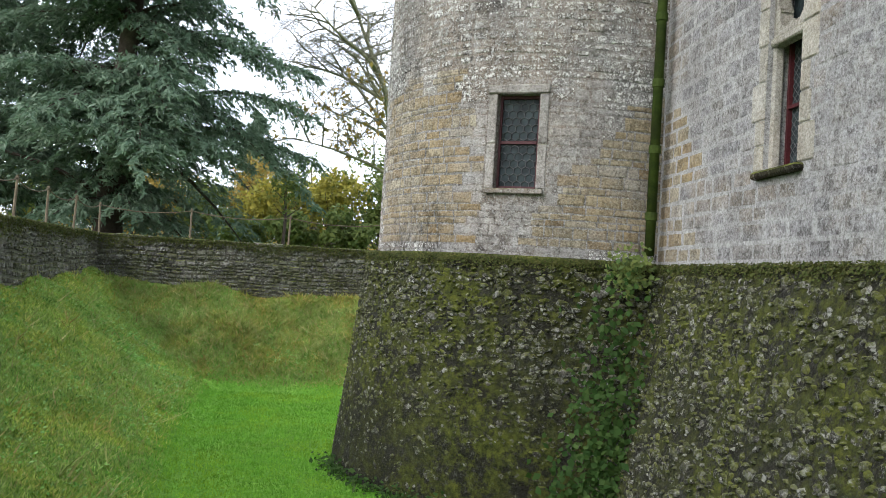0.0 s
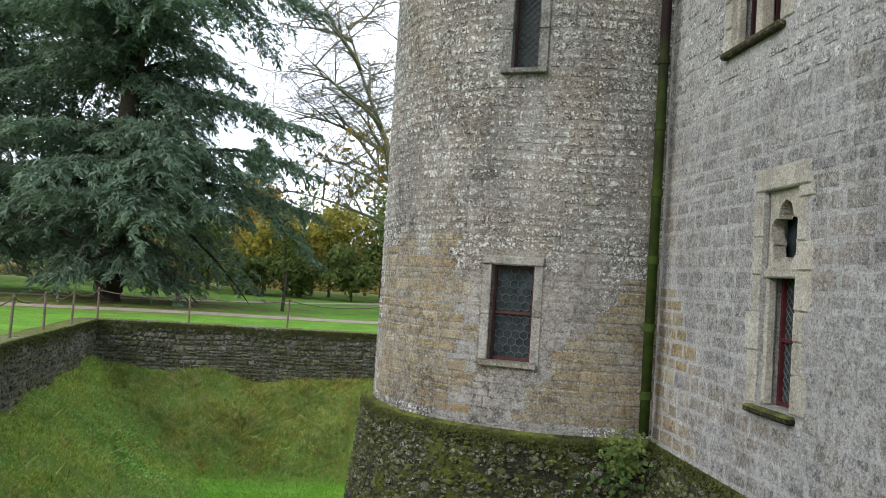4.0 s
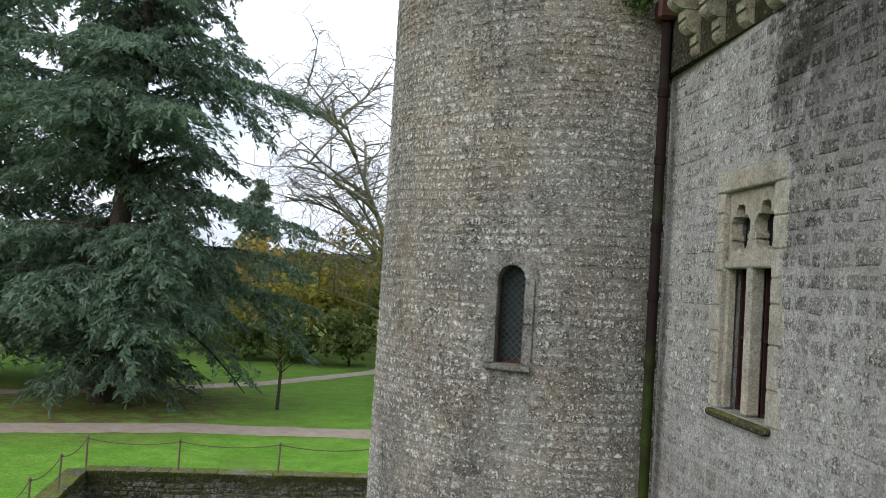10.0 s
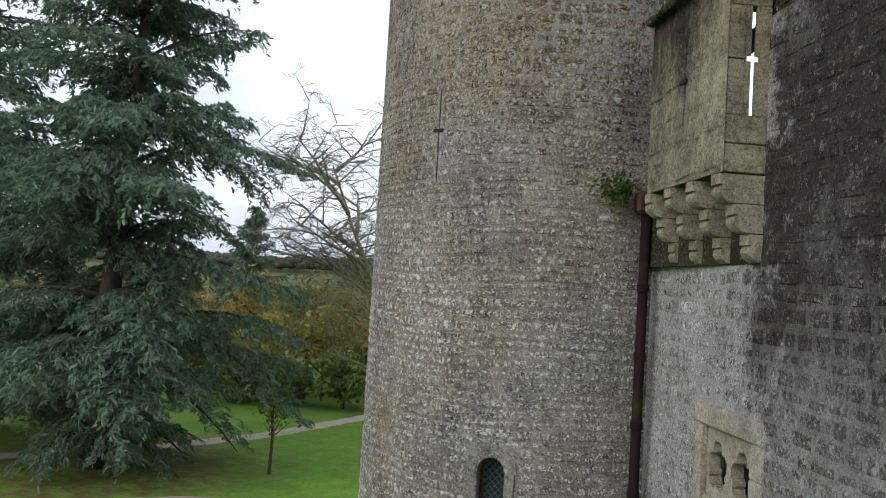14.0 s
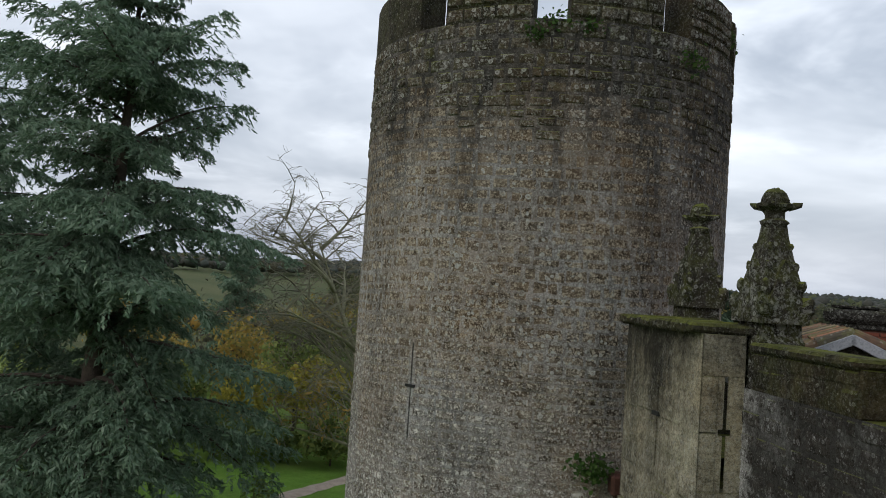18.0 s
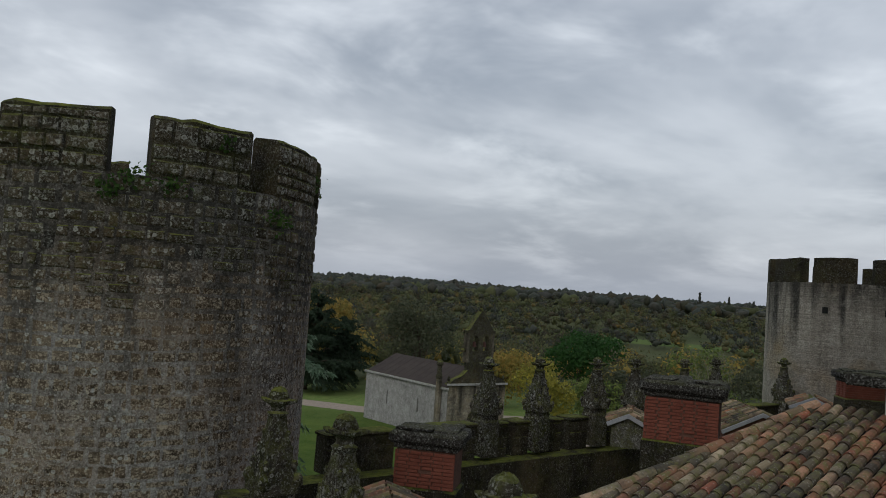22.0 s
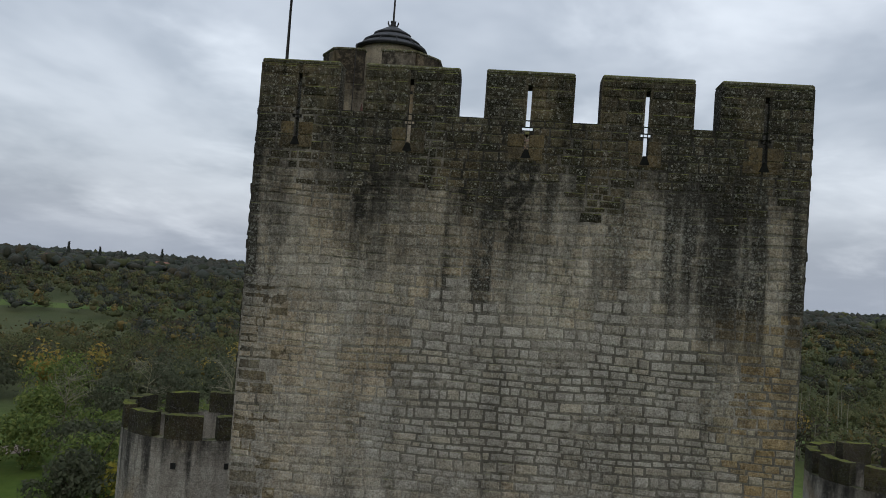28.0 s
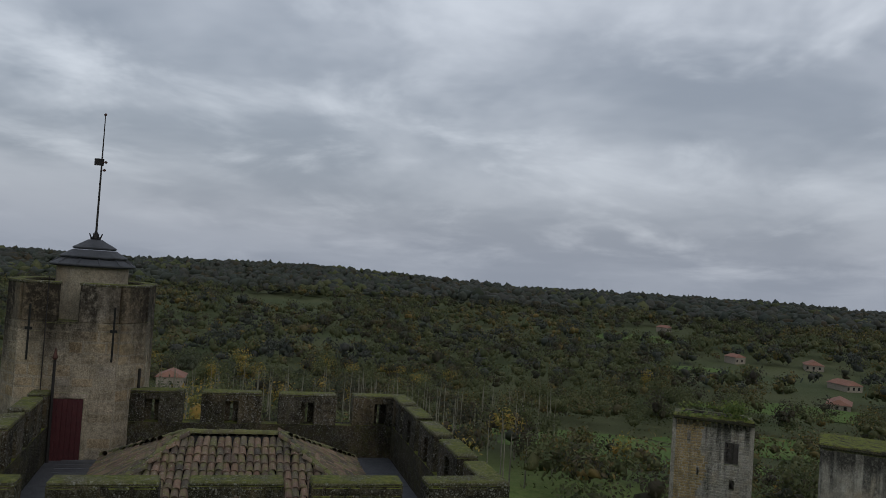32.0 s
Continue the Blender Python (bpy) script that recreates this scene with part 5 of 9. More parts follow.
sl = Slope(FP0, FP1)
sl.n = fac.n
sv, sf = [], []
for i, v in enumerate((-0.4, 1.0, 2.4, 3.7, 3.84)):
    for u in np.linspace(-0.3, fac.length, 30):
        sv.append(sl.at(u, v, 0.0))
for u in np.linspace(-0.3, fac.length, 30):
    sv.append(fac.at(u, 3.90, -0.05))
for i in range(5):
    for j in range(29):
        a = i * 30 + j
        sf.append((a, a + 1, a + 31, a + 30))
ftal = mesh("battered_base", sv, sf, M["talus_gap"], range_, "mossy rubble battered base")
rubble(sl, -0.2, 9.5, 0.02, 3.74, 0.115, 0.8, M["talus"], ftal, rng, 0.045, lambda u, v: 2.0 < u < 4.4 and 1.8 < v < 3.2)


# gothic window with two trefoil-headed lights
def foil_slab(bm, m, w, h, hole_fn, n=26, depth=0.16):
    """A stone slab pierced where hole_fn(x, z) says so, with the edges of the piercing closed."""
    nx, nz = n, max(2, int(n * h / w))
    xs, zs = np.linspace(-w / 2, w / 2, nx + 1), np.linspace(0, h, nz + 1)
    solid = [[not hole_fn((xs[i] + xs[i + 1]) / 2, (zs[j] + zs[j + 1]) / 2) for j in range(nz)] for i in range(nx)]
    vid = {}

    def v(i, j, k):
        if (i, j, k) not in vid:
            vid[(i, j, k)] = bm.verts.new(m @ Vector((xs[i], 0 if k else -depth, zs[j])))
        return vid[(i, j, k)]

    for i in range(nx):
        for j in range(nz):
            if not solid[i][j]:
                continue
            bm.faces.new((v(i, j, 1), v(i + 1, j, 1), v(i + 1, j + 1, 1), v(i, j + 1, 1)))
            for di, dj, e in ((-1, 0, ((i, j), (i, j + 1))), (1, 0, ((i + 1, j), (i + 1, j + 1))), (0, -1, ((i, j), (i + 1, j))), (0, 1, ((i, j + 1), (i + 1, j + 1)))):
                a, b = i + di, j + dj
                if not (0 <= a < nx and 0 <= b < nz) or not solid[a][b]:
                    bm.faces.new((v(*e[0], 1), v(*e[0], 0), v(*e[1], 0), v(*e[1], 1)))


def gothic_window(surf, box, parent, head, lights, label, wood="casement"):
    u0, u1, v0, v1 = box
    w, h, um = u1 - u0, v1 - v0, (u0 + u1) / 2
    win = new("gothic_window")
    win.parent = parent
    win["label"] = label
    F = surf.pose_at(um, v0, 0)
    bm = bmesh.new()
    add_box(bm, F @ pose(0, -0.3, h / 2), (w, 0.012, h))
    part("pane", bm, M["glass"], win)
    lw = w / lights
    for k in range(lights):
        bm = bmesh.new()
        lattice(bm, lw - 0.1, h - head - 0.05, 0.1, 0.006)
        bmesh.ops.transform(bm, matrix=F @ pose(-w / 2 + lw * (k + 0.5), -0.285, (h - head) / 2), verts=bm.verts)
        part("lead_lattice", bm, M["lead"], win)
        bm = bmesh.new()
        for x in (-lw / 2 + 0.06, lw / 2 - 0.06):
            add_box(bm, F @ pose(-w / 2 + lw * (k + 0.5) + x, -0.26, (h - head) / 2), (0.04, 0.05, h - head))
        for z in (0.03, (h - head) / 2):
            add_box(bm, F @ pose(-w / 2 + lw * (k + 0.5), -0.257, z), (lw - 0.1, 0.05, 0.04))
        part("casement", bm, M[wood], win)
    for k in range(1, lights):
        bm = bmesh.new()
        add_box(bm, F @ pose(-w / 2 + lw * k, -0.13, (h - head) / 2), (0.13, 0.2, h - head), 0.03)
        part("mullion", bm, M["carved"], win)
    bm = bmesh.new()
    r = lw * 0.27

    def pierced(x, z):
        lx = (x + w / 2) % lw - lw / 2
        c = head * 0.52
        for ax, az in ((0, r * 0.95), (-r * 0.82, 0.0), (r * 0.82, 0.0), (-0.55 * r, -r * 1.05), (0.55 * r, -r * 1.05)):
            if math.hypot(lx - ax, z - c - az) < r * 0.72:
                return True
        return abs(lx) < r * 0.5 and abs(z - c) < r

    foil_slab(bm, F @ pose(0, -0.06, h - head), w, head, pierced, 44)
    part("tracery", bm, M["carved"], win)
    bm = bmesh.new()
    add_box(bm, F @ pose(0, -0.1, h - head + 0.0), (w, 0.16, 0.1), 0.02)
    part("transom", bm, M["carved"], win)
    g = random.Random(int(h * 100))
    for sgn in (-1, 1):
        z = 0.0
        while z < h - 0.1:
            k = min(g.uniform(0.28, 0.5), h - z)
            wide = g.choice((0.16, 0.2, 0.3))
            bm = bmesh.new()
            add_box(bm, F @ pose(sgn * (w / 2 + wide / 2), -0.05, z + k / 2), (wide, 0.14, k - 0.01), 0.015)
            part("jamb_stone", bm, M["carved"], win)
            z += k
        bm = bmesh.new()
        add_box(bm, F @ pose(sgn * (w / 2 - 0.02), -0.12, h / 2), (0.07, 0.12, h), 0.02)
        part("jamb_moulding", bm, M["carved"], win)
    bm = bmesh.new()
    add_box(bm, F @ pose(0, -0.05, h + 0.13), (w + 0.42, 0.15, 0.26), 0.02)
    part("lintel", bm, M["carved"], win)
    bm = bmesh.new()
    add_box(bm, F @ pose(0, -0.02, -0.055), (w + 0.24, 0.24, 0.09), 0.025)
    part("sill", bm, M["black"], win, "mossy stone sill")
    return win


gothic_window(fac, GW, range_, 0.92, 2, "gothic stone window with two trefoil lights and leaded panes", "casement_dark")
gothic_window(fac, LW, range_, 0.95, 1, "narrow stone window with a cusped head and leaded panes")

# downpipe in the corner of tower and front
pipe = thing("downpipe", "cast-iron downpipe, mossy green below and rust-red above", "pipe")
PX, PY = 3.09, 11.88
bm = bmesh.new()
add_tube(bm, [(PX, PY, 4.0), (PX, PY, 14.9)], 0.076, 14)
part("tube", bm, M["pipe"], pipe, smooth=True)
for z in np.arange(4.6, 14.8, 1.02):
    bm = bmesh.new()
    add_tube(bm, [(PX, PY, z - 0.06), (PX, PY, z + 0.06)], 0.092, 14)
    part("collar", bm, M["pipe"], pipe)
bm = bmesh.new()
add_box(bm, pose(PX, PY, 15.05), (0.34, 0.3, 0.34), 0.05)
part("hopper", bm, M["iron"], pipe)

# ---- the square keep ----
KA, KB = np.array((13.79, 8.45)), np.array((16.08, -1.96))
kf = Plane(KA, KB)
if kf.n[0] > 0:
    kf.n = -kf.n
KD = -kf.n * 10.6                       # its depth, away from the front
KW = kf.length
keep = thing("keep", "tall square limestone keep with merlons, arrow slits and a tiled roof", "tower")
K_U = lambda x, y: float((np.array((x, y)) - kf.p) @ kf.d)
SLIT = (K_U(14.95, 3.16) - 0.05, K_U(14.95, 3.16) + 0.05, 22.28, 23.93)
KTOP, KSILL, KWALK = 33.28, 32.4, 31.35
rng = random.Random(51)
SPANS = [(0, 1.60), (2.10, 3.97), (4.48, 6.20), (6.71, 8.47), (8.94, KW)]
K_SLITS = [((a + b) / 2 - 0.042, (a + b) / 2 + 0.042, 31.82, KSILL) for a, b in SPANS]
K_ARMS = [(h[0] - 0.06, h[1] + 0.06, 32.20, 32.27) for h in K_SLITS]
k_wall = wall_shell("wall", kf, np.linspace(0, KW, 6), np.linspace(14, KSILL, 6), [SLIT] + K_SLITS + K_ARMS, M["keep_mortar"], keep, 0.12)
holes = [(SLIT[0] - 0.02, SLIT[1] + 0.02, SLIT[2], SLIT[3])] + [(h[0] - 0.02, h[1] + 0.02, h[2] - 0.05, h[3]) for h in K_SLITS] + [(h[0] - 0.01, h[1] + 0.01, h[2] - 0.01, h[3] + 0.01) for h in K_ARMS]
rows = lay_stones(18.5, KSILL - 0.01, 0.01, KW - 0.01, 0.165, 0.31, rng, holes, gap=0.010, vary=0.4, lvary=0.6)
wavy = lambda u, v: v + 0.035 * math.sin(u * 1.9 + v * 2.3) * min(1.0, max(0.0, (31.6 - v) * 2)) * min(1.0, abs(u - 5.4) * 1.5)
rows = [(u, wavy(u, v), w, h) for u, v, w, h in rows]
quoin = lambda u, v: (u > KW - 1.25 + 0.25 * math.sin(v * 3) and v < 29) or (u < 0.85 + 0.3 * math.sin(v * 4) and 20 < v < 28.5)
low_zone = lambda u, v: v < 24.4 + 0.4 * math.sin(u * 1.3) + 0.25 * math.sin(u * 4.7)
small = lay_stones(18.5, 25.4, 0.01, KW - 0.01, 0.125, 0.24, rng, holes, gap=0.014, vary=0.35, lvary=0.5)
quoins = lay_stones(20.0, 28.9, 0.01, 1.3, 0.28, 0.5, rng, gap=0.012, vary=0.3, lvary=0.5)
q_rows = [r for r in quoins if r[0] + r[2] / 2 < 1.25] + [r for r in rows if quoin(r[0], r[1]) and r[0] > 3]
build_stones(kf, [r for r in q_rows if r[1] >= 23.4 and r[0] < 3], M["keep_ochre"], k_wall, rng, 0.010)
build_stones(kf, [r for r in q_rows if r[1] >= 23.4 and r[0] > 3], M["keep_orange"], k_wall, rng, 0.010)
build_stones(kf, [r for r in q_rows if r[1] < 23.4], M["keep_low"], k_wall, rng, 0.008)
edge = {}
for r in q_rows:
    edge[round(r[1], 1)] = max(edge.get(round(r[1], 1), 0), r[0] + r[2] / 2)


def clear(r):
    """Whether a wall stone stands free of the corner stones."""
    reach = max([e for z, e in edge.items() if abs(z - r[1]) < 0.28 and e < 3] + [0.0])
    return not (20 < r[1] < 29 and r[0] - r[2] / 2 < reach) and not (r[0] > 3 and quoin(r[0], r[1]))


rows = [r for r in rows if clear(r)]
raked = lambda u, v: 2.9 + 0.4 * math.sin(v * 2.1) < u < 9 and 25.2 + 0.3 * math.sin(u * 2.7) < v < 28.7 + 0.5 * math.sin(u * 1.9)
lows, mids, rakes, sooty = [], [], [], []
for r in rows:
    if low_zone(r[0], r[1]):
        continue
    if r[1] > 31.1 + 0.3 * math.sin(r[0] * 2.4 + 1) + 0.15 * math.sin(r[0] * 5.3) + rng.uniform(-0.3, 0.3):
        sooty.append(r)
    elif raked(r[0], r[1]):
        rakes.append((r[0], r[1], r[2] - rng.uniform(0.0, 0.014), r[3] - rng.uniform(0.0, 0.014)))
    else:
        mids.append(r)
lows = [(u, wavy(u, v), w * rng.uniform(0.85, 1.0), h * rng.uniform(0.8, 1.0)) for u, v, w, h in small if low_zone(u, v) and clear((u, v, w, h))]
build_stones(kf, lows, M["keep_low"], k_wall, rng, 0.010)
build_stones(kf, sooty, M["sooty"], k_wall, rng, 0.014)
build_stones(kf, mids, M["keep"], k_wall, rng, 0.015)
build_stones(kf, rakes, M["keep_pale"], k_wall, rng, 0.012, lambda u, v: True, 300)
# the other three faces
kc = [KA, KB, KB + KD, KA + KD - kf.d * 0.45]
for i in range(1, 4):
    s = Plane(kc[i], kc[(i + 1) % 4])
    mid = (kc[0] + kc[2]) / 2
    if (s.p + s.d * s.length / 2 - mid) @ s.n < 0:
        s.n = -s.n
    side_wall = wall_shell("wall", s, (0, s.length), (14, KSILL), [], M["keep_mortar"], keep, 0.5)
    build_stones(s, lay_stones(26, KSILL - 0.01, 0.01, s.length - 0.01, 0.26, 0.45, rng, vary=0.2), M["black"], side_wall, rng, 0.03)
# dark arrow slit with its short arms and dressed jambs
bm = bmesh.new()
add_box(bm, kf.pose_at((SLIT[0] + SLIT[1]) / 2, 23.12, 0.006), (0.3, 0.03, 0.11))
part("slit_arm", bm, M["void"], keep)
for sgn in (-1, 1):
    for a, b in ((22.05, 22.75), (22.75, 23.06), (23.18, 23.6), (23.6, 24.15)):
        bm = bmesh.new()
        add_box(bm, kf.pose_at((SLIT[0] + SLIT[1]) / 2 + sgn * 0.2, (a + b) / 2, -0.02), (0.3, 0.056, b - a - 0.008), 0.01)
        part("jamb_stone", bm, M["keep_low"], keep)
bm = bmesh.new()
add_box(bm, kf.pose_at((SLIT[0] + SLIT[1]) / 2, 23.1, -0.5), (0.5, 0.05, 2.2))
part("slit_backing", bm, M["void"], keep)


def face_of(i):
    s = Plane(kc[i], kc[(i + 1) % 4])
    mid = (kc[0] + kc[2]) / 2
    if (s.p + s.d * s.length / 2 - mid) @ s.n < 0:
        s.n = -s.n
    return s


PT = 0.5
for i in range(4):
    s = face_of(i)
    # parapet
    bm = bmesh.new()
    if i == 0:
        edges = [0.02] + [e for h in K_SLITS for e in (h[0] - 0.16, h[1] + 0.16)] + [KW - 0.02]
        for x0, x1 in zip(edges[::2], edges[1::2]):
            add_box(bm, s.pose_at((x0 + x1) / 2, (KWALK + KSILL) / 2 - 0.1, -PT / 2 - 0.012), (x1 - x0, PT - 0.02, KSILL - KWALK + 0.19))
        for x0, x1 in zip(edges[1::2], edges[2::2]):
            add_box(bm, s.pose_at((x0 + x1) / 2, (KWALK + 31.82) / 2 - 0.1, -PT / 2 - 0.012), (x1 - x0, PT - 0.02, 31.82 - KWALK + 0.19))
    else:
        add_box(bm, s.pose_at(s.length / 2, (KWALK + KSILL) / 2 - 0.1, -PT / 2 - 0.012), (s.length - (0.04 if i % 2 else 2 * PT + 0.04), PT - 0.02, KSILL - KWALK + 0.19))
    part("parapet", bm, M["black"], keep)
    if i == 0:
        spans = SPANS
    else:
        spans, k, n = [], 0, 5
        w = (s.length - 4 * 0.52) / 5
        spans = [(j * (w + 0.52), j * (w + 0.52) + w) for j in range(5)]
    for j, (a, b) in enumerate(spans):
        bm = bmesh.new()
        lo = a + (PT if i % 2 == 0 and j == 0 and i else 0)
        a2, b2 = a, b
        if i % 2 and j == 0:
            a2 = a + PT + 0.004
        if i % 2 and j == len(spans) - 1:
            b2 = b - PT - 0.004
        um = (a + b) / 2
        slit = 0.042
        if b2 - a2 > 0.3:
            for x0, x1, y0, y1 in ((a2, um - slit, 0.0, 0.12), (um + slit, b2, 0.0, 0.12), (a2, um - slit - 0.16, 0.12, PT), (um + slit + 0.16, b2, 0.12, PT)):
                add_box(bm, s.pose_at((x0 + x1) / 2, (KSILL + KTOP) / 2, -(y0 + y1) / 2), (x1 - x0, y1 - y0, KTOP - KSILL), 0.010, 0.004, rng)
            add_box(bm, s.pose_at(um, KTOP - 0.10, -PT / 2 - 0.004), (2 * slit + 0.3, PT - 0.02, 0.18))
        mer = part("merlon", bm, M["sooty"], keep)
        bm = bmesh.new()
        add_box(bm, s.pose_at((a2 + b2) / 2, KTOP + 0.035, -PT / 2), (b2 - a2 - 0.01, PT + 0.02, 0.09), 0.03, 0.012, rng)
        part("cap_stone", bm, M["keep_cap"], mer, "moss-topped cap stone")
        if i == 0:
            rows = lay_stones(KSILL + 0.01, KTOP - 0.02, a + 0.01, b - 0.01, 0.22, 0.36, rng, [(um - slit - 0.02, um + slit + 0.02, KSILL, KTOP - 0.2)], vary=0.2)
            build_stones(s, rows, M["sooty"], mer, rng, 0.020, lambda u, v: True, 40)
        if i == 0:
            bm = bmesh.new()
            # the slit's foot is not cut: a near-black plate stands for its shade
            fv = [bm.verts.new(s.at(um + x, z, 0.026)) for x, z in ((-0.1, 31.66), (0.1, 31.66), (0.03, 31.83), (-0.03, 31.83))]
            bm.faces.new(fv)
            bmesh.ops.extrude_face_region(bm, geom=bm.faces[:])
            part("slit_foot", bm, M["void"], mer)
for h in K_SLITS:
    for sgn in (-1, 1):
        for a, b in ((31.62, 31.86), (31.87, 32.12)):
            bm = bmesh.new()
            w = rng.uniform(0.24, 0.34)
            add_box(bm, kf.pose_at((h[0] + h[1]) / 2 + sgn * (0.05 + w / 2), (a + b) / 2, 0.0), (w, 0.05, b - a - 0.01), 0.008)
            part("slit_jamb", bm, M["slit_jamb"], keep)
# walkway
bm = bmesh.new()
cen = (kc[0] + kc[2]) / 2
s = face_of(0)
add_box(bm, s.pose_at(KW / 2 - 0.24, KWALK - 0.1, -10.6 / 2), (KW - 2 * PT + 0.48, 10.6 - 2 * PT, 0.2))
part("walkway", bm, M["slate"], keep)

# ---- the range's parapet, overhanging box, pinnacles ----
rng = random.Random(61)
back = lambda u, v, d: fac.pose_at(u, v, -d)


def merlon_row(surf, spans, z0, z1, thick, parent, rng, stones=True, mat="black"):
    for a, b in spans:
        bm = bmesh.new()
        add_box(bm, surf.pose_at((a + b) / 2, (z0 + z1) / 2, -thick / 2), (b - a, thick, z1 - z0), 0.02, 0.012, rng)
        mer = part("merlon", bm, M[mat], parent)
        bm = bmesh.new()
        add_box(bm, surf.pose_at((a + b) / 2, z1 + 0.04, -thick / 2), (b - a + 0.05, thick + 0.1, 0.1), 0.03, 0.015, rng)
        part("cap_stone", bm, M[mat], mer, "moss-covered cap stone")
        if stones:
            build_stones(surf, lay_stones(z0 + 0.01, z1 - 0.01, a + 0.01, b - 0.01, 0.26, 0.4, rng, vary=0.15), M[mat], mer, rng, 0.015, lambda u, v: True, 30)


U = lambda y: float((12.2 - y) / 0.9942)
for x0, x1 in ((0.0, 1.0), (3.4, fac.length)):
    bm = bmesh.new()
    add_box(bm, fac.pose_at((x0 + x1) / 2, 16.0, -0.26), (x1 - x0, 0.5, 1.78))
    part("parapet", bm, M["black"], range_)
merlon_row(fac, [(U(8.7), U(6.9)), (U(6.45), U(5.75)), (U(5.3), U(3.7)), (U(3.2), U(1.6)), (U(1.1), U(-0.5))], 16.89, 17.32, 0.45, range_, rng)
merlon_row(fac, [(U(12.1), U(11.3))], 16.89, 17.4, 0.45, range_, rng)

# the overhanging box on its corbels
bret = new("bretasche")
bret.name = "overhanging_box"
bret.parent = range_
bret["label"] = "corbelled stone box with cross-shaped arrow slits"
b0, b1 = U(11.2), U(8.85)
OUT, BZ0, BZ1 = 0.5, 15.1, 17.46
bs = Plane(FP0, FP1)
bs.n = fac.n

class Shifted:
    def __init__(self, base, out):
        self.base, self.out = base, out

    def at(self, u, v, d=0.0):
        return self.base.at(u, v, d + self.out)

    def pose_at(self, u, v, d=0.0):
        return self.base.pose_at(u, v, d + self.out)


front = wall_shell("front_wall", Shifted(fac, OUT), np.linspace(b0, b1, 4), np.linspace(BZ0, BZ1, 4), [((b0 + b1) / 2 - 0.025, (b0 + b1) / 2 + 0.025, 15.75, 16.95)], M["cream"], bret, 0.22)
build_stones(Shifted(fac, OUT), lay_stones(BZ0, BZ1 - 0.02, b0, b1, 0.42, 0.55, rng, [((b0 + b1) / 2 - 0.05, (b0 + b1) / 2 + 0.05, 15.7, 17.0)], gap=0.016, vary=0.12), M["cream"], bret, rng, 0.02, lambda u, v: True, 40, turn=0.4)
for k, uu in enumerate((b0, b1)):
    bm = bmesh.new()
    if k == 0:
        add_box(bm, fac.pose_at(uu + 0.11, (BZ0 + BZ1) / 2, OUT / 2 - 0.02), (0.2, OUT + 0.02, BZ1 - BZ0), 0.012)
    else:
        bm.free()
        SX = OUT * 0.36
        for z0, z1, x0, x1 in ((BZ0, 15.42, 0, OUT), (15.43, 15.75, 0, OUT), (15.75, 17.0, 0, 0.03), (15.75, 16.38, 0.3, OUT), (16.39, 17.0, 0.3, OUT), (17.0, BZ1, 0, OUT)):
            bm = bmesh.new()
            add_box(bm, fac.pose_at(uu - 0.11, (z0 + z1) / 2, (x0 + x1) / 2 - 0.01), (0.2, x1 - x0, z1 - z0), 0.01)
            part("side_stone", bm, M["cream"], bret)
        for z0, z1, g in ((15.75, 16.36, 0.0), (16.36, 16.43, 0.05), (16.43, 17.0, 0.0)):
            for x0, x1 in ((0.03, SX - g), (SX + 0.055 + g, 0.3)):
                bm = bmesh.new()
                add_box(bm, fac.pose_at(uu - 0.03, (z0 + z1) / 2, (x0 + x1) / 2 - 0.01), (0.036, x1 - x0, z1 - z0))
                part("side_stone", bm, M["cream"], bret)
        continue
    part("side_wall", bm, M["cream"], bret)
for k in range(12):
    t = k / 12
    bm = bmesh.new()
    add_box(bm, fac.pose_at(b0 + (b1 - b0) * (k + 0.5) / 12, BZ1 + 0.05, OUT / 2 - 0.1), ((b1 - b0) / 12 - 0.01, OUT + 0.5, 0.12), 0.03, 0.02, rng)
    part("cap_stone", bm, M["black"], bret, "thickly mossed cap stone")
bm = bmesh.new()
add_box(bm, fac.pose_at((b0 + b1) / 2, 16.3, 0.02), (0.2, 0.03, 0.05))
bmesh.ops.translate(bm, verts=bm.verts, vec=(0, 0, 0.1))
bmesh.ops.translate(bm, verts=bm.verts, vec=Vector((fac.n[0], fac.n[1], 0)) * OUT)
part("slit_arm", bm, M["void"], bret)
n_corb = 4
for k in range(n_corb):
    uu = b0 + 0.12 + (b1 - b0 - 0.24) * k / (n_corb - 1)
    for j in range(3):
        bm = bmesh.new()
        out = OUT + 0.03 - j * 0.185
        z1 = BZ0 - 0.02 - j * 0.33
        prof = [(0, z1), (out, z1), (out, z1 - 0.12), (out - 0.045, z1 - 0.125), (out - 0.015, z1 - 0.16), (out - 0.01, z1 - 0.21), (out - 0.04, z1 - 0.26), (out - 0.10, z1 - 0.305), (out - 0.17, z1 - 0.32), (0, z1 - 0.32)]
        fa, fb = [], []
        for d, z in prof:
            fa.append(bm.verts.new(fac.at(uu - 0.11, z, d)))
            fb.append(bm.verts.new(fac.at(uu + 0.11, z, d)))
        bm.faces.new(fa)
        bm.faces.new(fb[::-1])
        for i in range(len(prof)):
            bm.faces.new((fa[i], fb[i], fb[(i + 1) % len(prof)], fa[(i + 1) % len(prof)]))
        part("corbel", bm, M["corbel"], bret, "rolled stone corbel")


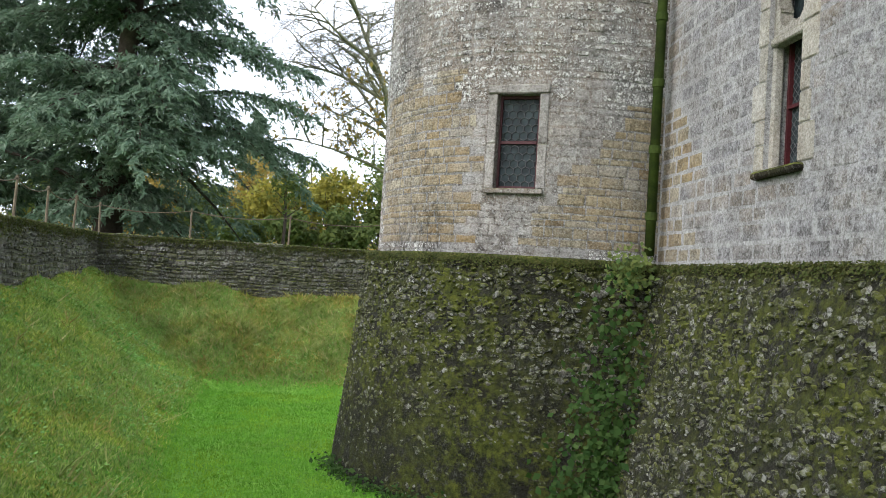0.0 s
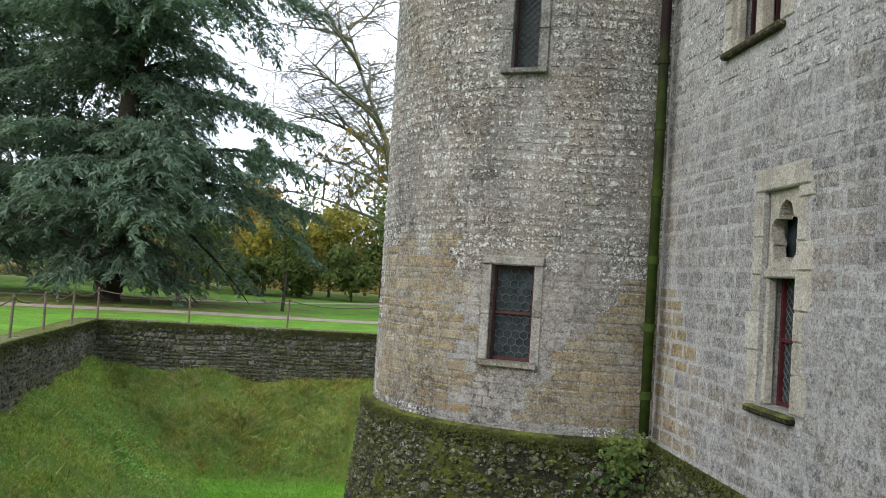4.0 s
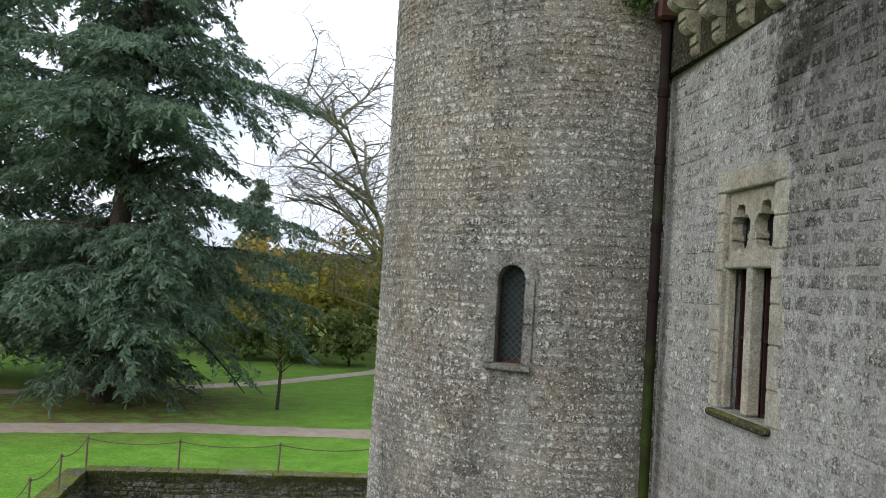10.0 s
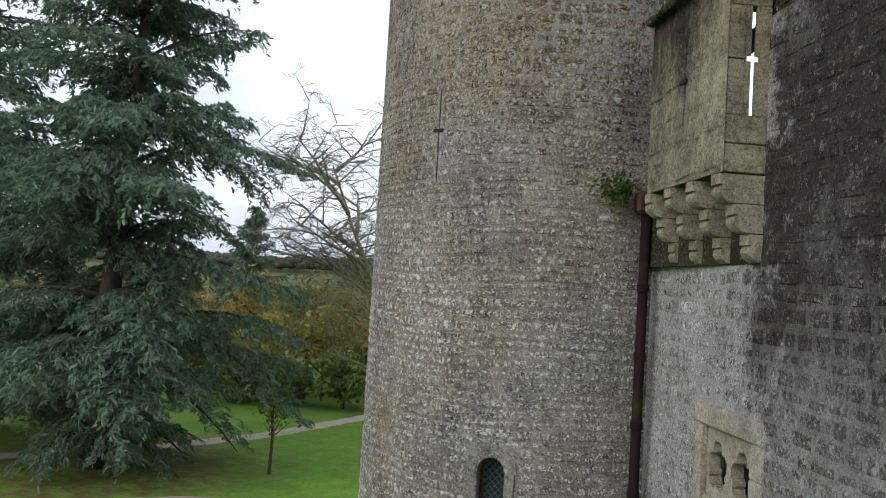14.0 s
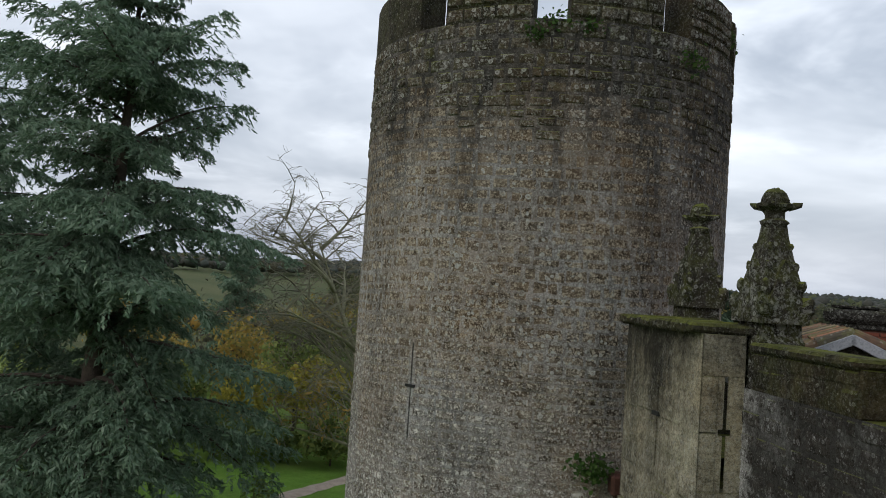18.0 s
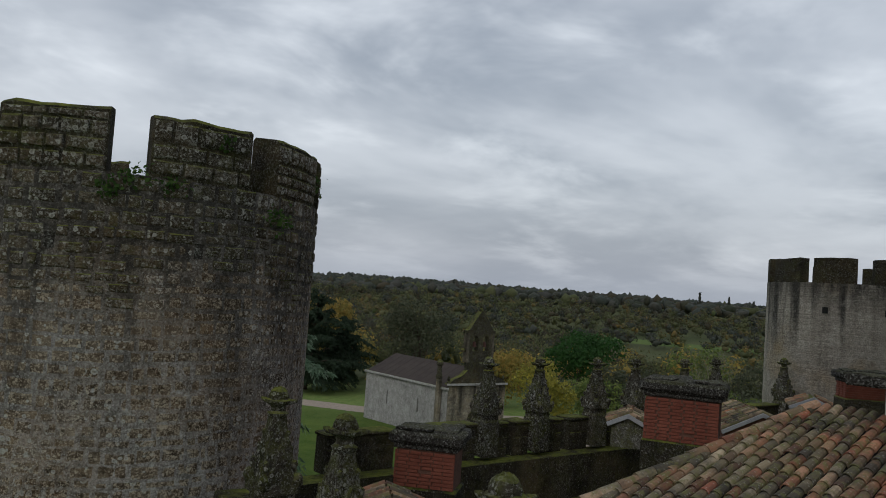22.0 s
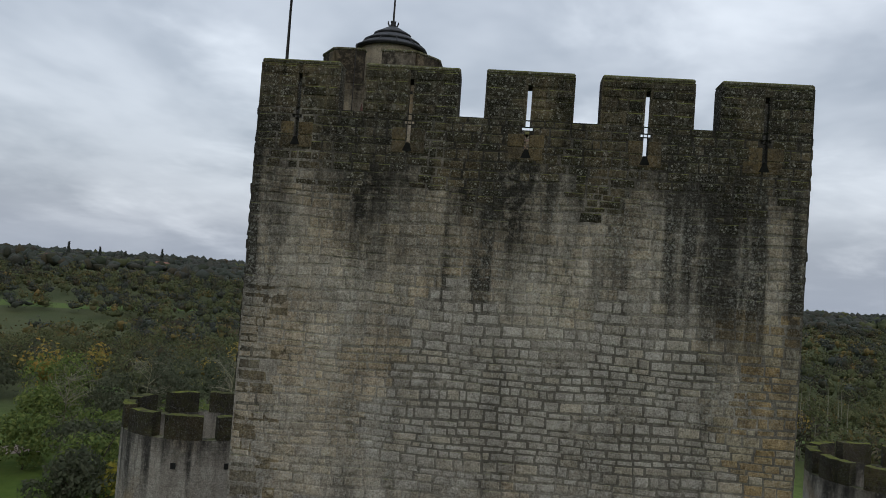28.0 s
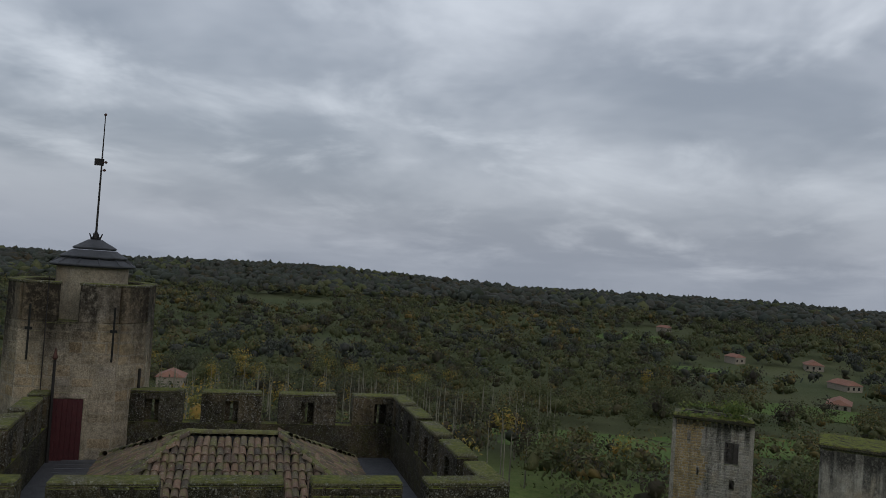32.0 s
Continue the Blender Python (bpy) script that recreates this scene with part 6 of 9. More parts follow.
def square_ring(bm, m, rows):
    """Square sections (half width, height) joined into one shaft."""
    rings = [[bm.verts.new(m @ Vector((x * w, y * w, z))) for x, y in ((-1, -1), (1, -1), (1, 1), (-1, 1))] for w, z in rows]
    for a, b in zip(rings, rings[1:]):
        for i in range(4):
            bm.faces.new((a[i], a[(i + 1) % 4], b[(i + 1) % 4], b[i]))
    bm.faces.new(rings[0][::-1])
    bm.faces.new(rings[-1])


def pinnacle(name="pinnacle"):
    """A mossy gothic pinnacle: square shaft, four gables, a spire with lumpy crockets, collar and domed knob. Its tip is 2.0 m up."""
    p = thing(name, "mossy blackened stone pinnacle with crockets and a knobbed finial", "pinnacle", "parapet pinnacles")
    r = random.Random(7)

    def shake(bm, k):
        for v in bm.verts:
            v.co += Vector((r.uniform(-1, 1), r.uniform(-1, 1), r.uniform(-1, 1))) * k

    bm = bmesh.new()
    square_ring(bm, Matrix.Identity(4), [(0.30, -0.6), (0.30, 0.30), (0.27, 0.36), (0.27, 0.74)])
    part("shaft", bm, M["pinnacle"], p)
    bm = bmesh.new()
    square_ring(bm, Matrix.Identity(4), [(0.28, 0.72), (0.255, 0.92), (0.185, 1.20), (0.13, 1.45), (0.11, 1.60)])
    part("spire", bm, M["pinnacle"], p)
    for a in range(4):
        m = Matrix.Rotation(a * math.pi / 2, 4, "Z")
        bm = bmesh.new()
        prof = [(-0.31, 0.50), (0.31, 0.50), (0.33, 0.60), (0.17, 0.86), (0.05, 1.12), (0.0, 1.2), (-0.05, 1.12), (-0.17, 0.86), (-0.33, 0.60)]
        fa = [bm.verts.new(m @ Vector((x, -0.345 + 0.10 * (z - 0.5), z))) for x, z in prof]
        fb = [bm.verts.new(m @ Vector((x, -0.20, z))) for x, z in prof]
        bm.faces.new(fa)
        bm.faces.new(fb[::-1])
        for i in range(len(prof)):
            bm.faces.new((fa[i], fb[i], fb[(i + 1) % len(prof)], fa[(i + 1) % len(prof)]))
        part("gable", bm, M["pinnacle"], p)
        for z, rr, k in ((0.68, 0.40, 0.115), (0.90, 0.345, 0.075), (1.12, 0.265, 0.055), (1.34, 0.205, 0.042)):
            bm = bmesh.new()
            bmesh.ops.create_icosphere(bm, subdivisions=2, radius=k, matrix=m @ Matrix.Rotation(math.pi / 4, 4, "Z") @ pose(rr, 0, z, 0, 25, 0) @ Matrix.Diagonal((1.0, 0.8, 1.25, 1)))
            shake(bm, k * 0.16)
            part("crocket", bm, M["pinnacle"], p)
    bm = bmesh.new()
    add_lathe(bm, Matrix.Identity(4), [(0.115, 1.55), (0.17, 1.60), (0.175, 1.63), (0.12, 1.66), (0.12, 1.72)], 12)
    shake(bm, 0.008)
    part("collar", bm, M["pinnacle"], p)
    bm = bmesh.new()
    add_lathe(bm, Matrix.Identity(4), [(0.11, 1.70), (0.14, 1.75), (0.225, 1.79), (0.23, 1.82), (0.165, 1.84), (0.17, 1.89), (0.14, 1.95), (0.08, 1.99), (0.02, 2.01)], 12)
    for k in range(4):
        a = math.pi / 4 + k * math.pi / 2
        bmesh.ops.create_icosphere(bm, subdivisions=1, radius=0.065, matrix=Matrix.Rotation(a, 4, "Z") @ pose(0.235, 0, 1.80, 0, -20, 0) @ Matrix.Diagonal((1.5, 0.8, 0.6, 1)))
    shake(bm, 0.014)
    part("knob", bm, M["pinnacle"], p, "moss-capped knob")
    return p


pin = pinnacle()
PINS = [(3.79, 11.06, 19.15, 0.95), (3.95, 9.0, 19.12, 1.0), (4.23, 6.05, 19.1, 1.0), (4.45, 4.1, 19.08, 1.0)]
NP = [(11.78, 18.08), (13.7, 18.4), (16.12, 18.8), (17.95, 19.1), (20.53, 19.52), (22.4, 19.84), (27.0, 20.6), (28.8, 20.9)]
for k, (x, y, z, s) in enumerate(PINS + [(x, y, 19.0, 1.0) for x, y in NP]):
    q = pin if k == 0 else copy_thing(pin, Matrix.Identity(4))
    q.matrix_basis = pose(x, y, z - 2.0 * s, 0, 0, 7 + 4 * (k % 3)) @ Matrix.Diagonal((s * 0.88, s * 0.88, s, 1))

# ---- the roof of clay tiles between the front and the keep ----


def roof_z(x, y):
    return 17.54 + 0.364 * (x * 0.977 + y * 0.214 - 11.46)


def tile_mesh(length=0.44, r0=0.095, r1=0.078, seg=6):
    """One half-round clay tile, its axis along y, the wide end down-slope."""
    v, f = [], []
    for y, r in ((0, r0), (length, r1)):
        for k in range(seg + 1):
            a = math.pi * k / seg
            v.append((r * math.cos(a), y, r * math.sin(a)))
    for k in range(seg):
        f.append((k, k + 1, seg + 2 + k, seg + 1 + k))
    base = len(v)
    for k in range(seg + 1):
        a = math.pi * k / seg
        v.append(((r0 - 0.018) * math.cos(a), 0.004, (r0 - 0.018) * math.sin(a)))
    for k in range(seg):
        f.append((k + 1, k, base + k, base + k + 1))
    return v, f


TV, TF = tile_mesh()
TILE_ME = {}
for kind in ("tile", "tile_moss"):
    TILE_ME[kind] = bpy.data.meshes.new("roof_tile")
    TILE_ME[kind].from_pydata(TV, [], TF)
    TILE_ME[kind].materials.append(M[kind])


def tile_field(origin, along, up, width, rise, parent, rng, keep_fn=None, single=None, limit=300, pitch=0.205, expo=0.33, mat="tile"):
    """Canal tiles over a sloping field: along the eave, and up the slope (unit vectors)."""
    nrm = along.cross(up).normalized()
    if nrm.z < 0:
        nrm = -nrm
    R = Matrix.Identity(4)
    R.col[0][:3], R.col[1][:3], R.col[2][:3] = along, up, nrm
    if R.to_3x3().determinant() < 0:
        R.col[0][:3] = -along
    vs, fs, count = [], [], 0
    for i in range(int(width / pitch)):
        for j in range(int(rise / expo)):
            p = origin + along * ((i + 0.5) * pitch + rng.uniform(-0.012, 0.012)) + up * (j * expo + rng.uniform(-0.03, 0.03)) + nrm * (0.03 + rng.uniform(0, 0.012))
            if keep_fn is not None and not keep_fn(p):
                continue
            m = Matrix.Translation(p) @ R @ Matrix.Rotation(radians(rng.gauss(0, 2.2)), 4, "Z") @ Matrix.Rotation(radians(-3.0), 4, "X")
            if single is not None and count < limit and single(p):
                ob = new("roof_tile", TILE_ME[mat])
                ob.parent = parent
                ob.matrix_local = m
                count += 1
            else:
                b = len(vs)
                vs.extend(m @ Vector(q) for q in TV)
                fs.extend(tuple(b + k for k in q) for q in TF)
    if vs:
        tagged(mesh("tiling", vs, fs, M[mat], parent), kind="stuff")


def ridge_tiles(a, b, parent, rng, r=0.12, name="ridge_tile", mat="tile"):
    d = b - a
    n = max(1, int(d.length / 0.36))
    q = d.normalized().to_track_quat("Y", "Z").to_matrix().to_4x4()
    for k in range(n):
        bm = bmesh.new()
        v = [bm.verts.new((x * r / 0.095, y * 0.9, z * r / 0.095)) for x, y, z in TV]
        for f in TF:
            bm.faces.new([v[i] for i in f])
        t = part(name, bm, M[mat], parent)
        t.matrix_local = Matrix.Translation(a + d * (k / n) + Vector((0, 0, rng.uniform(0, 0.02)))) @ q @ Matrix.Rotation(radians(rng.gauss(0, 2)), 4, "Z")


roof = new("roof")
roof.parent = range_
roof["label"] = "lichened clay canal tile roof against the keep"
VG = lambda x: 11.03 - 0.1524 * (x - 5)          # the northern hip
pts = [Vector((x, y, 0)) for x, y in ((4.75, 11.06), (13.75, 9.70), (16.9, -5.0), (5.9, -5.0))]
deck_v = [(p.x, p.y, roof_z(p.x, p.y) - 0.01) for p in pts] + [(p.x, p.y, roof_z(p.x, p.y) - 0.25) for p in pts]
north = [(4.75, 13.6, 15.0), (14.4, 13.2, 16.4)]
deck_v += [(x, y, z) for x, y, z in north]
# near-black sheet under the tiles: the shade in their gaps, as colour
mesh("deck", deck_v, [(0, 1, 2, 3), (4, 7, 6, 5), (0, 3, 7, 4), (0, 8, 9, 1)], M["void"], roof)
along = Vector((0.214, -0.977, 0))
upv = Vector((0.977, 0.214, 0.364)).normalized()
o = Vector((4.3, 11.6, 0))
o.z = roof_z(o.x, o.y)
tile_field(o, along, upv, 17.5, 12.4, roof, rng,
           lambda p: p.y < VG(p.x) - 0.05 and p.x > 5.0 + (12 - p.y) * 0.10 and (p.x - 13.79) * 0.977 + (p.y - 8.45) * 0.214 < -0.1,
           lambda p: p.x > 9.5 and p.y > 4.5)
hip0, hip1 = Vector((5.0, VG(5.0), roof_z(5.0, VG(5.0)) + 0.05)), Vector((13.6, VG(13.6), roof_z(13.6, VG(13.6)) + 0.05))
ridge_tiles(hip0, hip1, roof, rng)
# plain walls that close the range to the south and east
for p0, p1 in (((28.0, -7.3), (39.3, -8.9)), ((38.2, -6.0), (31.6, 18.0))):
    bm = bmesh.new()
    cw = Plane(p0, p1)
    add_box(bm, cw.pose_at(cw.length / 2, 7.6, 0), (cw.length, 0.6, 15.6))
    part("closing_wall", bm, M["mortar"], range_)
bm = bmesh.new()
add_box(bm, pose(22.5, -6.1, 7.6, 0, 0, -6.5), (12.4, 2.6, 15.2))
part("closing_wall", bm, M["mortar"], range_)
for x, y, wx, wy in ((11.0, -4.87, 12.2, 0.5),):
    bm = bmesh.new()
    add_box(bm, pose(x, y, 8.6), (wx, wy, 17.4))
    part("closing_wall", bm, M["mortar"], range_)
# flashing under the keep's cornice, the cornice and its corbels
bm = bmesh.new()
add_box(bm, kf.pose_at(KW / 2 - 0.15, 19.62, 0.16), (KW + 0.9, 0.55, 0.22), 0.03)
part("cornice", bm, M["cap_black"], keep, "mossy projecting stone cornice")
bm = bmesh.new()
add_box(bm, kf.pose_at(KW / 2, 19.3, 0.04), (KW + 0.1, 0.1, 0.5))
part("flashing_wall", bm, M["plaster"], keep, "pale lime fillet under the cornice")
for uu in np.arange(0.5, KW, 1.25):
    bm = bmesh.new()
    add_box(bm, kf.pose_at(uu, 19.4, 0.2), (0.3, 0.24, 0.26), 0.05)
    part("corbel", bm, M["corbel"], keep)

# ---- the inner court: flat lower roofs, north parapet ----
bm = bmesh.new()
add_box(bm, pose(18, 14.2, 14.6, 0, 0, 9), (30, 9.0, 1.0))
add_box(bm, pose(30, 6, 14.0, 0, 0, 9), (20, 24, 1.0))
part("lower_roof", bm, M["black"], range_)
np_surf = Plane((4.4, 16.55), (30.0, 20.9))
if np_surf.n[1] < 0:
    np_surf.n = -np_surf.n
np_in = Plane((4.4, 16.9), (30.0, 21.1))
if np_in.n[1] > 0:
    np_in.n = -np_in.n
bm = bmesh.new()
add_box(bm, np_surf.pose_at(np_surf.length / 2, 9.9, 0.1), (np_surf.length, 0.7, 12.8))
part("north_wall", bm, M["black"], range_)
NU = lambda x: float((x - 4.4) / 0.9859)
spans = []
cuts = sorted([NU(x) for x, y in NP])
edge = 2.2
seq = [2.4] + cuts
for a, b in zip(seq, seq[1:]):
    w = b - a
    spans += [(a + 0.28, a + 0.28 + (w - 0.56) * 0.42), (b - 0.28 - (w - 0.56) * 0.42, b - 0.28)]
merlon_row(np_in, spans, 16.28, 17.15, 0.5, range_, rng)


# ---- chimneys, dormer and small roofs in the court ----
def chimney(x, y, z, sx, sy, h, turn, name="chimney"):
    """A red brick stack on a dark plinth under a heavy mossy stone cap."""
    c = thing(name, "red brick chimney stack with a heavy mossy stone cap", "chimney", "chimneys", at=(x, y, z))
    c.rotation_euler = (0, 0, radians(turn))
    r = random.Random(int(x * 10))
    bm = bmesh.new()
    add_box(bm, pose(0, 0, -0.55), (sx + 0.12, sy + 0.12, 1.5), 0.03)
    part("plinth", bm, M["black"], c)
    bm = bmesh.new()
    add_box(bm, pose(0, 0, 0.2 + h / 2), (sx - 0.03, sy - 0.03, h))
    core = part("core", bm, M["brick_core"], c)
    me = bpy.data.meshes.new("brick")
    bm = bmesh.new()
    add_box(bm, Matrix.Identity(4), (0.219, 0.05, 0.062), 0.005)
    bmesh.ops.recalc_face_normals(bm, faces=bm.faces)
    bm.to_mesh(me)
    bm.free()
    me.materials.append(M["brick"])
    rows = int(h / 0.071)
    for j in range(rows):
        for side, (L, D) in enumerate(((sx, sy), (sx, sy), (sy, sx), (sy, sx))):
            if side in (1, 2):
                continue
            n = int(L / 0.228)
            for i in range(n):
                if r.random() < 0.03:
                    continue
                q = -L / 2 + 0.114 + i * (L - 0.228) / max(1, n - 1)
                q += 0.05 * (j % 2) * (1 if i < n - 1 else 0)
                m = Matrix.Rotation((0, math.pi, math.pi / 2, -math.pi / 2)[side], 4, "Z") @ pose(q, -D / 2 + 0.005 + r.uniform(-0.006, 0.004), 0.24 + j * 0.071)
                ob = new("brick", me)
                ob.parent = core
                ob.matrix_local = m
    bm = bmesh.new()
    add_box(bm, pose(0, 0, 0.2 + h + 0.06), (sx + 0.1, sy + 0.1, 0.12), 0.02)
    add_box(bm, pose(0, 0, 0.2 + h + 0.23), (sx + 0.3, sy + 0.3, 0.24), 0.06, 0.012, r)
    part("cap", bm, M["cap_black"], c, "heavy dark stone cap")
    for k in range(5):
        bm = bmesh.new()
        add_box(bm, pose(-sx / 2 + (k + 0.5) * sx / 5, r.uniform(-0.1, 0.1), 0.2 + h + 0.375, r.uniform(-4, 4), r.uniform(-4, 4), r.uniform(-12, 12)), (sx / 5, sy * 0.9, 0.05), 0.01)
        part("flag_stone", bm, M["cap_black"], c)
    return c


chimney(8.15, 14.45, 16.55, 1.2, 0.9, 0.75, -41)
chimney(13.85, 13.15, 17.52, 1.55, 1.1, 0.95, -52)
chimney(24.9, 16.0, 17.94, 1.4, 0.8, 0.5, -35)


def small_gable(x, y, z, w, depth, turn, wall="brick", name="roof_dormer"):
    """A little gabled roof hut with canal tiles and a painted verge board."""
    g = thing(name, "small gabled roof hut with canal tiles and a grey verge board", "dormer", "roof huts", at=(x, y, z))
    g.rotation_euler = (0, 0, radians(turn))
    r = random.Random(int(x * 7))
    hgt, rise = 0.7, w * 0.24
    bm = bmesh.new()
    q = [(-w / 2, 0), (w / 2, 0), (w / 2, hgt), (0, hgt + rise), (-w / 2, hgt)]
    fa = [bm.verts.new((a, -depth / 2, b)) for a, b in q]
    fb = [bm.verts.new((a, depth / 2, b)) for a, b in q]
    bm.faces.new(fa)
    bm.faces.new(fb[::-1])
    for i in range(5):
        bm.faces.new((fa[i], fb[i], fb[(i + 1) % 5], fa[(i + 1) % 5]))
    part("wall", bm, M[wall], g)
    for sgn in (-1, 1):
        upd = Vector((-sgn * w / 2, 0, rise)).normalized()
        al = Vector((0, 1, 0))
        org = Vector((sgn * (w / 2 + 0.14), -depth / 2 - 0.12, hgt - 0.05))
        slope = new("roof_slope")
        slope.parent = g
        tile_field(org, al, upd, depth + 0.24, math.hypot(w / 2, rise) + 0.2, slope, r, None, lambda p: True, 90)
        bm = bmesh.new()
        ln = math.hypot(w / 2, rise) + 0.16
        ang = math.degrees(math.atan2(rise, w / 2))
        add_box(bm, pose(sgn * (w / 4 + 0.05), -depth / 2 - 0.1, hgt + rise / 2 - 0.05, 0, sgn * ang, 0), (ln, 0.05, 0.12), 0.008)
        part("verge_board", bm, M["render_grey"], g, "grey painted verge board")
    return g


small_gable(5.5, 10.65, 16.55, 1.05, 2.3, -17, "cream")
small_gable(16.2, 17.4, 16.68, 0.9, 1.3, -45, "moatwall")
small_gable(21.3, 17.6, 16.4, 2.2, 2.6, -30, "brick_core")
small_gable(26.5, 19.0, 16.75, 1.35, 1.6, -50, "moatwall")

# ---- on top of the keep: tiled roof, turret, poles ----
rng = random.Random(71)


def kp(u, depth, z):
    q = kf.p + kf.d * u - kf.n * depth
    return Vector((q[0], q[1], z))


KE, KR = 31.62, 33.05
c = [kp(1.7, 1.9, KE), kp(8.8, 1.9, KE), kp(8.8, 8.8, KE), kp(1.7, 8.8, KE)]
ra, rb = kp(4.1, 5.3, KR), kp(6.4, 5.3, KR)
k_roof = new("roof")
k_roof.parent = keep
k_roof["label"] = "low hipped roof of mossy clay canal tiles"
# this deck is near-black too, so shade between the tiles is painted
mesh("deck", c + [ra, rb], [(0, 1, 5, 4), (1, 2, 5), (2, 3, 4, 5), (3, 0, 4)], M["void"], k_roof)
for a, b, t0, t1 in ((c[0], c[1], ra, rb), (c[1], c[2], rb, rb), (c[2], c[3], rb, ra), (c[3], c[0], ra, ra)):
    al = (b - a).normalized()
    mid_top = (t0 + t1) / 2
    up = (mid_top - a) - al * (mid_top - a).dot(al)
    rise = up.length
    up.normalize()
    L = (b - a).length
    s0, s1 = (t0 - a).dot(al), (t1 - a).dot(al)

    def inside(p, a=a, al=al, up=up, rise=rise, s0=s0, s1=s1, L=L):
        h = (p - a).dot(up) / rise
        s = (p - a).dot(al)
        return s0 * h - 0.02 < s < L - (L - s1) * h + 0.02 and h < 0.985

    tile_field(a, al, up, L, rise, k_roof, rng, inside, lambda p: True if a is c[0] else False, 280, pitch=0.175, expo=0.31, mat="tile_moss")
for p, q in ((c[0], ra), (c[1], rb), (c[2], rb), (c[3], ra), (ra, rb)):
    ridge_tiles(p + Vector((0, 0, 0.06)), q + Vector((0, 0, 0.06)), k_roof, rng, 0.10, mat="ridge_moss")
# lead sheets of the walkway
for k in range(22):
    for depth, uw in ((0.5 + 0.45 * k + 0.22, (9.0, 10.1)), (0.5 + 0.45 * k + 0.22, (0.5, 1.6))):
        bm = bmesh.new()
        add_box(bm, kf.pose_at((uw[0] + uw[1]) / 2, KWALK + 0.012, -depth) @ pose(0, 0, 0, rng.uniform(-0.5, 0.5), 0, 0), (uw[1] - uw[0], 0.43, 0.03), 0.005)
        part("lead_sheet", bm, M["slate"], keep)

turret = thing("stair_turret", "cream stone stair turret with a red door and lead cap", "turret")
tb = kp(0.45, 11.45, KWALK)
PLAN = ((1.78, 9.6), (2.42, 10.5), (2.42, 12.4), (1.78, 13.3), (-0.93, 13.3), (-1.52, 12.4), (-1.52, 10.5), (-0.93, 9.6))


def octa(z):
    """The turret's eight corners; the last and the first bound its front."""
    return [kp(u, depth, z)[:] for u, depth in PLAN]


bm = bmesh.new()
rings = [[bm.verts.new(p) for p in octa(z)] for z in (KWALK - 0.2, 35.32)]
for k in range(8):
    bm.faces.new((rings[0][k], rings[0][(k + 1) % 8], rings[1][(k + 1) % 8], rings[1][k]))
bm.faces.new(rings[1])
M["turret_joint"] = stone_material("tan_turret_joints", [(0.48, 0.42, 0.31), (0.54, 0.47, 0.35)], lichen=0.1, dark=0.5, streak=0.3, soot=(33.6, 35.7, 0.97), mottle=0.4, speck=0.1, dark_col=(0.03, 0.026, 0.02))
t_body = part("body", bm, M["turret_joint"], turret)
for k in range(8):
    p0, p1 = octa(0)[k][:2], octa(0)[(k + 1) % 8][:2]
    s = Plane(p0, p1)
    if (s.p + s.d * s.length / 2 - np.array(tb[:2])) @ s.n < 0:
        s.n = -s.n
    if s.n @ kf.n > -0.3:
        gaps = [(0.95, 2.0, KWALK - 0.3, 33.3)] if k == 7 else []
        build_stones(s, lay_stones(KWALK, 35.3, 0.0, s.length, 0.33, 0.55, rng, gaps, gap=0.014, vary=0.15), M["turret"], t_body, rng, 0.012, lambda u, v: True, 80, turn=0.3)
    spans = [(0.06, s.length - 0.06)] if k != 7 else [(0.06, 0.98), (1.56, s.length - 0.06)]
    for a, b in spans:
        bm = bmesh.new()
        add_box(bm, s.pose_at((a + b) / 2, 35.86, -0.15), (b - a, 0.3, 1.08), 0.02)
        crown = part("parapet", bm, M["turret"], turret)
        bm = bmesh.new()
        add_box(bm, s.pose_at((a + b) / 2, 36.43, -0.15), (b - a + 0.06, 0.36, 0.08), 0.02)
        part("cap_stone", bm, M["keep_cap"], crown)
    for su in ((2.55, 0.28) if k == 7 else ()):
        bm = bmesh.new()
        add_box(bm, s.pose_at(su, 35.0, 0.006), (0.055, 0.04, 1.6))
        add_box(bm, s.pose_at(su, 35.1, 0.008), (0.2, 0.044, 0.08))
        part("arrow_slit", bm, M["void"], turret)
tq = tb + Vector((kf.d[0], kf.d[1], 0)) * 0.16
M["cap_lead"] = simple("dark_lead_sheet", (0.035, 0.037, 0.042), (0.065, 0.067, 0.074), 3, 0.65, 0.0)
bm = bmesh.new()
add_lathe(bm, pose(tq.x, tq.y, 0), [(1.04, 35.2), (1.04, 36.98)], 24)
part("drum", bm, M["drum"], turret, smooth=False)
s = Plane(octa(0)[7][:2], octa(0)[0][:2])
if s.n @ kf.n < 0:
    s.n = -s.n
for su, z0, z1 in ((0.72, 32.6, 36.6),):
    bm = bmesh.new()
    add_tube(bm, [s.at(su, z, 0.03) for z in np.linspace(z0, z1, 6)], 0.016, 5)
    part("cable", bm, M["dark_iron"], turret, "thin dark cable down the wall")
bm = bmesh.new()
add_tube(bm, [s.at(s.length + 0.55, z, -0.75) for z in np.linspace(KWALK, 33.95, 5)], 0.05, 8)
part("drain_pipe", bm, M["dark_iron"], turret, "dark iron drain pipe at the corner")
cap = new("cap")
cap.parent = turret
cap["label"] = "stepped lead cap"
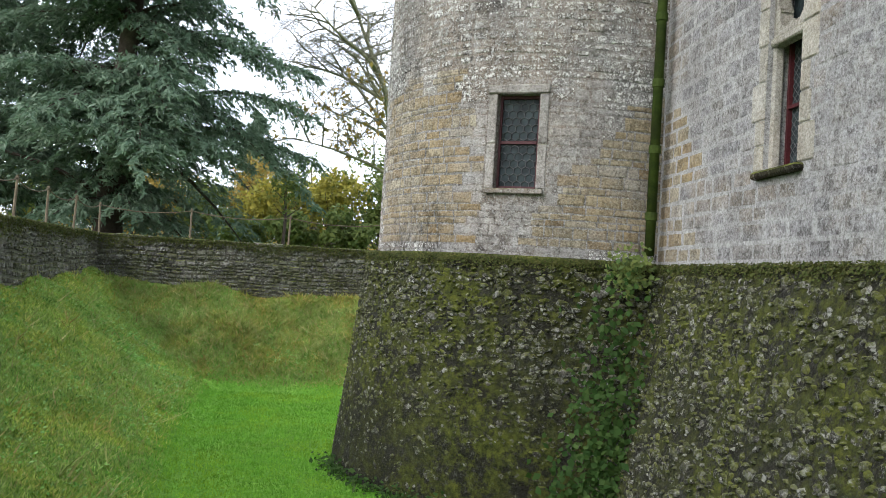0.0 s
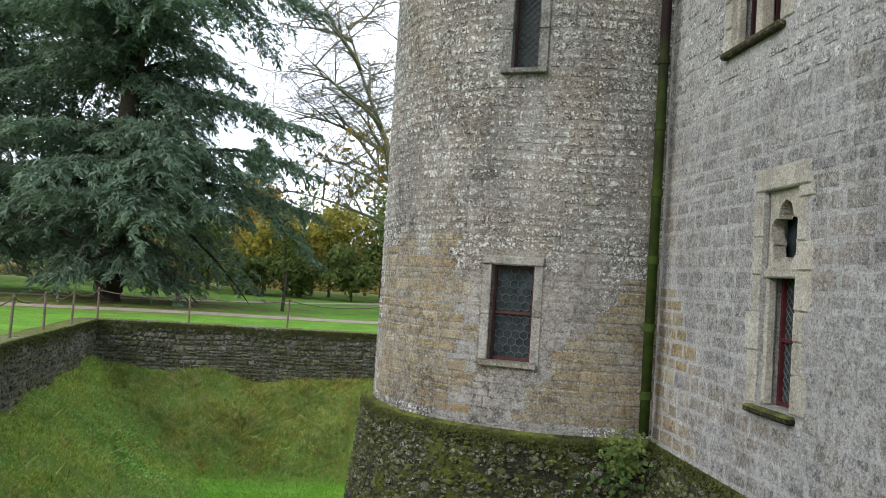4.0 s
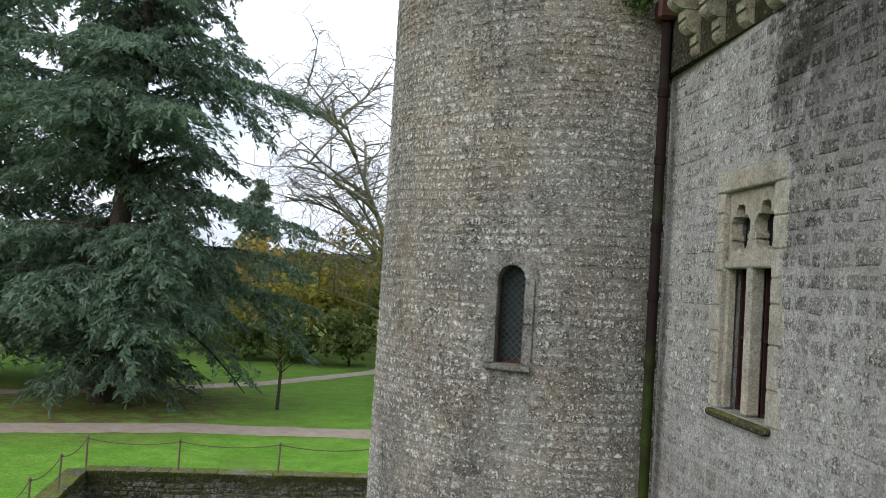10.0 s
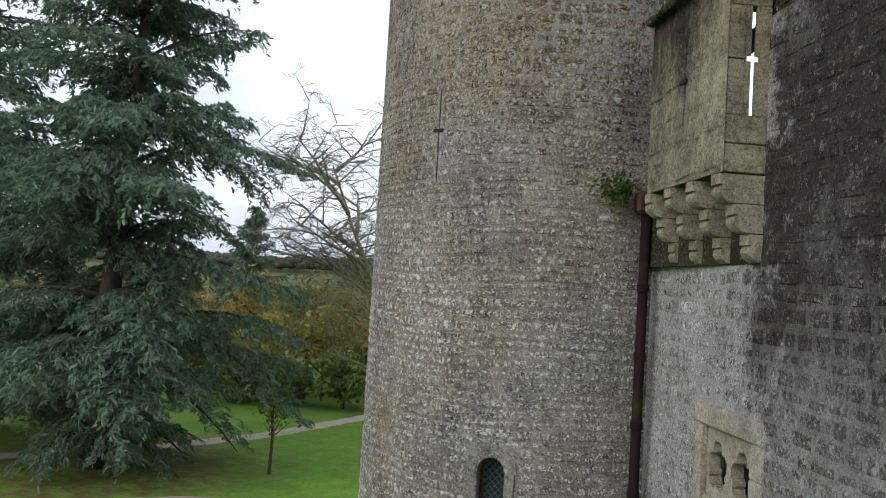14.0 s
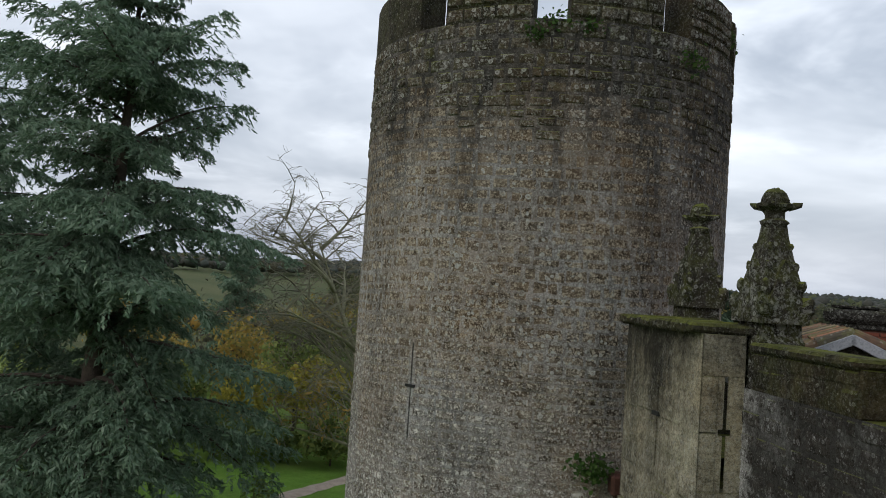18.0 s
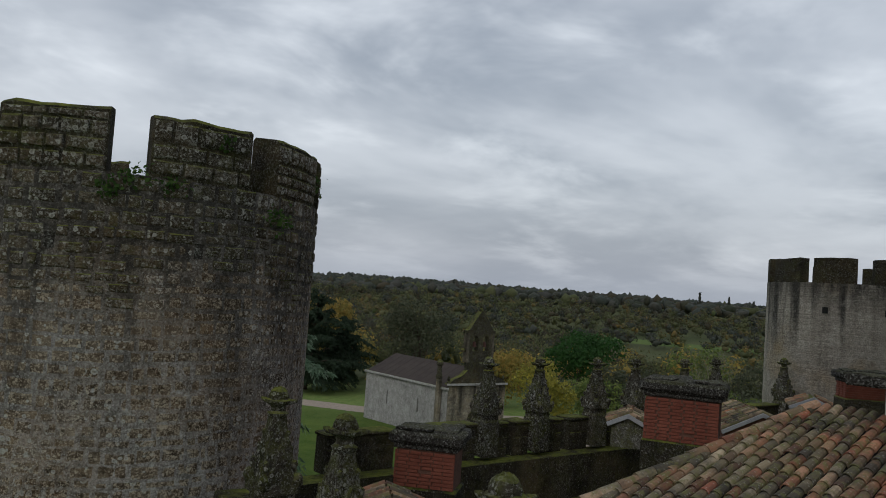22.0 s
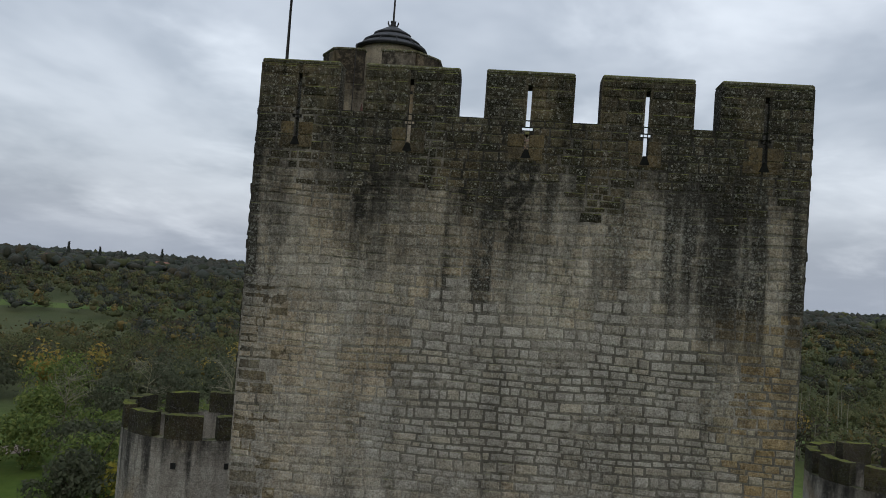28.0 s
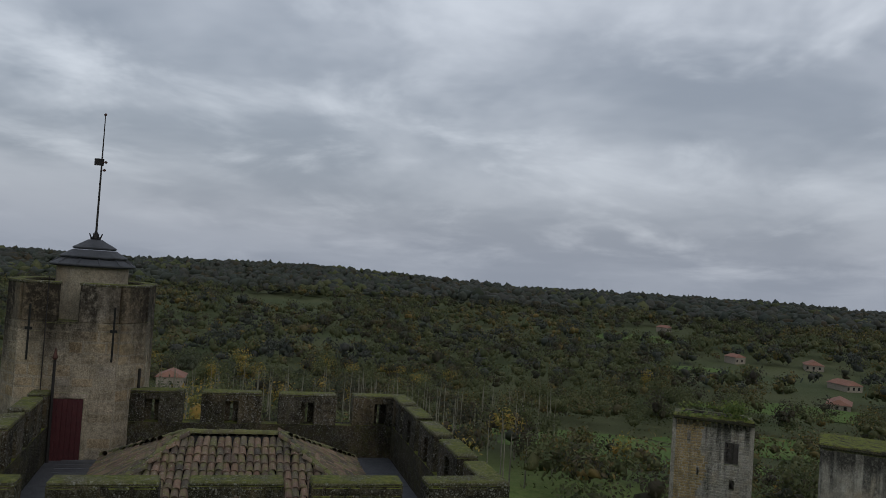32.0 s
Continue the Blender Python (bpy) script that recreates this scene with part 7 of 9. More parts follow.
for r0, r1, z0, z1 in ((1.24, 0.98, 36.95, 37.14), (0.98, 0.64, 37.20, 37.43), (0.64, 0.2, 37.48, 37.76)):
    bm = bmesh.new()
    add_lathe(bm, pose(tq.x, tq.y, 0), [(r0 - 0.05, z0 - 0.04), (r0, z0), (r0, z0 + 0.03), (r1, z1), (r1 * 0.6, z1)], 24)
    part("lead_ring", bm, M["cap_lead"], cap)
for k in range(12):
    a = 2 * math.pi * k / 12
    bm = bmesh.new()
    add_tube(bm, [(tq.x + 1.22 * math.cos(a), tq.y + 1.22 * math.sin(a), 36.98), (tq.x + 0.99 * math.cos(a), tq.y + 0.99 * math.sin(a), 37.16)], 0.025, 5)
    part("lead_roll", bm, M["cap_lead"], cap)
bm = bmesh.new()
add_lathe(bm, pose(tq.x, tq.y, 0), [(0.12, 37.7), (0.16, 37.8), (0.06, 37.9), (0.05, 38.0)], 10)
for k in range(8):
    a = 2 * math.pi * k / 8
    add_tube(bm, [(tq.x + 0.12 * math.cos(a), tq.y + 0.12 * math.sin(a), 37.75), (tq.x + 0.2 * math.cos(a), tq.y + 0.2 * math.sin(a), 37.95)], 0.02, 4)
part("crown", bm, M["dark_iron"], turret)
vane = thing("weather_vane", "thin iron lightning rod with a small weather vane", "vane")
bm = bmesh.new()
add_tube(bm, [(tq.x, tq.y, 37.9), (tq.x, tq.y, 39.9), (tq.x, tq.y, 41.7)], [0.035, 0.026, 0.012], 6)
part("rod", bm, M["dark_iron"], vane)
bm = bmesh.new()
add_box(bm, pose(tq.x, tq.y - 0.12 + 0.2, 40.2, 0, 0, 12), (0.03, 0.28, 0.22), 0.005)
part("flag", bm, M["dark_iron"], vane)
for dz, dy in ((40.2, -0.13), (39.95, -0.1)):
    bm = bmesh.new()
    add_tube(bm, [(tq.x, tq.y, dz), (tq.x, tq.y + dy, dz)], 0.012, 5)
    bmesh.ops.create_icosphere(bm, subdivisions=1, radius=0.05, matrix=pose(tq.x, tq.y + dy, dz))
    part("ball", bm, M["iron"], vane)
bm = bmesh.new()
bmesh.ops.create_icosphere(bm, subdivisions=1, radius=0.05, matrix=pose(tq.x, tq.y, 41.7))
part("tip", bm, M["iron"], vane)
# the turret's door, in the face towards the walkway
door = new("door")
door.parent = turret
door["label"] = "dark red plank door"
ds = s
for i in range(6):
    bm = bmesh.new()
    add_box(bm, ds.pose_at(1.47 + (i - 2.5) * 0.137, KWALK + 0.87, 0.02), (0.132, 0.04, 1.78), 0.006)
    part("plank", bm, M["frame"], door)
bm = bmesh.new()
for sgn in (-1, 1):
    add_box(bm, ds.pose_at(1.47 + sgn * 0.47, KWALK + 0.92, 0.02), (0.1, 0.06, 1.9), 0.01)
add_box(bm, ds.pose_at(1.47, KWALK + 1.86, 0.022), (1.04, 0.07, 0.16), 0.01)
part("door_surround", bm, M["turret"], door)

fp = kp(0.43, 0.22, 33.3)
pole = thing("flagpole", "tall thin dark iron flagpole on the keep", "pole")
bm = bmesh.new()
add_tube(bm, [(fp.x, fp.y, 33.2), (fp.x, fp.y, 35.5), (fp.x + 0.02, fp.y, 37.62)], [0.034, 0.03, 0.022], 8)
part("shaft", bm, M["dark_iron"], pole)
bm = bmesh.new()
bmesh.ops.create_icosphere(bm, subdivisions=1, radius=0.055, matrix=pose(fp.x + 0.02, fp.y, 37.62))
part("finial", bm, M["iron"], pole)
sp_ = kp(0.16, 9.35, 32.0)
st = thing("standpipe", "dark iron stay pole beside the turret door", "pole")
bm = bmesh.new()
add_tube(bm, [(sp_.x, sp_.y, KWALK), (sp_.x, sp_.y, 34.3)], [0.05, 0.04], 8)
part("shaft", bm, M["dark_iron"], st)
bm = bmesh.new()
add_lathe(bm, pose(sp_.x, sp_.y, 0), [(0.04, 34.25), (0.08, 34.32), (0.04, 34.45), (0.015, 34.6)], 8)
part("finial", bm, M["iron"], st)

# ---- the castle's other corner towers, the chapel, the ruin, the valley's houses ----
M["far_wall"] = stone_material("pale_tower_limestone", [(0.56, 0.52, 0.45), (0.62, 0.575, 0.50)], lichen=0.25, dark=0.3, ochre=0.45, soot=(20.3, 22.3, 0.97), streak=0.55, mottle=0.5, speck=0.3)


def far_tower(cx, cy, r, top, label):
    t = thing("corner_tower", label, "tower", "far corner towers")
    g = random.Random(int(cx))
    bm = bmesh.new()
    add_lathe(bm, pose(cx, cy, 0), [(r + 0.5, 0), (r, 4), (r, top - 0.95), (r - 0.5, top - 0.95), (r - 0.5, top - 2.2), (0.1, top - 2.0)], 48)
    wall = part("wall", bm, M["far_wall"], t)
    surf = Round((cx, cy), r)
    build_stones(surf, lay_stones(top - 9, top - 0.97, -3.2 * r, 0.9 * r, 0.2, 0.36, g, gap=0.012, vary=0.3), M["far_wall"], wall, g, 0.007)
    a = -190.0
    while a < 165:
        bm = bmesh.new()
        n = 5
        cols = []
        for i in range(n + 1):
            b = radians(a + 26 * i / n)
            wob = g.uniform(-0.03, 0.03)
            cols.append([bm.verts.new((cx + q * math.sin(b), cy - q * math.cos(b), z)) for q, z in ((r, top - 0.96), (r, top + wob), (r - 0.5, top + wob), (r - 0.5, top - 0.96))])
        for p, q in zip(cols, cols[1:]):
            for k in range(4):
                bm.faces.new((p[k], q[k], q[(k + 1) % 4], p[(k + 1) % 4]))
        bm.faces.new(cols[0][::-1])
        bm.faces.new(cols[-1])
        part("merlon", bm, M["black"], t)
        a += 35.5
    for ang in (-75, -40, -5):
        bm = bmesh.new()
        add_box(bm, surf.pose_at(r * radians(ang), top - 2.0, 0.0), (0.2, 0.1, 0.24))
        part("putlog_hole", bm, M["void"], t)
    return t


far_tower(31.0, 20.3, 3.45, 22.95, "pale round castle tower with a blackened crenellated top")
far_tower(39.3, -8.9, 3.45, 22.9, "round castle tower with dark mossy merlons")

# ---- chapel on the lawn ----
chapel = thing("chapel", "small pale stone chapel with a bell gable and grey roof", "chapel")
CA = np.array((45.1, 77.6))
CS = np.array((-0.137, 0.9906))
CF = np.array((0.9906, 0.137))
CL, CWD, CE, CRG, CZ = 17.4, 8.6, 6.1, 8.4, 3.7
cc = [CA, CA + CF * CWD, CA + CF * CWD + CS * CL, CA + CS * CL]
s_side = Plane(CA + CS * CL, CA)
s_front = Plane(CA, CA + CF * CWD)
for s in (s_side, s_front):
    if (s.p + s.d * s.length / 2 - (cc[0] + cc[2]) / 2) @ s.n < 0:
        s.n = -s.n
wall_shell("side_wall", s_side, (0, CL), (CZ - 0.5, CZ + CE), [(5.0, 5.25, CZ + 2.6, CZ + 4.3), (11.6, 11.85, CZ + 2.6, CZ + 4.3)], M["chapel_wall"], chapel, 0.35, "pale rendered side wall with slit windows")
ch_front = wall_shell("front_wall", s_front, (0, CWD), (CZ - 0.5, CZ + CE + 0.4), [(CWD / 2 - 0.75, CWD / 2 + 0.75, CZ, CZ + 2.5)], M["chapel_front"], chapel, 0.4, "weathered stone front")
build_stones(s_front, lay_stones(CZ, CZ + CE + 0.4, 0, CWD, 0.32, 0.6, random.Random(3), [(CWD / 2 - 1.1, CWD / 2 + 1.1, CZ, CZ + 3.4)], vary=0.15), M["chapel_front"], ch_front, random.Random(4), 0.02)
bm = bmesh.new()
for x, z in ((5.125, CZ + 3.45), (11.725, CZ + 3.45)):
    add_box(bm, s_side.pose_at(x, z, -0.36), (0.6, 0.05, 2.2))
part("window_glass", bm, M["void"], chapel)
for s, a, b in ((s_side, 0, CL), (s_front, 0, CWD)):
    bm = bmesh.new()
    add_box(bm, s.pose_at((a + b) / 2, CZ + CE + (0.0 if s is s_side else 0.5), 0.12), (b - a + 0.3, 0.35, 0.25), 0.03)
    part("eaves_band", bm, M["chapel_wall"], chapel)
bm = bmesh.new()
ridge0, ridge1 = (cc[0] + cc[1]) / 2, (cc[2] + cc[3]) / 2
q = [(*cc[0], CZ + CE), (*cc[1], CZ + CE), (*cc[2], CZ + CE), (*cc[3], CZ + CE), (*ridge0, CZ + CRG), (*(ridge1 - CS * 0.0), CZ + CRG)]
vs = [bm.verts.new(p) for p in q]
for f in ((0, 4, 5, 3), (1, 2, 5, 4), (0, 1, 4), (2, 3, 5), (0, 3, 2, 1)):
    bm.faces.new([vs[i] for i in f])
M["roof_grey"] = simple("brown_grey_roof", (0.040, 0.031, 0.027), (0.062, 0.049, 0.041), 0.6, 0.95)
part("roof", bm, M["roof_grey"], chapel, "brown-grey tiled roof")
for k in range(13):
    bm = bmesh.new()
    a, b = cc[3] + (cc[0] - cc[3]) * ((k + 0.5) / 13), ridge1 + (ridge0 - ridge1) * ((k + 0.5) / 13)
    add_tube(bm, [(*a, CZ + CE + 0.0), (*b, CZ + CRG + 0.0)], 0.025, 4)
    part("roof_roll", bm, M["roof_grey"], chapel)
# gable and belfry
bm = bmesh.new()
prof = [(-0.1, 0), (0.6, 0.5), (1.9, 1.0), (2.6, 1.6), (2.6, 3.3), (CWD - 2.6, 3.3), (CWD - 2.6, 1.6), (CWD - 1.9, 1.0), (CWD - 0.6, 0.5), (CWD + 0.1, 0)]
fa = [bm.verts.new(s_front.at(u, CZ + CE + 0.5 + v, 0.1)) for u, v in prof]
fb = [bm.verts.new(s_front.at(u, CZ + CE + 0.5 + v, -0.6)) for u, v in prof]
bm.faces.new(fa)
bm.faces.new(fb[::-1])
for i in range(len(prof)):
    bm.faces.new((fa[i], fb[i], fb[(i + 1) % len(prof)], fa[(i + 1) % len(prof)]))
part("gable", bm, M["black"], chapel, "blackened shaped gable")
bell = new("bell_gable")
bell.parent = chapel
BZ = CZ + CE + 3.8
def bell_opening(x, z):
    """Two round-headed openings side by side."""
    dx = abs(x) - 0.78
    return abs(dx) < 0.42 and 0.55 < z < 1.85 or math.hypot(dx, z - 1.85) < 0.42


bm = bmesh.new()
foil_slab(bm, s_front.pose_at(CWD / 2, BZ, 0.08), 3.5, 2.65, bell_opening, 40, 0.7)
part("bell_wall", bm, M["black"], bell, "blackened wall with two arched bell openings")
for uu in (CWD / 2 - 1.85, CWD / 2 + 1.85):
    bm = bmesh.new()
    add_box(bm, s_front.pose_at(uu, BZ + 0.9, -0.25), (0.35, 0.8, 3.4), 0.05)
    part("pier", bm, M["chapel_front"], bell)
bm = bmesh.new()
prof = [(-2.15, 0), (-2.15, 0.3), (-1.75, 0.45), (-0.35, 2.35), (0, 2.7), (0.35, 2.35), (1.75, 0.45), (2.15, 0.3), (2.15, 0)]
fa = [bm.verts.new(s_front.at(CWD / 2 + u, BZ + 2.55 + v, 0.12)) for u, v in prof]
fb = [bm.verts.new(s_front.at(CWD / 2 + u, BZ + 2.55 + v, -0.62)) for u, v in prof]
bm.faces.new(fa)
bm.faces.new(fb[::-1])
for i in range(len(prof)):
    bm.faces.new((fa[i], fb[i], fb[(i + 1) % len(prof)], fa[(i + 1) % len(prof)]))
part("pediment", bm, M["black"], bell)
for uu in (CWD / 2 - 0.75, CWD / 2 + 0.75):
    bm = bmesh.new()
    add_lathe(bm, s_front.pose_at(uu, BZ + 1.0, -0.25), [(0.36, 0), (0.28, 0.12), (0.2, 0.5), (0.08, 0.62)], 10)
    part("bell", bm, M["iron"], bell)
for uu, zz in ((CWD / 2, BZ + 5.3), (CWD / 2 - 2.3, BZ + 0.6), (CWD / 2 + 2.3, BZ + 0.6), (0.2, CZ + CE + 0.7), (CWD - 0.2, CZ + CE + 0.7)):
    bm = bmesh.new()
    add_lathe(bm, s_front.pose_at(uu, zz - 0.2, -0.25), [(0.22, 0), (0.26, 0.25), (0.12, 0.4), (0.2, 0.6), (0.04, 1.0)], 8)
    part("finial", bm, M["black"], chapel)
butt = new("corner_buttress")
butt.parent = chapel
bm = bmesh.new()
add_box(bm, s_side.pose_at(CL - 1.3, CZ + 4.6, 0.35), (0.55, 0.6, 5.2), 0.08)
part("shaft", bm, M["chapel_front"], butt)
bm = bmesh.new()
add_lathe(bm, s_side.pose_at(CL - 1.3, CZ + 7.4, 0.4), [(0.36, -0.3), (0.42, 0.0), (0.3, 0.3), (0.26, 1.2), (0.42, 1.35), (0.38, 1.6), (0.12, 1.9)], 8)
part("tip", bm, M["black"], butt)
bm = bmesh.new()
add_lathe(bm, s_side.pose_at(CL - 1.3, CZ + 1.2, 0.35), [(0.1, 0), (0.38, 0.5), (0.42, 0.85), (0.3, 1.0)], 8)
part("bracket", bm, M["black"], butt)
cdoor = new("door")
cdoor.parent = chapel
cdoor["label"] = "dark red arched double door"
for sgn in (-1, 1):
    bm = bmesh.new()
    add_box(bm, s_front.pose_at(CWD / 2 + sgn * 0.37, CZ + 1.25, -0.35), (0.72, 0.08, 2.5), 0.01)
    part("door_leaf", bm, M["red_door"], cdoor)
for k in range(10):
    b = math.pi * (k + 0.5) / 10
    bm = bmesh.new()
    add_box(bm, s_front.pose_at(CWD / 2 + 1.0 * math.cos(b), CZ + 2.5 + 1.0 * math.sin(b), 0.02) @ Matrix.Rotation(-(b - math.pi / 2), 4, "Y"), (0.33, 0.3, 0.5), 0.03)
    part("arch_stone", bm, M["black"], cdoor)
bm = bmesh.new()
add_lathe(bm, s_front.pose_at(CWD / 2, CZ + 2.5, -0.2) @ pose(0, 0, 0, 90, 0, 0), [(0.76, 0), (0.76, 0.1)], 24)
part("tympanum", bm, M["void"], cdoor)

strip_path("lawn_drive", [(25, 118), (38, 112), (47, 100), (66, 92), (84, 80)], 6.0, M["gravel"], "grey gravel drive round the chapel lawn", 0.03)
strip_path("chapel_forecourt", [(49.5, 77.0), (56, 72.5), (63, 67)], 7.0, M["gravel"], "pale gravel forecourt before the chapel", 0.05)

# ---- ruined tower and the old castle's walls down the slope ----
ruin = thing("ruined_tower", "roofless ruined square tower, ochre and grey, overgrown on top", "ruin")
M["ruin"] = stone_material("ochre_ruin_stone", [(0.52, 0.48, 0.41), (0.62, 0.57, 0.49), (0.56, 0.53, 0.48)], lichen=0.4, dark=0.6, ochre=0.25, streak=0.9, soot=(22.0, 23.9, 0.95))
ra_, rb_ = np.array((84.6, -28.6)), np.array((82.0, -35.6))
rs = Plane(ra_, rb_)
if rs.n[0] > 0:
    rs.n = -rs.n
ruin_holes = [(5.0, 6.4, 19.2, 21.6), (5.6, 6.1, 16.6, 17.7), (2.3, 2.5, 17.8, 18.6), (5.4, 6.2, 14.4, 15.2), (1.2, 1.5, 21.3, 22.2)]
rw_ = wall_shell("front_wall", rs, np.linspace(0, rs.length, 5), np.linspace(-2, 23.6, 5), ruin_holes, M["ruin"], ruin, 1.0)
ruin_rows = lay_stones(12, 23.6, 0, rs.length, 0.3, 0.5, random.Random(5), ruin_holes)
M["ruin_ochre"] = stone_material("orange_ruin_stone", [(0.56, 0.40, 0.19), (0.62, 0.47, 0.25), (0.50, 0.36, 0.18)], lichen=0.2, dark=0.35, ochre=0.4, streak=0.5, soot=(22.9, 24.2, 0.9))
rusty = lambda u, v: u < 2.9 + 0.5 * math.sin(v * 1.1)
build_stones(rs, [r for r in ruin_rows if rusty(r[0], r[1])], M["ruin_ochre"], rw_, random.Random(6), 0.03)
build_stones(rs, [r for r in ruin_rows if not rusty(r[0], r[1])], M["ruin"], rw_, random.Random(6), 0.03)
rd = -rs.n * 7.2
for p, q in ((rb_, rb_ + rd), (rb_ + rd, ra_ + rd), (ra_ + rd, ra_)):
    s = Plane(p, q)
    bm = bmesh.new()
    add_box(bm, s.pose_at(s.length / 2, 10.8, 0), (s.length, 0.8, 25.6))
    part("wall", bm, M["ruin"], ruin)
for k in range(12):
    bm = bmesh.new()
    add_box(bm, rs.pose_at(0.3 + k * 0.62, 23.35, 0.2), (0.26, 0.45, 0.5), 0.05)
    part("corbel", bm, M["black"], ruin)
bm = bmesh.new()
add_box(bm, rs.pose_at(rs.length / 2, 23.85, -0.3), (rs.length + 0.7, 1.5, 0.5), 0.1, 0.1, random.Random(2))
part("broken_top", bm, M["black"], ruin)
wallr = thing("ruined_wall", "tall dark ruined curtain wall of the old castle", "ruin")
bm = bmesh.new()
add_box(bm, pose(67.5, -40.5, 12, 0, 0, 62), (9, 6, 25.5), 0.2)
part("wall", bm, M["ruin"], wallr)
bm = bmesh.new()
add_box(bm, pose(67.5, -40.5, 24.9, 0, 0, 62), (9.3, 6.3, 0.4), 0.1)
part("wall_head", bm, M["black"], wallr)


def house(x, y, w, d, h, turn, wall="house_wall", label="tan farmhouse with a red tiled roof among trees"):
    z = float(terrain(x, y)) - 0.3
    t = thing("house", label, "house", "valley houses", at=(x, y, z))
    t.rotation_euler = (0, 0, radians(turn))
    bm = bmesh.new()
    add_box(bm, pose(0, 0, h / 2), (w, d, h))
    part("wall", bm, M[wall], t)
    bm = bmesh.new()
    q = [(-w / 2 - 0.4, -d / 2 - 0.4, h), (w / 2 + 0.4, -d / 2 - 0.4, h), (w / 2 + 0.4, d / 2 + 0.4, h), (-w / 2 - 0.4, d / 2 + 0.4, h), (-w / 2 + d * 0.15, 0, h + d * 0.25), (w / 2 - d * 0.15, 0, h + d * 0.25)]
    vs = [bm.verts.new(p) for p in q]
    for f in ((0, 1, 5, 4), (2, 3, 4, 5), (0, 4, 3), (1, 2, 5), (0, 3, 2, 1)):
        bm.faces.new([vs[i] for i in f])
    part("roof", bm, M["redroof"], t)
    for k in range(max(2, int(w / 4))):
        bm = bmesh.new()
        add_box(bm, pose(-w / 2 + (k + 0.7) * w / max(2, int(w / 4)), -d / 2, h * 0.55), (1.1, 0.12, 1.5))
        part("window", bm, M["void"], t)
        bm = bmesh.new()
        add_box(bm, pose(-w / 2, -d / 2 + (k + 0.7) * d / max(2, int(w / 4)), h * 0.55), (0.12, 1.0, 1.4))
        part("window", bm, M["void"], t)
    return t


M["redroof"] = simple("faded_red_roof_tiles", (0.22, 0.11, 0.075), (0.28, 0.15, 0.11), 0.5, 0.9)
HOUSES = [((0.952, -0.302), 625, 9, 7, 4, 40), ((0.925, -0.380), 480, 9, 7, 4.2, 20), ((0.889, -0.456), 478, 14, 9, 3.2, -20), ((0.872, -0.484), 405, 13, 8, 3.0, 10), ((0.874, -0.480), 335, 15, 8, 2.4, -30), ((0.950, 0.286), 262, 9, 8, 6, 10), ((0.72, 0.69), 900, 30, 14, 7, 30), ((0.80, 0.60), 1000, 24, 12, 7, 0), ((-0.16, 0.987), 330, 16, 9, 5, 0)]
for (dx, dy), dist, w, d, h, turn in HOUSES:
    house(dx * dist, dy * dist, w, d, h, turn)
car = thing("parked_car", "small white car parked by a house", "car", at=(0.855 * 290, -0.505 * 290, float(terrain(0.855 * 290, -0.505 * 290))))
bm = bmesh.new()
add_box(bm, pose(0, 0, 0.6), (4.2, 1.7, 0.7), 0.15)
part("body", bm, M["plaster"], car)
bm = bmesh.new()
add_box(bm, pose(-0.2, 0, 1.15), (2.2, 1.5, 0.5), 0.2)
part("cabin", bm, M["glass"], car)
for sx in (-1.3, 1.3):
    for sy in (-0.8, 0.8):
        bm = bmesh.new()
        add_lathe(bm, pose(sx, sy, 0.32, 90, 0, 0), [(0.32, -0.1), (0.32, 0.1)], 12)
        part("wheel", bm, M["void"], car)

# ---- trees ----
def limb(bm, start, direction, length, r0, rng, droop=0.0, bend=0.15, seg=5, sides=6):
    """A tapering, slightly wandering limb; returns its points."""
    pts, d = [Vector(start)], Vector(direction).normalized()
    for i in range(seg):
        d = (d + Vector((rng.uniform(-1, 1), rng.uniform(-1, 1), rng.uniform(-1, 1))) * bend + Vector((0, 0, -droop))).normalized()
        pts.append(pts[-1] + d * (length / seg))
    radii = [max(0.009, r0 * (1 - 0.85 * i / seg)) for i in range(seg + 1)]
    add_tube(bm, pts, radii, sides)
    return pts


CROWN_F = (0.0, 0.10, 0.40, 0.65, 0.76, 0.90, 1.0)
CROWN_R = (0.85, 1.0, 0.92, 0.76, 0.54, 0.19, 0.04)


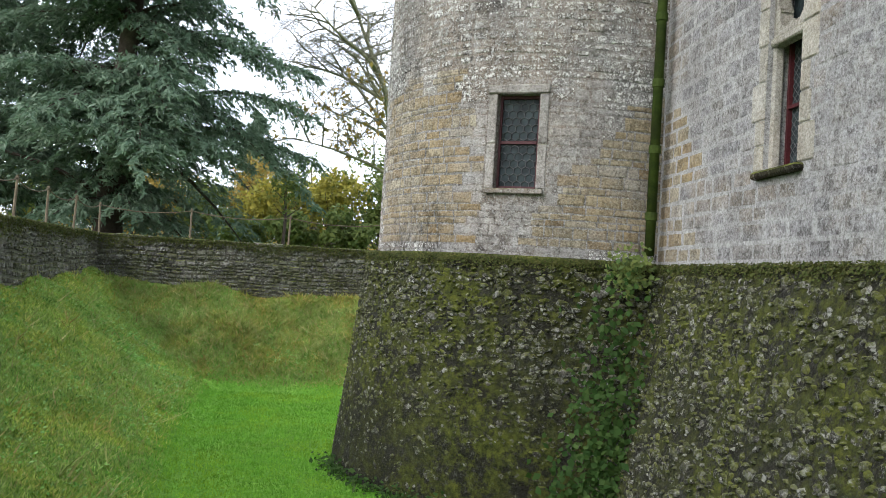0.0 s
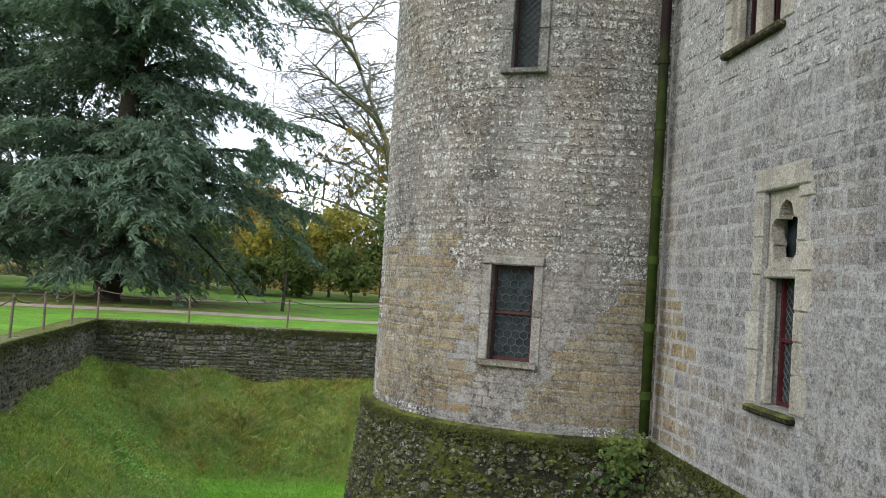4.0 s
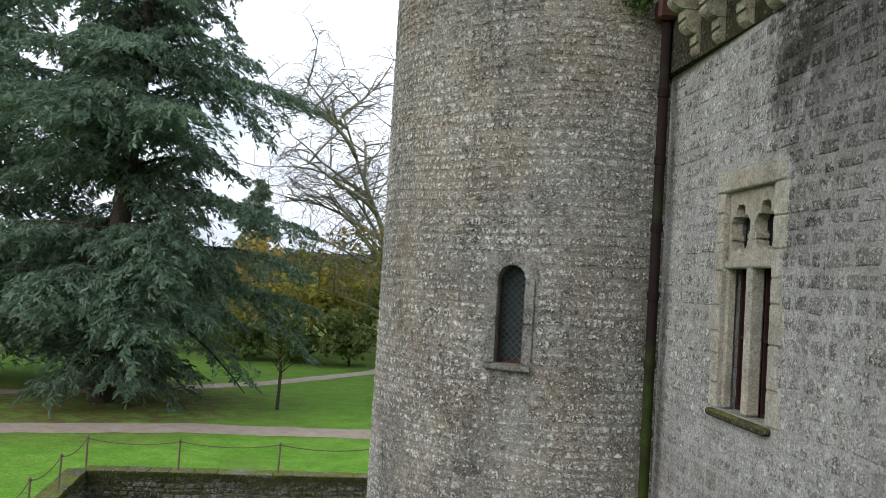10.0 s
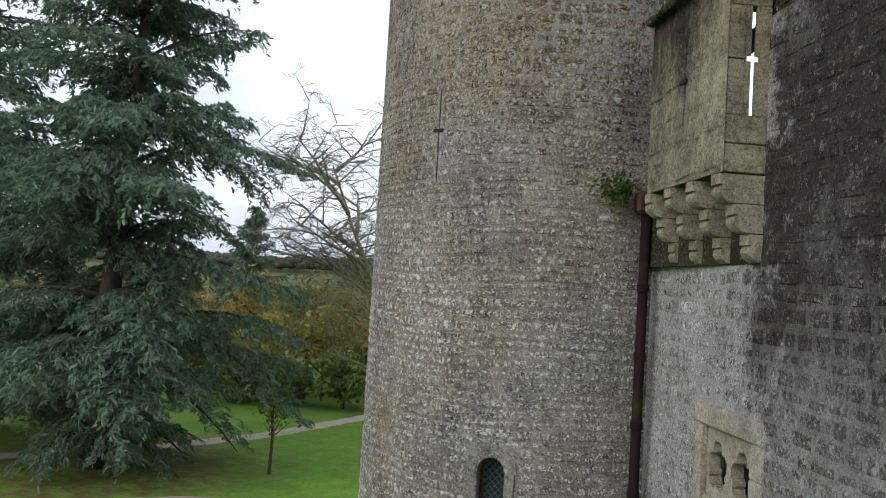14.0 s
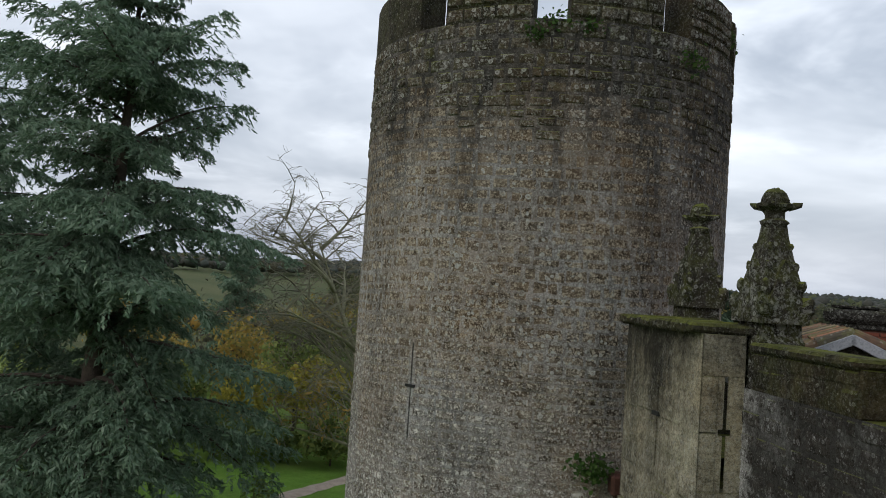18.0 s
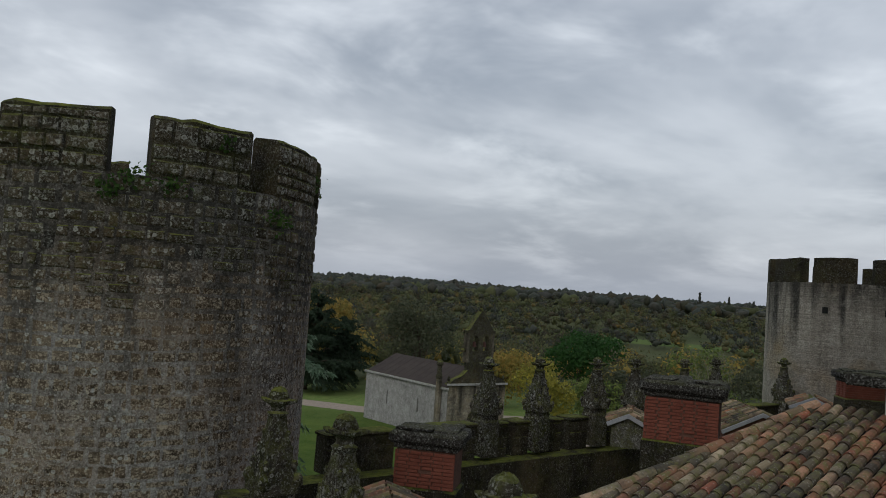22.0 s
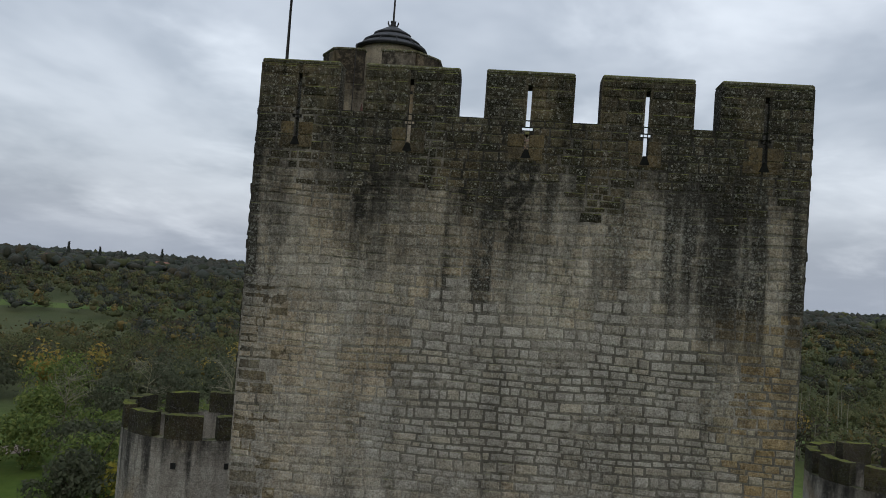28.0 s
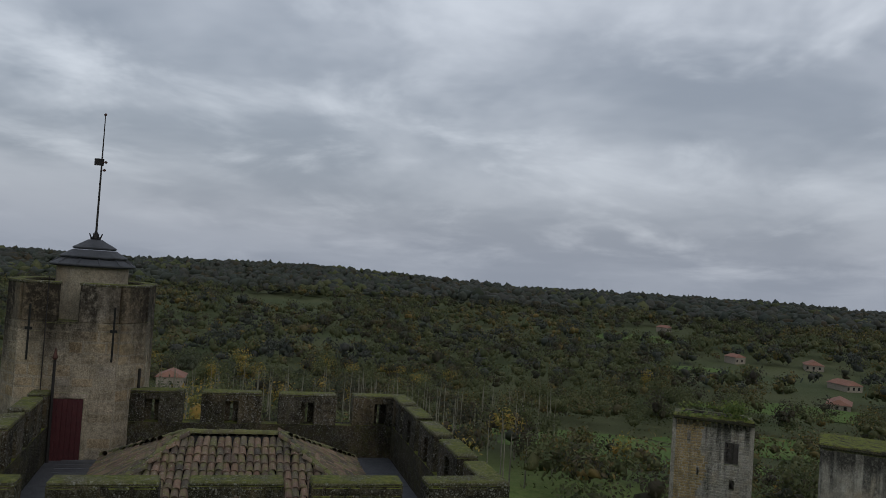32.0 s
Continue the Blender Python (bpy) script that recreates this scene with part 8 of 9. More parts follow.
def cedar(x, y, z, height, spread, seed, label, dens=1.0, low=2.2, big=1.0, mat="cedar"):
    """A cedar: tapered trunk, arching limbs, and feathered side sprays that droop at their ends."""
    r = random.Random(seed)
    g = np.random.default_rng(seed)
    t = thing("cedar_tree", label, "tree")
    bm = bmesh.new()
    trunk_r = height * 0.021
    add_tube(bm, [(x, y, z - 0.3), (x, y, z + 0.5), (x + 0.1, y, z + height * 0.2), (x + 0.7, y, z + height * 0.5), (x + 1.1, y, z + height * 0.97)], [trunk_r * 1.5, trunk_r * 1.05, trunk_r * 0.8, trunk_r * 0.5, 0.04], 12)
    part("trunk", bm, M["bark"], t, smooth=True)
    bm = bmesh.new()
    cen, nor, siz, drs = [], [], [], []
    n = int(128 * dens ** 0.5)
    inner = int(n * 0.42)
    lobes = [r.uniform(0.74, 1.1) for _ in range(11)]
    for k in range(n + inner):
        short = k >= n
        f = ((k - n + 0.5) / inner) ** 1.05 if short else ((k + 0.5) / n) ** 1.05
        hz = low + (height - low) * f + r.uniform(-1.1, 1.1)
        a = k * 2.399 + r.uniform(-0.6, 0.6)
        lobe = lobes[int(a * 0.8 + f * 9) % 11]
        reach = spread * float(np.interp(f, CROWN_F, CROWN_R)) * (r.uniform(0.25, 0.5) if short else r.uniform(0.5, 1.05) * lobe) + 0.5
        rise = r.uniform(-0.3, 0.75) + 0.25 * f
        sag = r.uniform(0.25, 0.75) * (1.2 - f)
        bow = r.uniform(-0.2, 0.2)
        out = np.array((math.cos(a), math.sin(a), 0.0))
        side = np.array((-math.sin(a), math.cos(a), 0.0))

        def along(q):
            return np.array((x + 1.15 * min(1.0, hz / height * 1.2), y, z + hz)) + out * q * reach + side * bow * q * q * reach + np.array((0, 0, (rise * q - sag * q * q) * reach))

        add_tube(bm, [Vector(along(q)) for q in np.linspace(0, 0.94, 7)], list(np.linspace(0.05 + 0.13 * (1 - f), 0.012, 7)), 5)
        count = int(6 + reach * 2.2)
        for q in np.linspace(0.08, 1.0, count):
            root = along(q)
            if root[2] < z + 0.9:
                continue
            for sgn in (-1, 1):
                turn = r.uniform(0.5, 1.15) if q < 0.93 else r.uniform(0.0, 0.5)
                d = out * math.cos(turn) + side * sgn * math.sin(turn)
                ln = 0.4 + reach * 0.30 * math.sin(math.pi * min(1.0, 0.15 + 0.8 * q)) * r.uniform(0.6, 1.25)
                c = max(5, int((8 + 17 * ln) * dens))
                w = g.random(c) ** 0.8
                lat = g.uniform(-1, 1, c) * 0.34 * ln * (1 - w) * np.minimum(1, w * 4) + g.normal(0, 0.05, c)
                perp = np.cross(d, (0, 0, 1))
                droop = r.uniform(0.2, 0.8)
                p = root + d * (w * ln)[:, None] + perp * lat[:, None]
                p[:, 2] += 0.06 * ln * w - droop * ln * w * w - 0.35 * np.abs(lat) + g.normal(0, 0.035, c)
                hang = g.random(c) < 0.25
                p[hang, 2] -= g.uniform(0.03, 0.28, hang.sum())
                cen.append(p)
                nn = np.stack([g.normal(0, 0.8, c), g.normal(0, 0.8, c), np.full(c, 0.8)], -1) + d * (0.9 * w)[:, None]
                nor.append(nn)
                siz.append(g.uniform(0.045, 0.092, c) * big)
                dv = d + perp * np.sign(lat)[:, None] * 0.7
                dv[:, 2] -= 0.3 + 0.5 * w
                drs.append(dv)
    tagged(part("limb_frame", bm, M["bark"], t), kind="stuff")
    leaf_cloud("foliage", np.concatenate(cen), np.concatenate(nor), np.concatenate(siz), M[mat], t, g, aspect=2.3, dirs=np.concatenate(drs))
    return t


cedar(-16.0, 37.2, 4.1, 30.3, 8.5, 5, "huge blue-green cedar with layered drooping limbs on the lawn", 1.0, 2.1, 1.22)
cedar(-26.6, 41.0, 4.1, 27.0, 9.5, 9, "dark cedar at the edge of the lawn", 0.5, 2.0, 1.7)
cedar(12.6, 60.0, 4.1, 26.0, 10.0, 12, "broad dark cedar standing behind the round tower", 0.45, 2.0, 1.9)
cedar(45.0, 124.0, 3.6, 15.0, 7.0, 15, "dark conifer behind the chapel lawn", 0.3, 1.5, 2.4, "conifer")
cedar(52.0, 128.0, 3.6, 11.0, 6.0, 13, "dark conifer beside the drive", 0.3, 1.5, 2.4, "conifer")
cedar(-24.0, 92.0, 4.0, 17.0, 4.0, 14, "slim grey-green conifer beyond the shrubs", 0.35, 1.5, 2.0)


def bare_tree(base, lean, height, seed, label, depth=5, mat="bark_pale", width=1.0, r0=0.3, bow=0.0):
    """A leafless tree: a leaning trunk that forks again and again into fine twigs."""
    r = random.Random(seed)
    t = thing("bare_tree", label, "tree")
    trunk, twigs = bmesh.new(), bmesh.new()
    tips = []

    def grow(p, d, length, rad, level):
        bm = trunk if level < 2 else twigs
        droop = (0.0, 0.05, 0.03, 0.07, 0.09, 0.05)[level]
        if level == 0 and bow:
            hs = np.linspace(0, length, 11)
            pts = [p + Vector((d[0] * h - bow * h * h + 0.12 * math.sin(h * 0.9), d[1] * h + 0.1 * math.sin(h * 0.7), h)) for h in hs]
            add_tube(bm, pts, [max(0.03, rad * (1 - 0.88 * h / length)) for h in hs], 8)
        else:
            pts = limb(bm, p, d, length, rad, r, droop=droop, bend=(0.055, 0.11, 0.17, 0.22, 0.25, 0.25)[level], seg=(9, 6, 5, 4, 3, 3)[level], sides=7 if level < 2 else 3)
        if level >= depth:
            tips.extend(pts[1:])
            return
        kids = (14, 7, 5, 4, 2)[level]
        for k in range(kids):
            f = (0.26 if level == 0 else 0.2) + (0.74 if level == 0 else 0.8) * (k + r.random()) / kids
            i = min(len(pts) - 2, int(f * (len(pts) - 1)))
            q = pts[i].lerp(pts[i + 1], f * (len(pts) - 1) - i)
            base_d = (pts[i + 1] - pts[i]).normalized()
            side = Vector((r.uniform(-1, 1), r.uniform(-1, 1), r.uniform(-0.1, 0.7) if level < 2 else r.uniform(-0.5, 0.6))).normalized()
            grow(q, base_d * 0.5 + side * (0.85 * width), length * (0.24 + 0.24 * (1 - f) + r.uniform(-0.03, 0.08) if level == 0 else r.uniform(0.36, 0.62)), rad * (0.42 if level == 0 else 0.5), level + 1)

    grow(Vector(base), Vector(lean), height, r0, 0)
    part("trunk", trunk, M[mat], t, smooth=True)
    tagged(part("twig_mass", twigs, M["twig"], t), kind="stuff")
    return t, tips


bare, tips = bare_tree((-1.7, 42.0, 4.1), (-0.12, -0.02, 1), 15.5, 4, "tall leaning leafless tree with lichened branches", 5, r0=0.30, bow=0.012, width=1.05)
bare_tree((0.4, 43.5, 4.1), (-0.08, 0, 1), 14.0, 8, "spreading leafless tree behind the tower", 3, r0=0.27, bow=0.004)
g = np.random.default_rng(3)
k = g.choice(len(tips), 3200)
leaf_cloud("last_leaves", [tips[i] for i in k if tips[i].z < 13], g.normal(size=(sum(tips[i].z < 13 for i in k), 3)), g.uniform(0.08, 0.16, sum(tips[i].z < 13 for i in k)), M["autumn"], bare, g)


def crown_points(g, centre, rx, ry, rz, n, lumps=9):
    """Points on the ragged skin of a crown made of several lobes."""
    lobes = g.normal(size=(lumps, 3))
    lobes /= np.linalg.norm(lobes, axis=1, keepdims=True)
    lobes *= g.uniform(0.25, 0.72, (lumps, 1))
    rad = g.uniform(0.3, 0.55, lumps)
    pick = g.integers(0, lumps, n)
    v = g.normal(size=(n, 3))
    v /= np.linalg.norm(v, axis=1, keepdims=True)
    v[:, 2] = np.where(g.random(n) < 0.6, np.abs(v[:, 2]), v[:, 2])
    p = lobes[pick] + v * (rad[pick] * g.uniform(0.65, 1.1, n))[:, None]
    return p * np.array((rx, ry, rz)) + np.array(centre), v


def leafy_tree(x, y, height, width, mat, seed, label, n=2600, leaf=0.16, stem=0.25, name="tree", z=None, trunk=True):
    z = float(terrain(x, y)) if z is None else z
    r = random.Random(seed)
    g = np.random.default_rng(seed)
    t = thing(name, label, "shrub" if name == "shrub" else "tree")
    bm = bmesh.new()
    top = z + height * 0.75
    add_tube(bm, [(x, y, z - 0.2), (x + 0.05, y, z + height * stem), (x, y, top)], [height * 0.022, height * 0.018, 0.02], 7)
    for k in range(9):
        limb(bm, (x, y, z + height * r.uniform(stem, 0.6)), (r.uniform(-1, 1), r.uniform(-1, 1), r.uniform(0.3, 1)), width * 0.5, height * 0.009, r, 0.0, 0.15, 4, 4)
    part("trunk", bm, M["bark"], t)
    c, v = crown_points(g, (x, y, z + height * (1 + stem) / 2), width / 2, width / 2, height * (1 - stem) / 2 * 1.15, n, 12)
    c[:, 2] = np.maximum(c[:, 2], z + 0.1)
    leaf_cloud("crown", c, v + g.normal(size=(n, 3)) * 0.6, g.uniform(leaf * 0.6, leaf * 1.4, n), M[mat], t, g, aspect=1.2)
    return t


leafy_tree(-7.85, 38.0, 4.3, 2.3, "green", 21, "slender young tree with thin olive leaves on the lawn", 420, 0.09, 0.38)
SHRUBS = [(-14.5, 62, 6.5, 7, "yellow"), (-9.5, 63.5, 7.5, 7, "yellow"), (-4.8, 64, 8, 7, "green"), (-1.0, 62, 9.5, 6, "yellow"), (3, 66, 9, 8, "green"),
          (-19.5, 64, 6, 7, "green"), (-24, 60, 6.5, 7, "autumn"), (-29, 57, 8, 9, "green"), (-12, 70, 9, 9, "green"), (-6, 72, 10.5, 9, "green"), (0, 75, 11, 9, "autumn"),
          (-18, 74, 10, 9, "autumn"), (-36, 55, 10, 10, "green"), (-25, 72, 9, 10, "autumn"), (7, 72, 10, 9, "green"), (12, 80, 10, 10, "autumn"), (-7, 58, 4.0, 5, "green"), (-11.5, 58.5, 3.6, 5, "green"), (-15.5, 58.0, 3.4, 5, "green")]
for k, (x, y, h, w, mat) in enumerate(SHRUBS):
    leafy_tree(x, y, h, w, mat, 100 + k, {"yellow": "golden yellow autumn shrub beyond the lawn", "autumn": "rust and ochre autumn shrub beyond the lawn", "green": "dense dull green shrub beyond the lawn"}[mat], 2200, 0.2, 0.04, "shrub")
leafy_tree(60.0, 78.5, 9.5, 8.5, "yellow", 51, "round golden-leaved tree near the chapel", 6000, 0.17, 0.1)
leafy_tree(88.0, 107.0, 13, 16, "pine", 52, "broad bright green pine behind the chapel", 6000, 0.26, 0.2)
leafy_tree(70.0, 105.0, 9, 14, "autumn", 53, "spreading ochre tree behind the chapel", 4500, 0.24, 0.1)
leafy_tree(70.0, 132.0, 16, 18, "olive", 54, "tall olive-yellow tree behind the chapel", 5000, 0.28, 0.15)
leafy_tree(41.0, 140.0, 17, 15, "olive", 55, "tall pale olive tree beyond the drive", 4000, 0.28, 0.2)
leafy_tree(56.0, 142.0, 15, 14, "autumn", 56, "tall brown autumn tree beyond the drive", 4000, 0.28, 0.2)
NEAR_GREEN = [(70, 82, 7, 9, "green"), (76, 84, 9, 9, "olive"), (82, 78, 9, 10, "green"), (74, 72, 6, 9, "green"), (88, 72, 10, 11, "olive"), (80, 66, 7, 9, "green"), (92, 84, 11, 12, "green"), (96, 68, 11, 11, "olive"),
              (86, 58, 8, 10, "green"), (98, 52, 11, 11, "green"), (90, 44, 8, 10, "pine"), (104, 62, 12, 12, "olive"), (102, 40, 10, 12, "green"), (66, 74, 4, 6, "pine"), (59, 52, 7, 8, "olive"), (65, 54, 8, 9, "green"), (63, 47, 6.5, 8, "yellow"), (71, 52, 8, 10, "green"), (70, 60, 8, 9, "olive"), (76, 46, 8, 10, "green"), (68, 41, 7, 9, "olive")]
for k, (x, y, h, w, mat) in enumerate(NEAR_GREEN):
    leafy_tree(x, y, h, w, mat, 200 + k, "leafy tree on the slope below the chapel lawn", 2400, 0.24, 0.1)
for k, (x, y, h) in enumerate(((84, 76, 10), (92, 70, 11), (97, 60, 11))):
    bare_tree((x, y, float(terrain(x, y))), (0.05, 0, 1), h, 60 + k, "pale grey tree losing its leaves on the slope", 3, width=1.2, r0=0.16)

# ---- the woods of the valley and hills ----
MEADOWS = (((0.962, -0.274), 575, 22, 34), ((0.898, -0.44), 222, 20, 34), ((0.894, -0.448), 312, 17, 34), ((0.94, -0.34), 440, 10, 20), ((0.98, -0.194), 203, 10, 26), ((0.70, 0.71), 520, 12, 110), ((0.72, 0.68), 880, 20, 60), ((0.985, -0.08), 215, 9, 40), ((0.83, 0.55), 330, 7, 24), ((0.955, -0.28), 185, 16, 30), ((0.62, 0.78), 437, 6, 26), ((0.78, 0.625), 191, 8, 16))


def meadow(k, dx, dy, dist, ra, rl):
    """A mown meadow between the woods, laid on the slope."""
    verts, faces, rings, seg = [], [], 6, 28
    for i in range(rings + 1):
        for q in range(seg):
            a = 2 * math.pi * q / seg
            f = i / rings * (1 + (0.10 * math.sin(3 * a + k) + 0.06 * math.sin(7 * a)) * (i == rings))
            x = dx * (dist + ra * f * math.cos(a)) - dy * rl * f * math.sin(a)
            y = dy * (dist + ra * f * math.cos(a)) + dx * rl * f * math.sin(a)
            verts.append((x, y, float(terrain(x, y)) + 0.35 - 0.3 * (i == rings)))
    for i in range(rings):
        for q in range(seg):
            faces.append((i * seg + q, i * seg + (q + 1) % seg, (i + 1) * seg + (q + 1) % seg, (i + 1) * seg + q))
    tagged(mesh("meadow", verts, faces, M["meadow"], smooth=True), "green mown meadow between the valley's woods", "meadow", kind="structure")


M["meadow"] = simple("meadow_grass", (0.075, 0.125, 0.030), (0.115, 0.155, 0.045), 0.05, 0.95, 0, 0.1, 0.2, 1.5)
for k, (way, dist, ra, rl) in enumerate(MEADOWS):
    meadow(k, *way, dist, ra, rl)


def fields(x, y):
    """Open meadows: true where no wood grows."""
    f = np.sin(x / 93.0 + 1.0) * np.sin(y / 71.0 + 0.5) + 0.5 * np.sin(x / 37.0) * np.sin(y / 53.0 + 2)
    d = np.hypot(x, y)
    open_ = f > 0.95
    for (dx, dy), dist, ra, rl in MEADOWS:
        s = x * dx + y * dy - dist
        q = -x * dy + y * dx
        open_ |= (s / ra) ** 2 + (q / rl) ** 2 < 1
    return open_


def ico(sub):
    bm = bmesh.new()
    bmesh.ops.create_icosphere(bm, subdivisions=sub, radius=1.0)
    v = np.array([p.co[:] for p in bm.verts])
    f = np.array([[p.index for p in q.verts] for q in bm.faces])
    bm.free()
    return v, f


WOOD_LABEL = {"russet": "russet", "green": "dull green", "wood_green": "dull green", "autumn": "ochre", "olive": "grey-olive", "pine": "dark pine", "yellow": "golden", "valley": "muted brown", "hill": "dark blue-green"}


def wood(name, label, seed, r0, r1, count, a0, a1, mats, sub, leaves, size, h, spread, lumps=3):
    """A belt of woodland: lumpy crowns, with loose sprays round them where it is near; one object for each colour."""
    g = np.random.default_rng(seed)
    a = radians(90) - np.radians(g.uniform(a0, a1, count))
    d = np.sqrt(g.uniform(r0 ** 2, r1 ** 2, count))
    x, y = d * np.cos(a), d * np.sin(a)
    ok = ~fields(x, y)
    ok &= ~((np.hypot(x - 50, y - 75) < 62) | (np.hypot(x - 80, y + 35) < 16) | (np.hypot(x - 68, y + 40) < 14) | ((np.abs(x + 5) < 45) & (y < 84) & (y > 0)))
    for (dx, dy), dist, w, dd, hh, turn in HOUSES:
        ok &= ~((np.hypot(x - dx * dist, y - dy * dist) < w * 0.9) | (np.hypot(x - dx * (dist - 26), y - dy * (dist - 26)) < 24))
    x, y, d = x[ok], y[ok], d[ok]
    kind = np.digitize(np.sin(x / 55 + 0.7) + np.sin(y / 44) + g.normal(0, 0.75, len(x)), np.linspace(-1.3, 1.7, len(mats) - 1))
    iv, jf = ico(sub)
    for m_i, mat in enumerate(mats):
        sel = kind == m_i
        n = int(sel.sum())
        if not n:
            continue
        xs, ys = x[sel], y[sel]
        zs = terrain(xs, ys)
        hh = h * g.uniform(0.6, 1.25, n)
        ww = spread * g.uniform(0.65, 1.3, n)
        foot = np.repeat(zs + hh * 0.12, lumps)[:, None]
        hh, ww = np.repeat(hh, lumps), np.repeat(ww, lumps)
        turn = g.uniform(0, 2 * np.pi, n * lumps)
        out = ww * 0.27 * g.uniform(0.5, 1.1, n * lumps) * (lumps > 1)
        lift = hh * g.uniform(0.40, 0.66, n * lumps)
        size3 = (0.40 if lumps > 1 else 0.5) * g.uniform(0.75, 1.2, n * lumps)
        dim = np.stack([ww * size3, ww * size3, hh * size3 * 0.85], -1)[:, None, :]
        base = np.stack([np.repeat(xs, lumps) + out * np.cos(turn), np.repeat(ys, lumps) + out * np.sin(turn), np.repeat(zs, lumps) + lift], -1)[:, None, :]
        n *= lumps
        wob = g.uniform(0.45, 1.3, (n, len(iv), 1)) * (0.36 if leaves > 30 else 0.52 if leaves else 1.0)
        pts = iv[None] * wob * dim + base
        pts[:, :, 2] = np.maximum(pts[:, :, 2], foot)
        pts = pts.reshape(-1, 3)
        fcs = (jf[None] + (np.arange(n) * len(iv))[:, None, None]).reshape(-1, 3)
        me = bpy.data.meshes.new(name)
        me.vertices.add(len(pts))
        me.vertices.foreach_set("co", pts.ravel())
        me.loops.add(fcs.size)
        me.loops.foreach_set("vertex_index", fcs.ravel())
        me.polygons.add(len(fcs))
        me.polygons.foreach_set("loop_start", np.arange(0, fcs.size, 3))
        me.polygons.foreach_set("loop_total", np.full(len(fcs), 3))
        me.polygons.foreach_set("use_smooth", np.ones(len(fcs), bool))
        me.materials.append(M[mat])
        me.update(calc_edges=True)
        tagged(new(name, me), label.replace("COLOUR", WOOD_LABEL[mat]), "woodland", kind="stuff")
        if leaves:
            v = g.normal(size=(n, leaves, 3))
            v /= np.linalg.norm(v, axis=2, keepdims=True)
            v[:, :, 2] = np.where(g.random((n, leaves)) < 0.75, np.abs(v[:, :, 2]), v[:, :, 2])
            c = v * g.uniform(0.55, 1.2, (n, leaves, 1)) * dim + base
            c[:, :, 2] = np.maximum(c[:, :, 2], foot)
            nn = v + g.normal(size=v.shape) * 0.55
            ob = leaf_cloud(name, c.reshape(-1, 3), nn.reshape(-1, 3), np.repeat(g.uniform(size * 0.7, size * 1.35, n), leaves), M[mat], None, g, aspect=1.15)
            tagged(ob, label.replace("COLOUR", WOOD_LABEL[mat]), "woodland", kind="stuff")


M["valley"] = leafy("muted_autumn_crowns", [(0.15, 0.11, 0.05), (0.11, 0.115, 0.05), (0.24, 0.165, 0.055), (0.085, 0.10, 0.046), (0.17, 0.17, 0.075), (0.13, 0.10, 0.06), (0.10, 0.13, 0.05)], thin=0.25)
# greyed tones in a narrow range: distant haze put into the crown colour
M["hill"] = leafy("haze_dulled_woods", [(0.060, 0.070, 0.054), (0.072, 0.078, 0.060), (0.058, 0.068, 0.056), (0.082, 0.080, 0.064), (0.070, 0.070, 0.062)], thin=0.2)
wood("near_wood", "COLOUR autumn trees on the valley floor", 1, 112, 330, 1500, 5, 135, ["wood_green", "valley", "russet", "wood_green", "autumn", "olive", "wood_green"], 1, 72, 0.36, 10, 8.5)
wood("valley_wood", "COLOUR autumn woods across the valley", 2, 330, 720, 5400, -8, 132, ["valley", "hill", "wood_green", "russet", "wood_green", "valley", "hill"], 1, 23, 0.72, 10.5, 9.8, 2)
wood("hill_wood", "COLOUR woods covering the far hills", 3, 720, 1450, 15000, -35, 130, ["hill", "russet", "hill", "hill", "hill", "hill", "wood_green"], 1, 0, 3.0, 11, 12, 1)
wood("park_wood", "COLOUR trees at the back of the park", 4, 84, 330, 650, -48, 8, ["wood_green", "autumn", "russet", "wood_green"], 1, 36, 0.34, 11, 8)


def poplar_trunks():
    """Bare pale stems of the poplar plantation below the keep."""
    g = random.Random(8)
    bm = bmesh.new()
    for k in range(150):
        d = g.uniform(125, 210)
        a = radians(g.uniform(-11, 18))
        x, y = d * math.cos(a), d * math.sin(a)
        z = float(terrain(x, y))
        hgt = g.uniform(9, 15)
        add_tube(bm, [(x, y, z), (x + g.uniform(-0.3, 0.3), y, z + hgt * 0.6), (x, y + g.uniform(-0.3, 0.3), z + hgt)], [0.16, 0.1, 0.02], 4)
    tagged(part("poplar_stems", bm, M["twig"]), "pale bare poplar stems standing in the valley wood", "woodland", kind="stuff")


poplar_trunks()


def conifer_spire(x, y, hgt, seed):
    """A dark pointed conifer standing above the wood on the ridge."""
    g = np.random.default_rng(seed)
    z = float(terrain(x, y))
    n = 260
    f = g.uniform(0, 1, n)
    a = g.uniform(0, 2 * np.pi, n)
    rad = (1 - f) * hgt * 0.17 * g.uniform(0.5, 1.1, n)
    pts = np.stack([x + rad * np.cos(a), y + rad * np.sin(a), z + 3 + f * hgt], -1)
    t = thing("conifer", "dark pointed conifer rising above the ridge", "tree", "ridge conifers")
    bm = bmesh.new()
    add_tube(bm, [(x, y, z), (x, y, z + 3 + hgt * 0.95)], [0.5, 0.05], 6)
    part("trunk", bm, M["bark"], t)
    leaf_cloud("crown", pts, np.stack([np.cos(a), np.sin(a), np.full(n, 0.7)], -1), g.uniform(0.7, 1.5, n), M["hill"], t, g)


for k, (dx, dy, dist, hgt) in enumerate(((0.735, 0.678, 1010, 20), (0.757, 0.653, 1020, 17), (0.80, 0.60, 1000, 21), (0.775, 0.632, 1060, 14), (0.5, 0.866, 1050, 12))):
    conifer_spire(dx * dist, dy * dist, hgt, 300 + k)

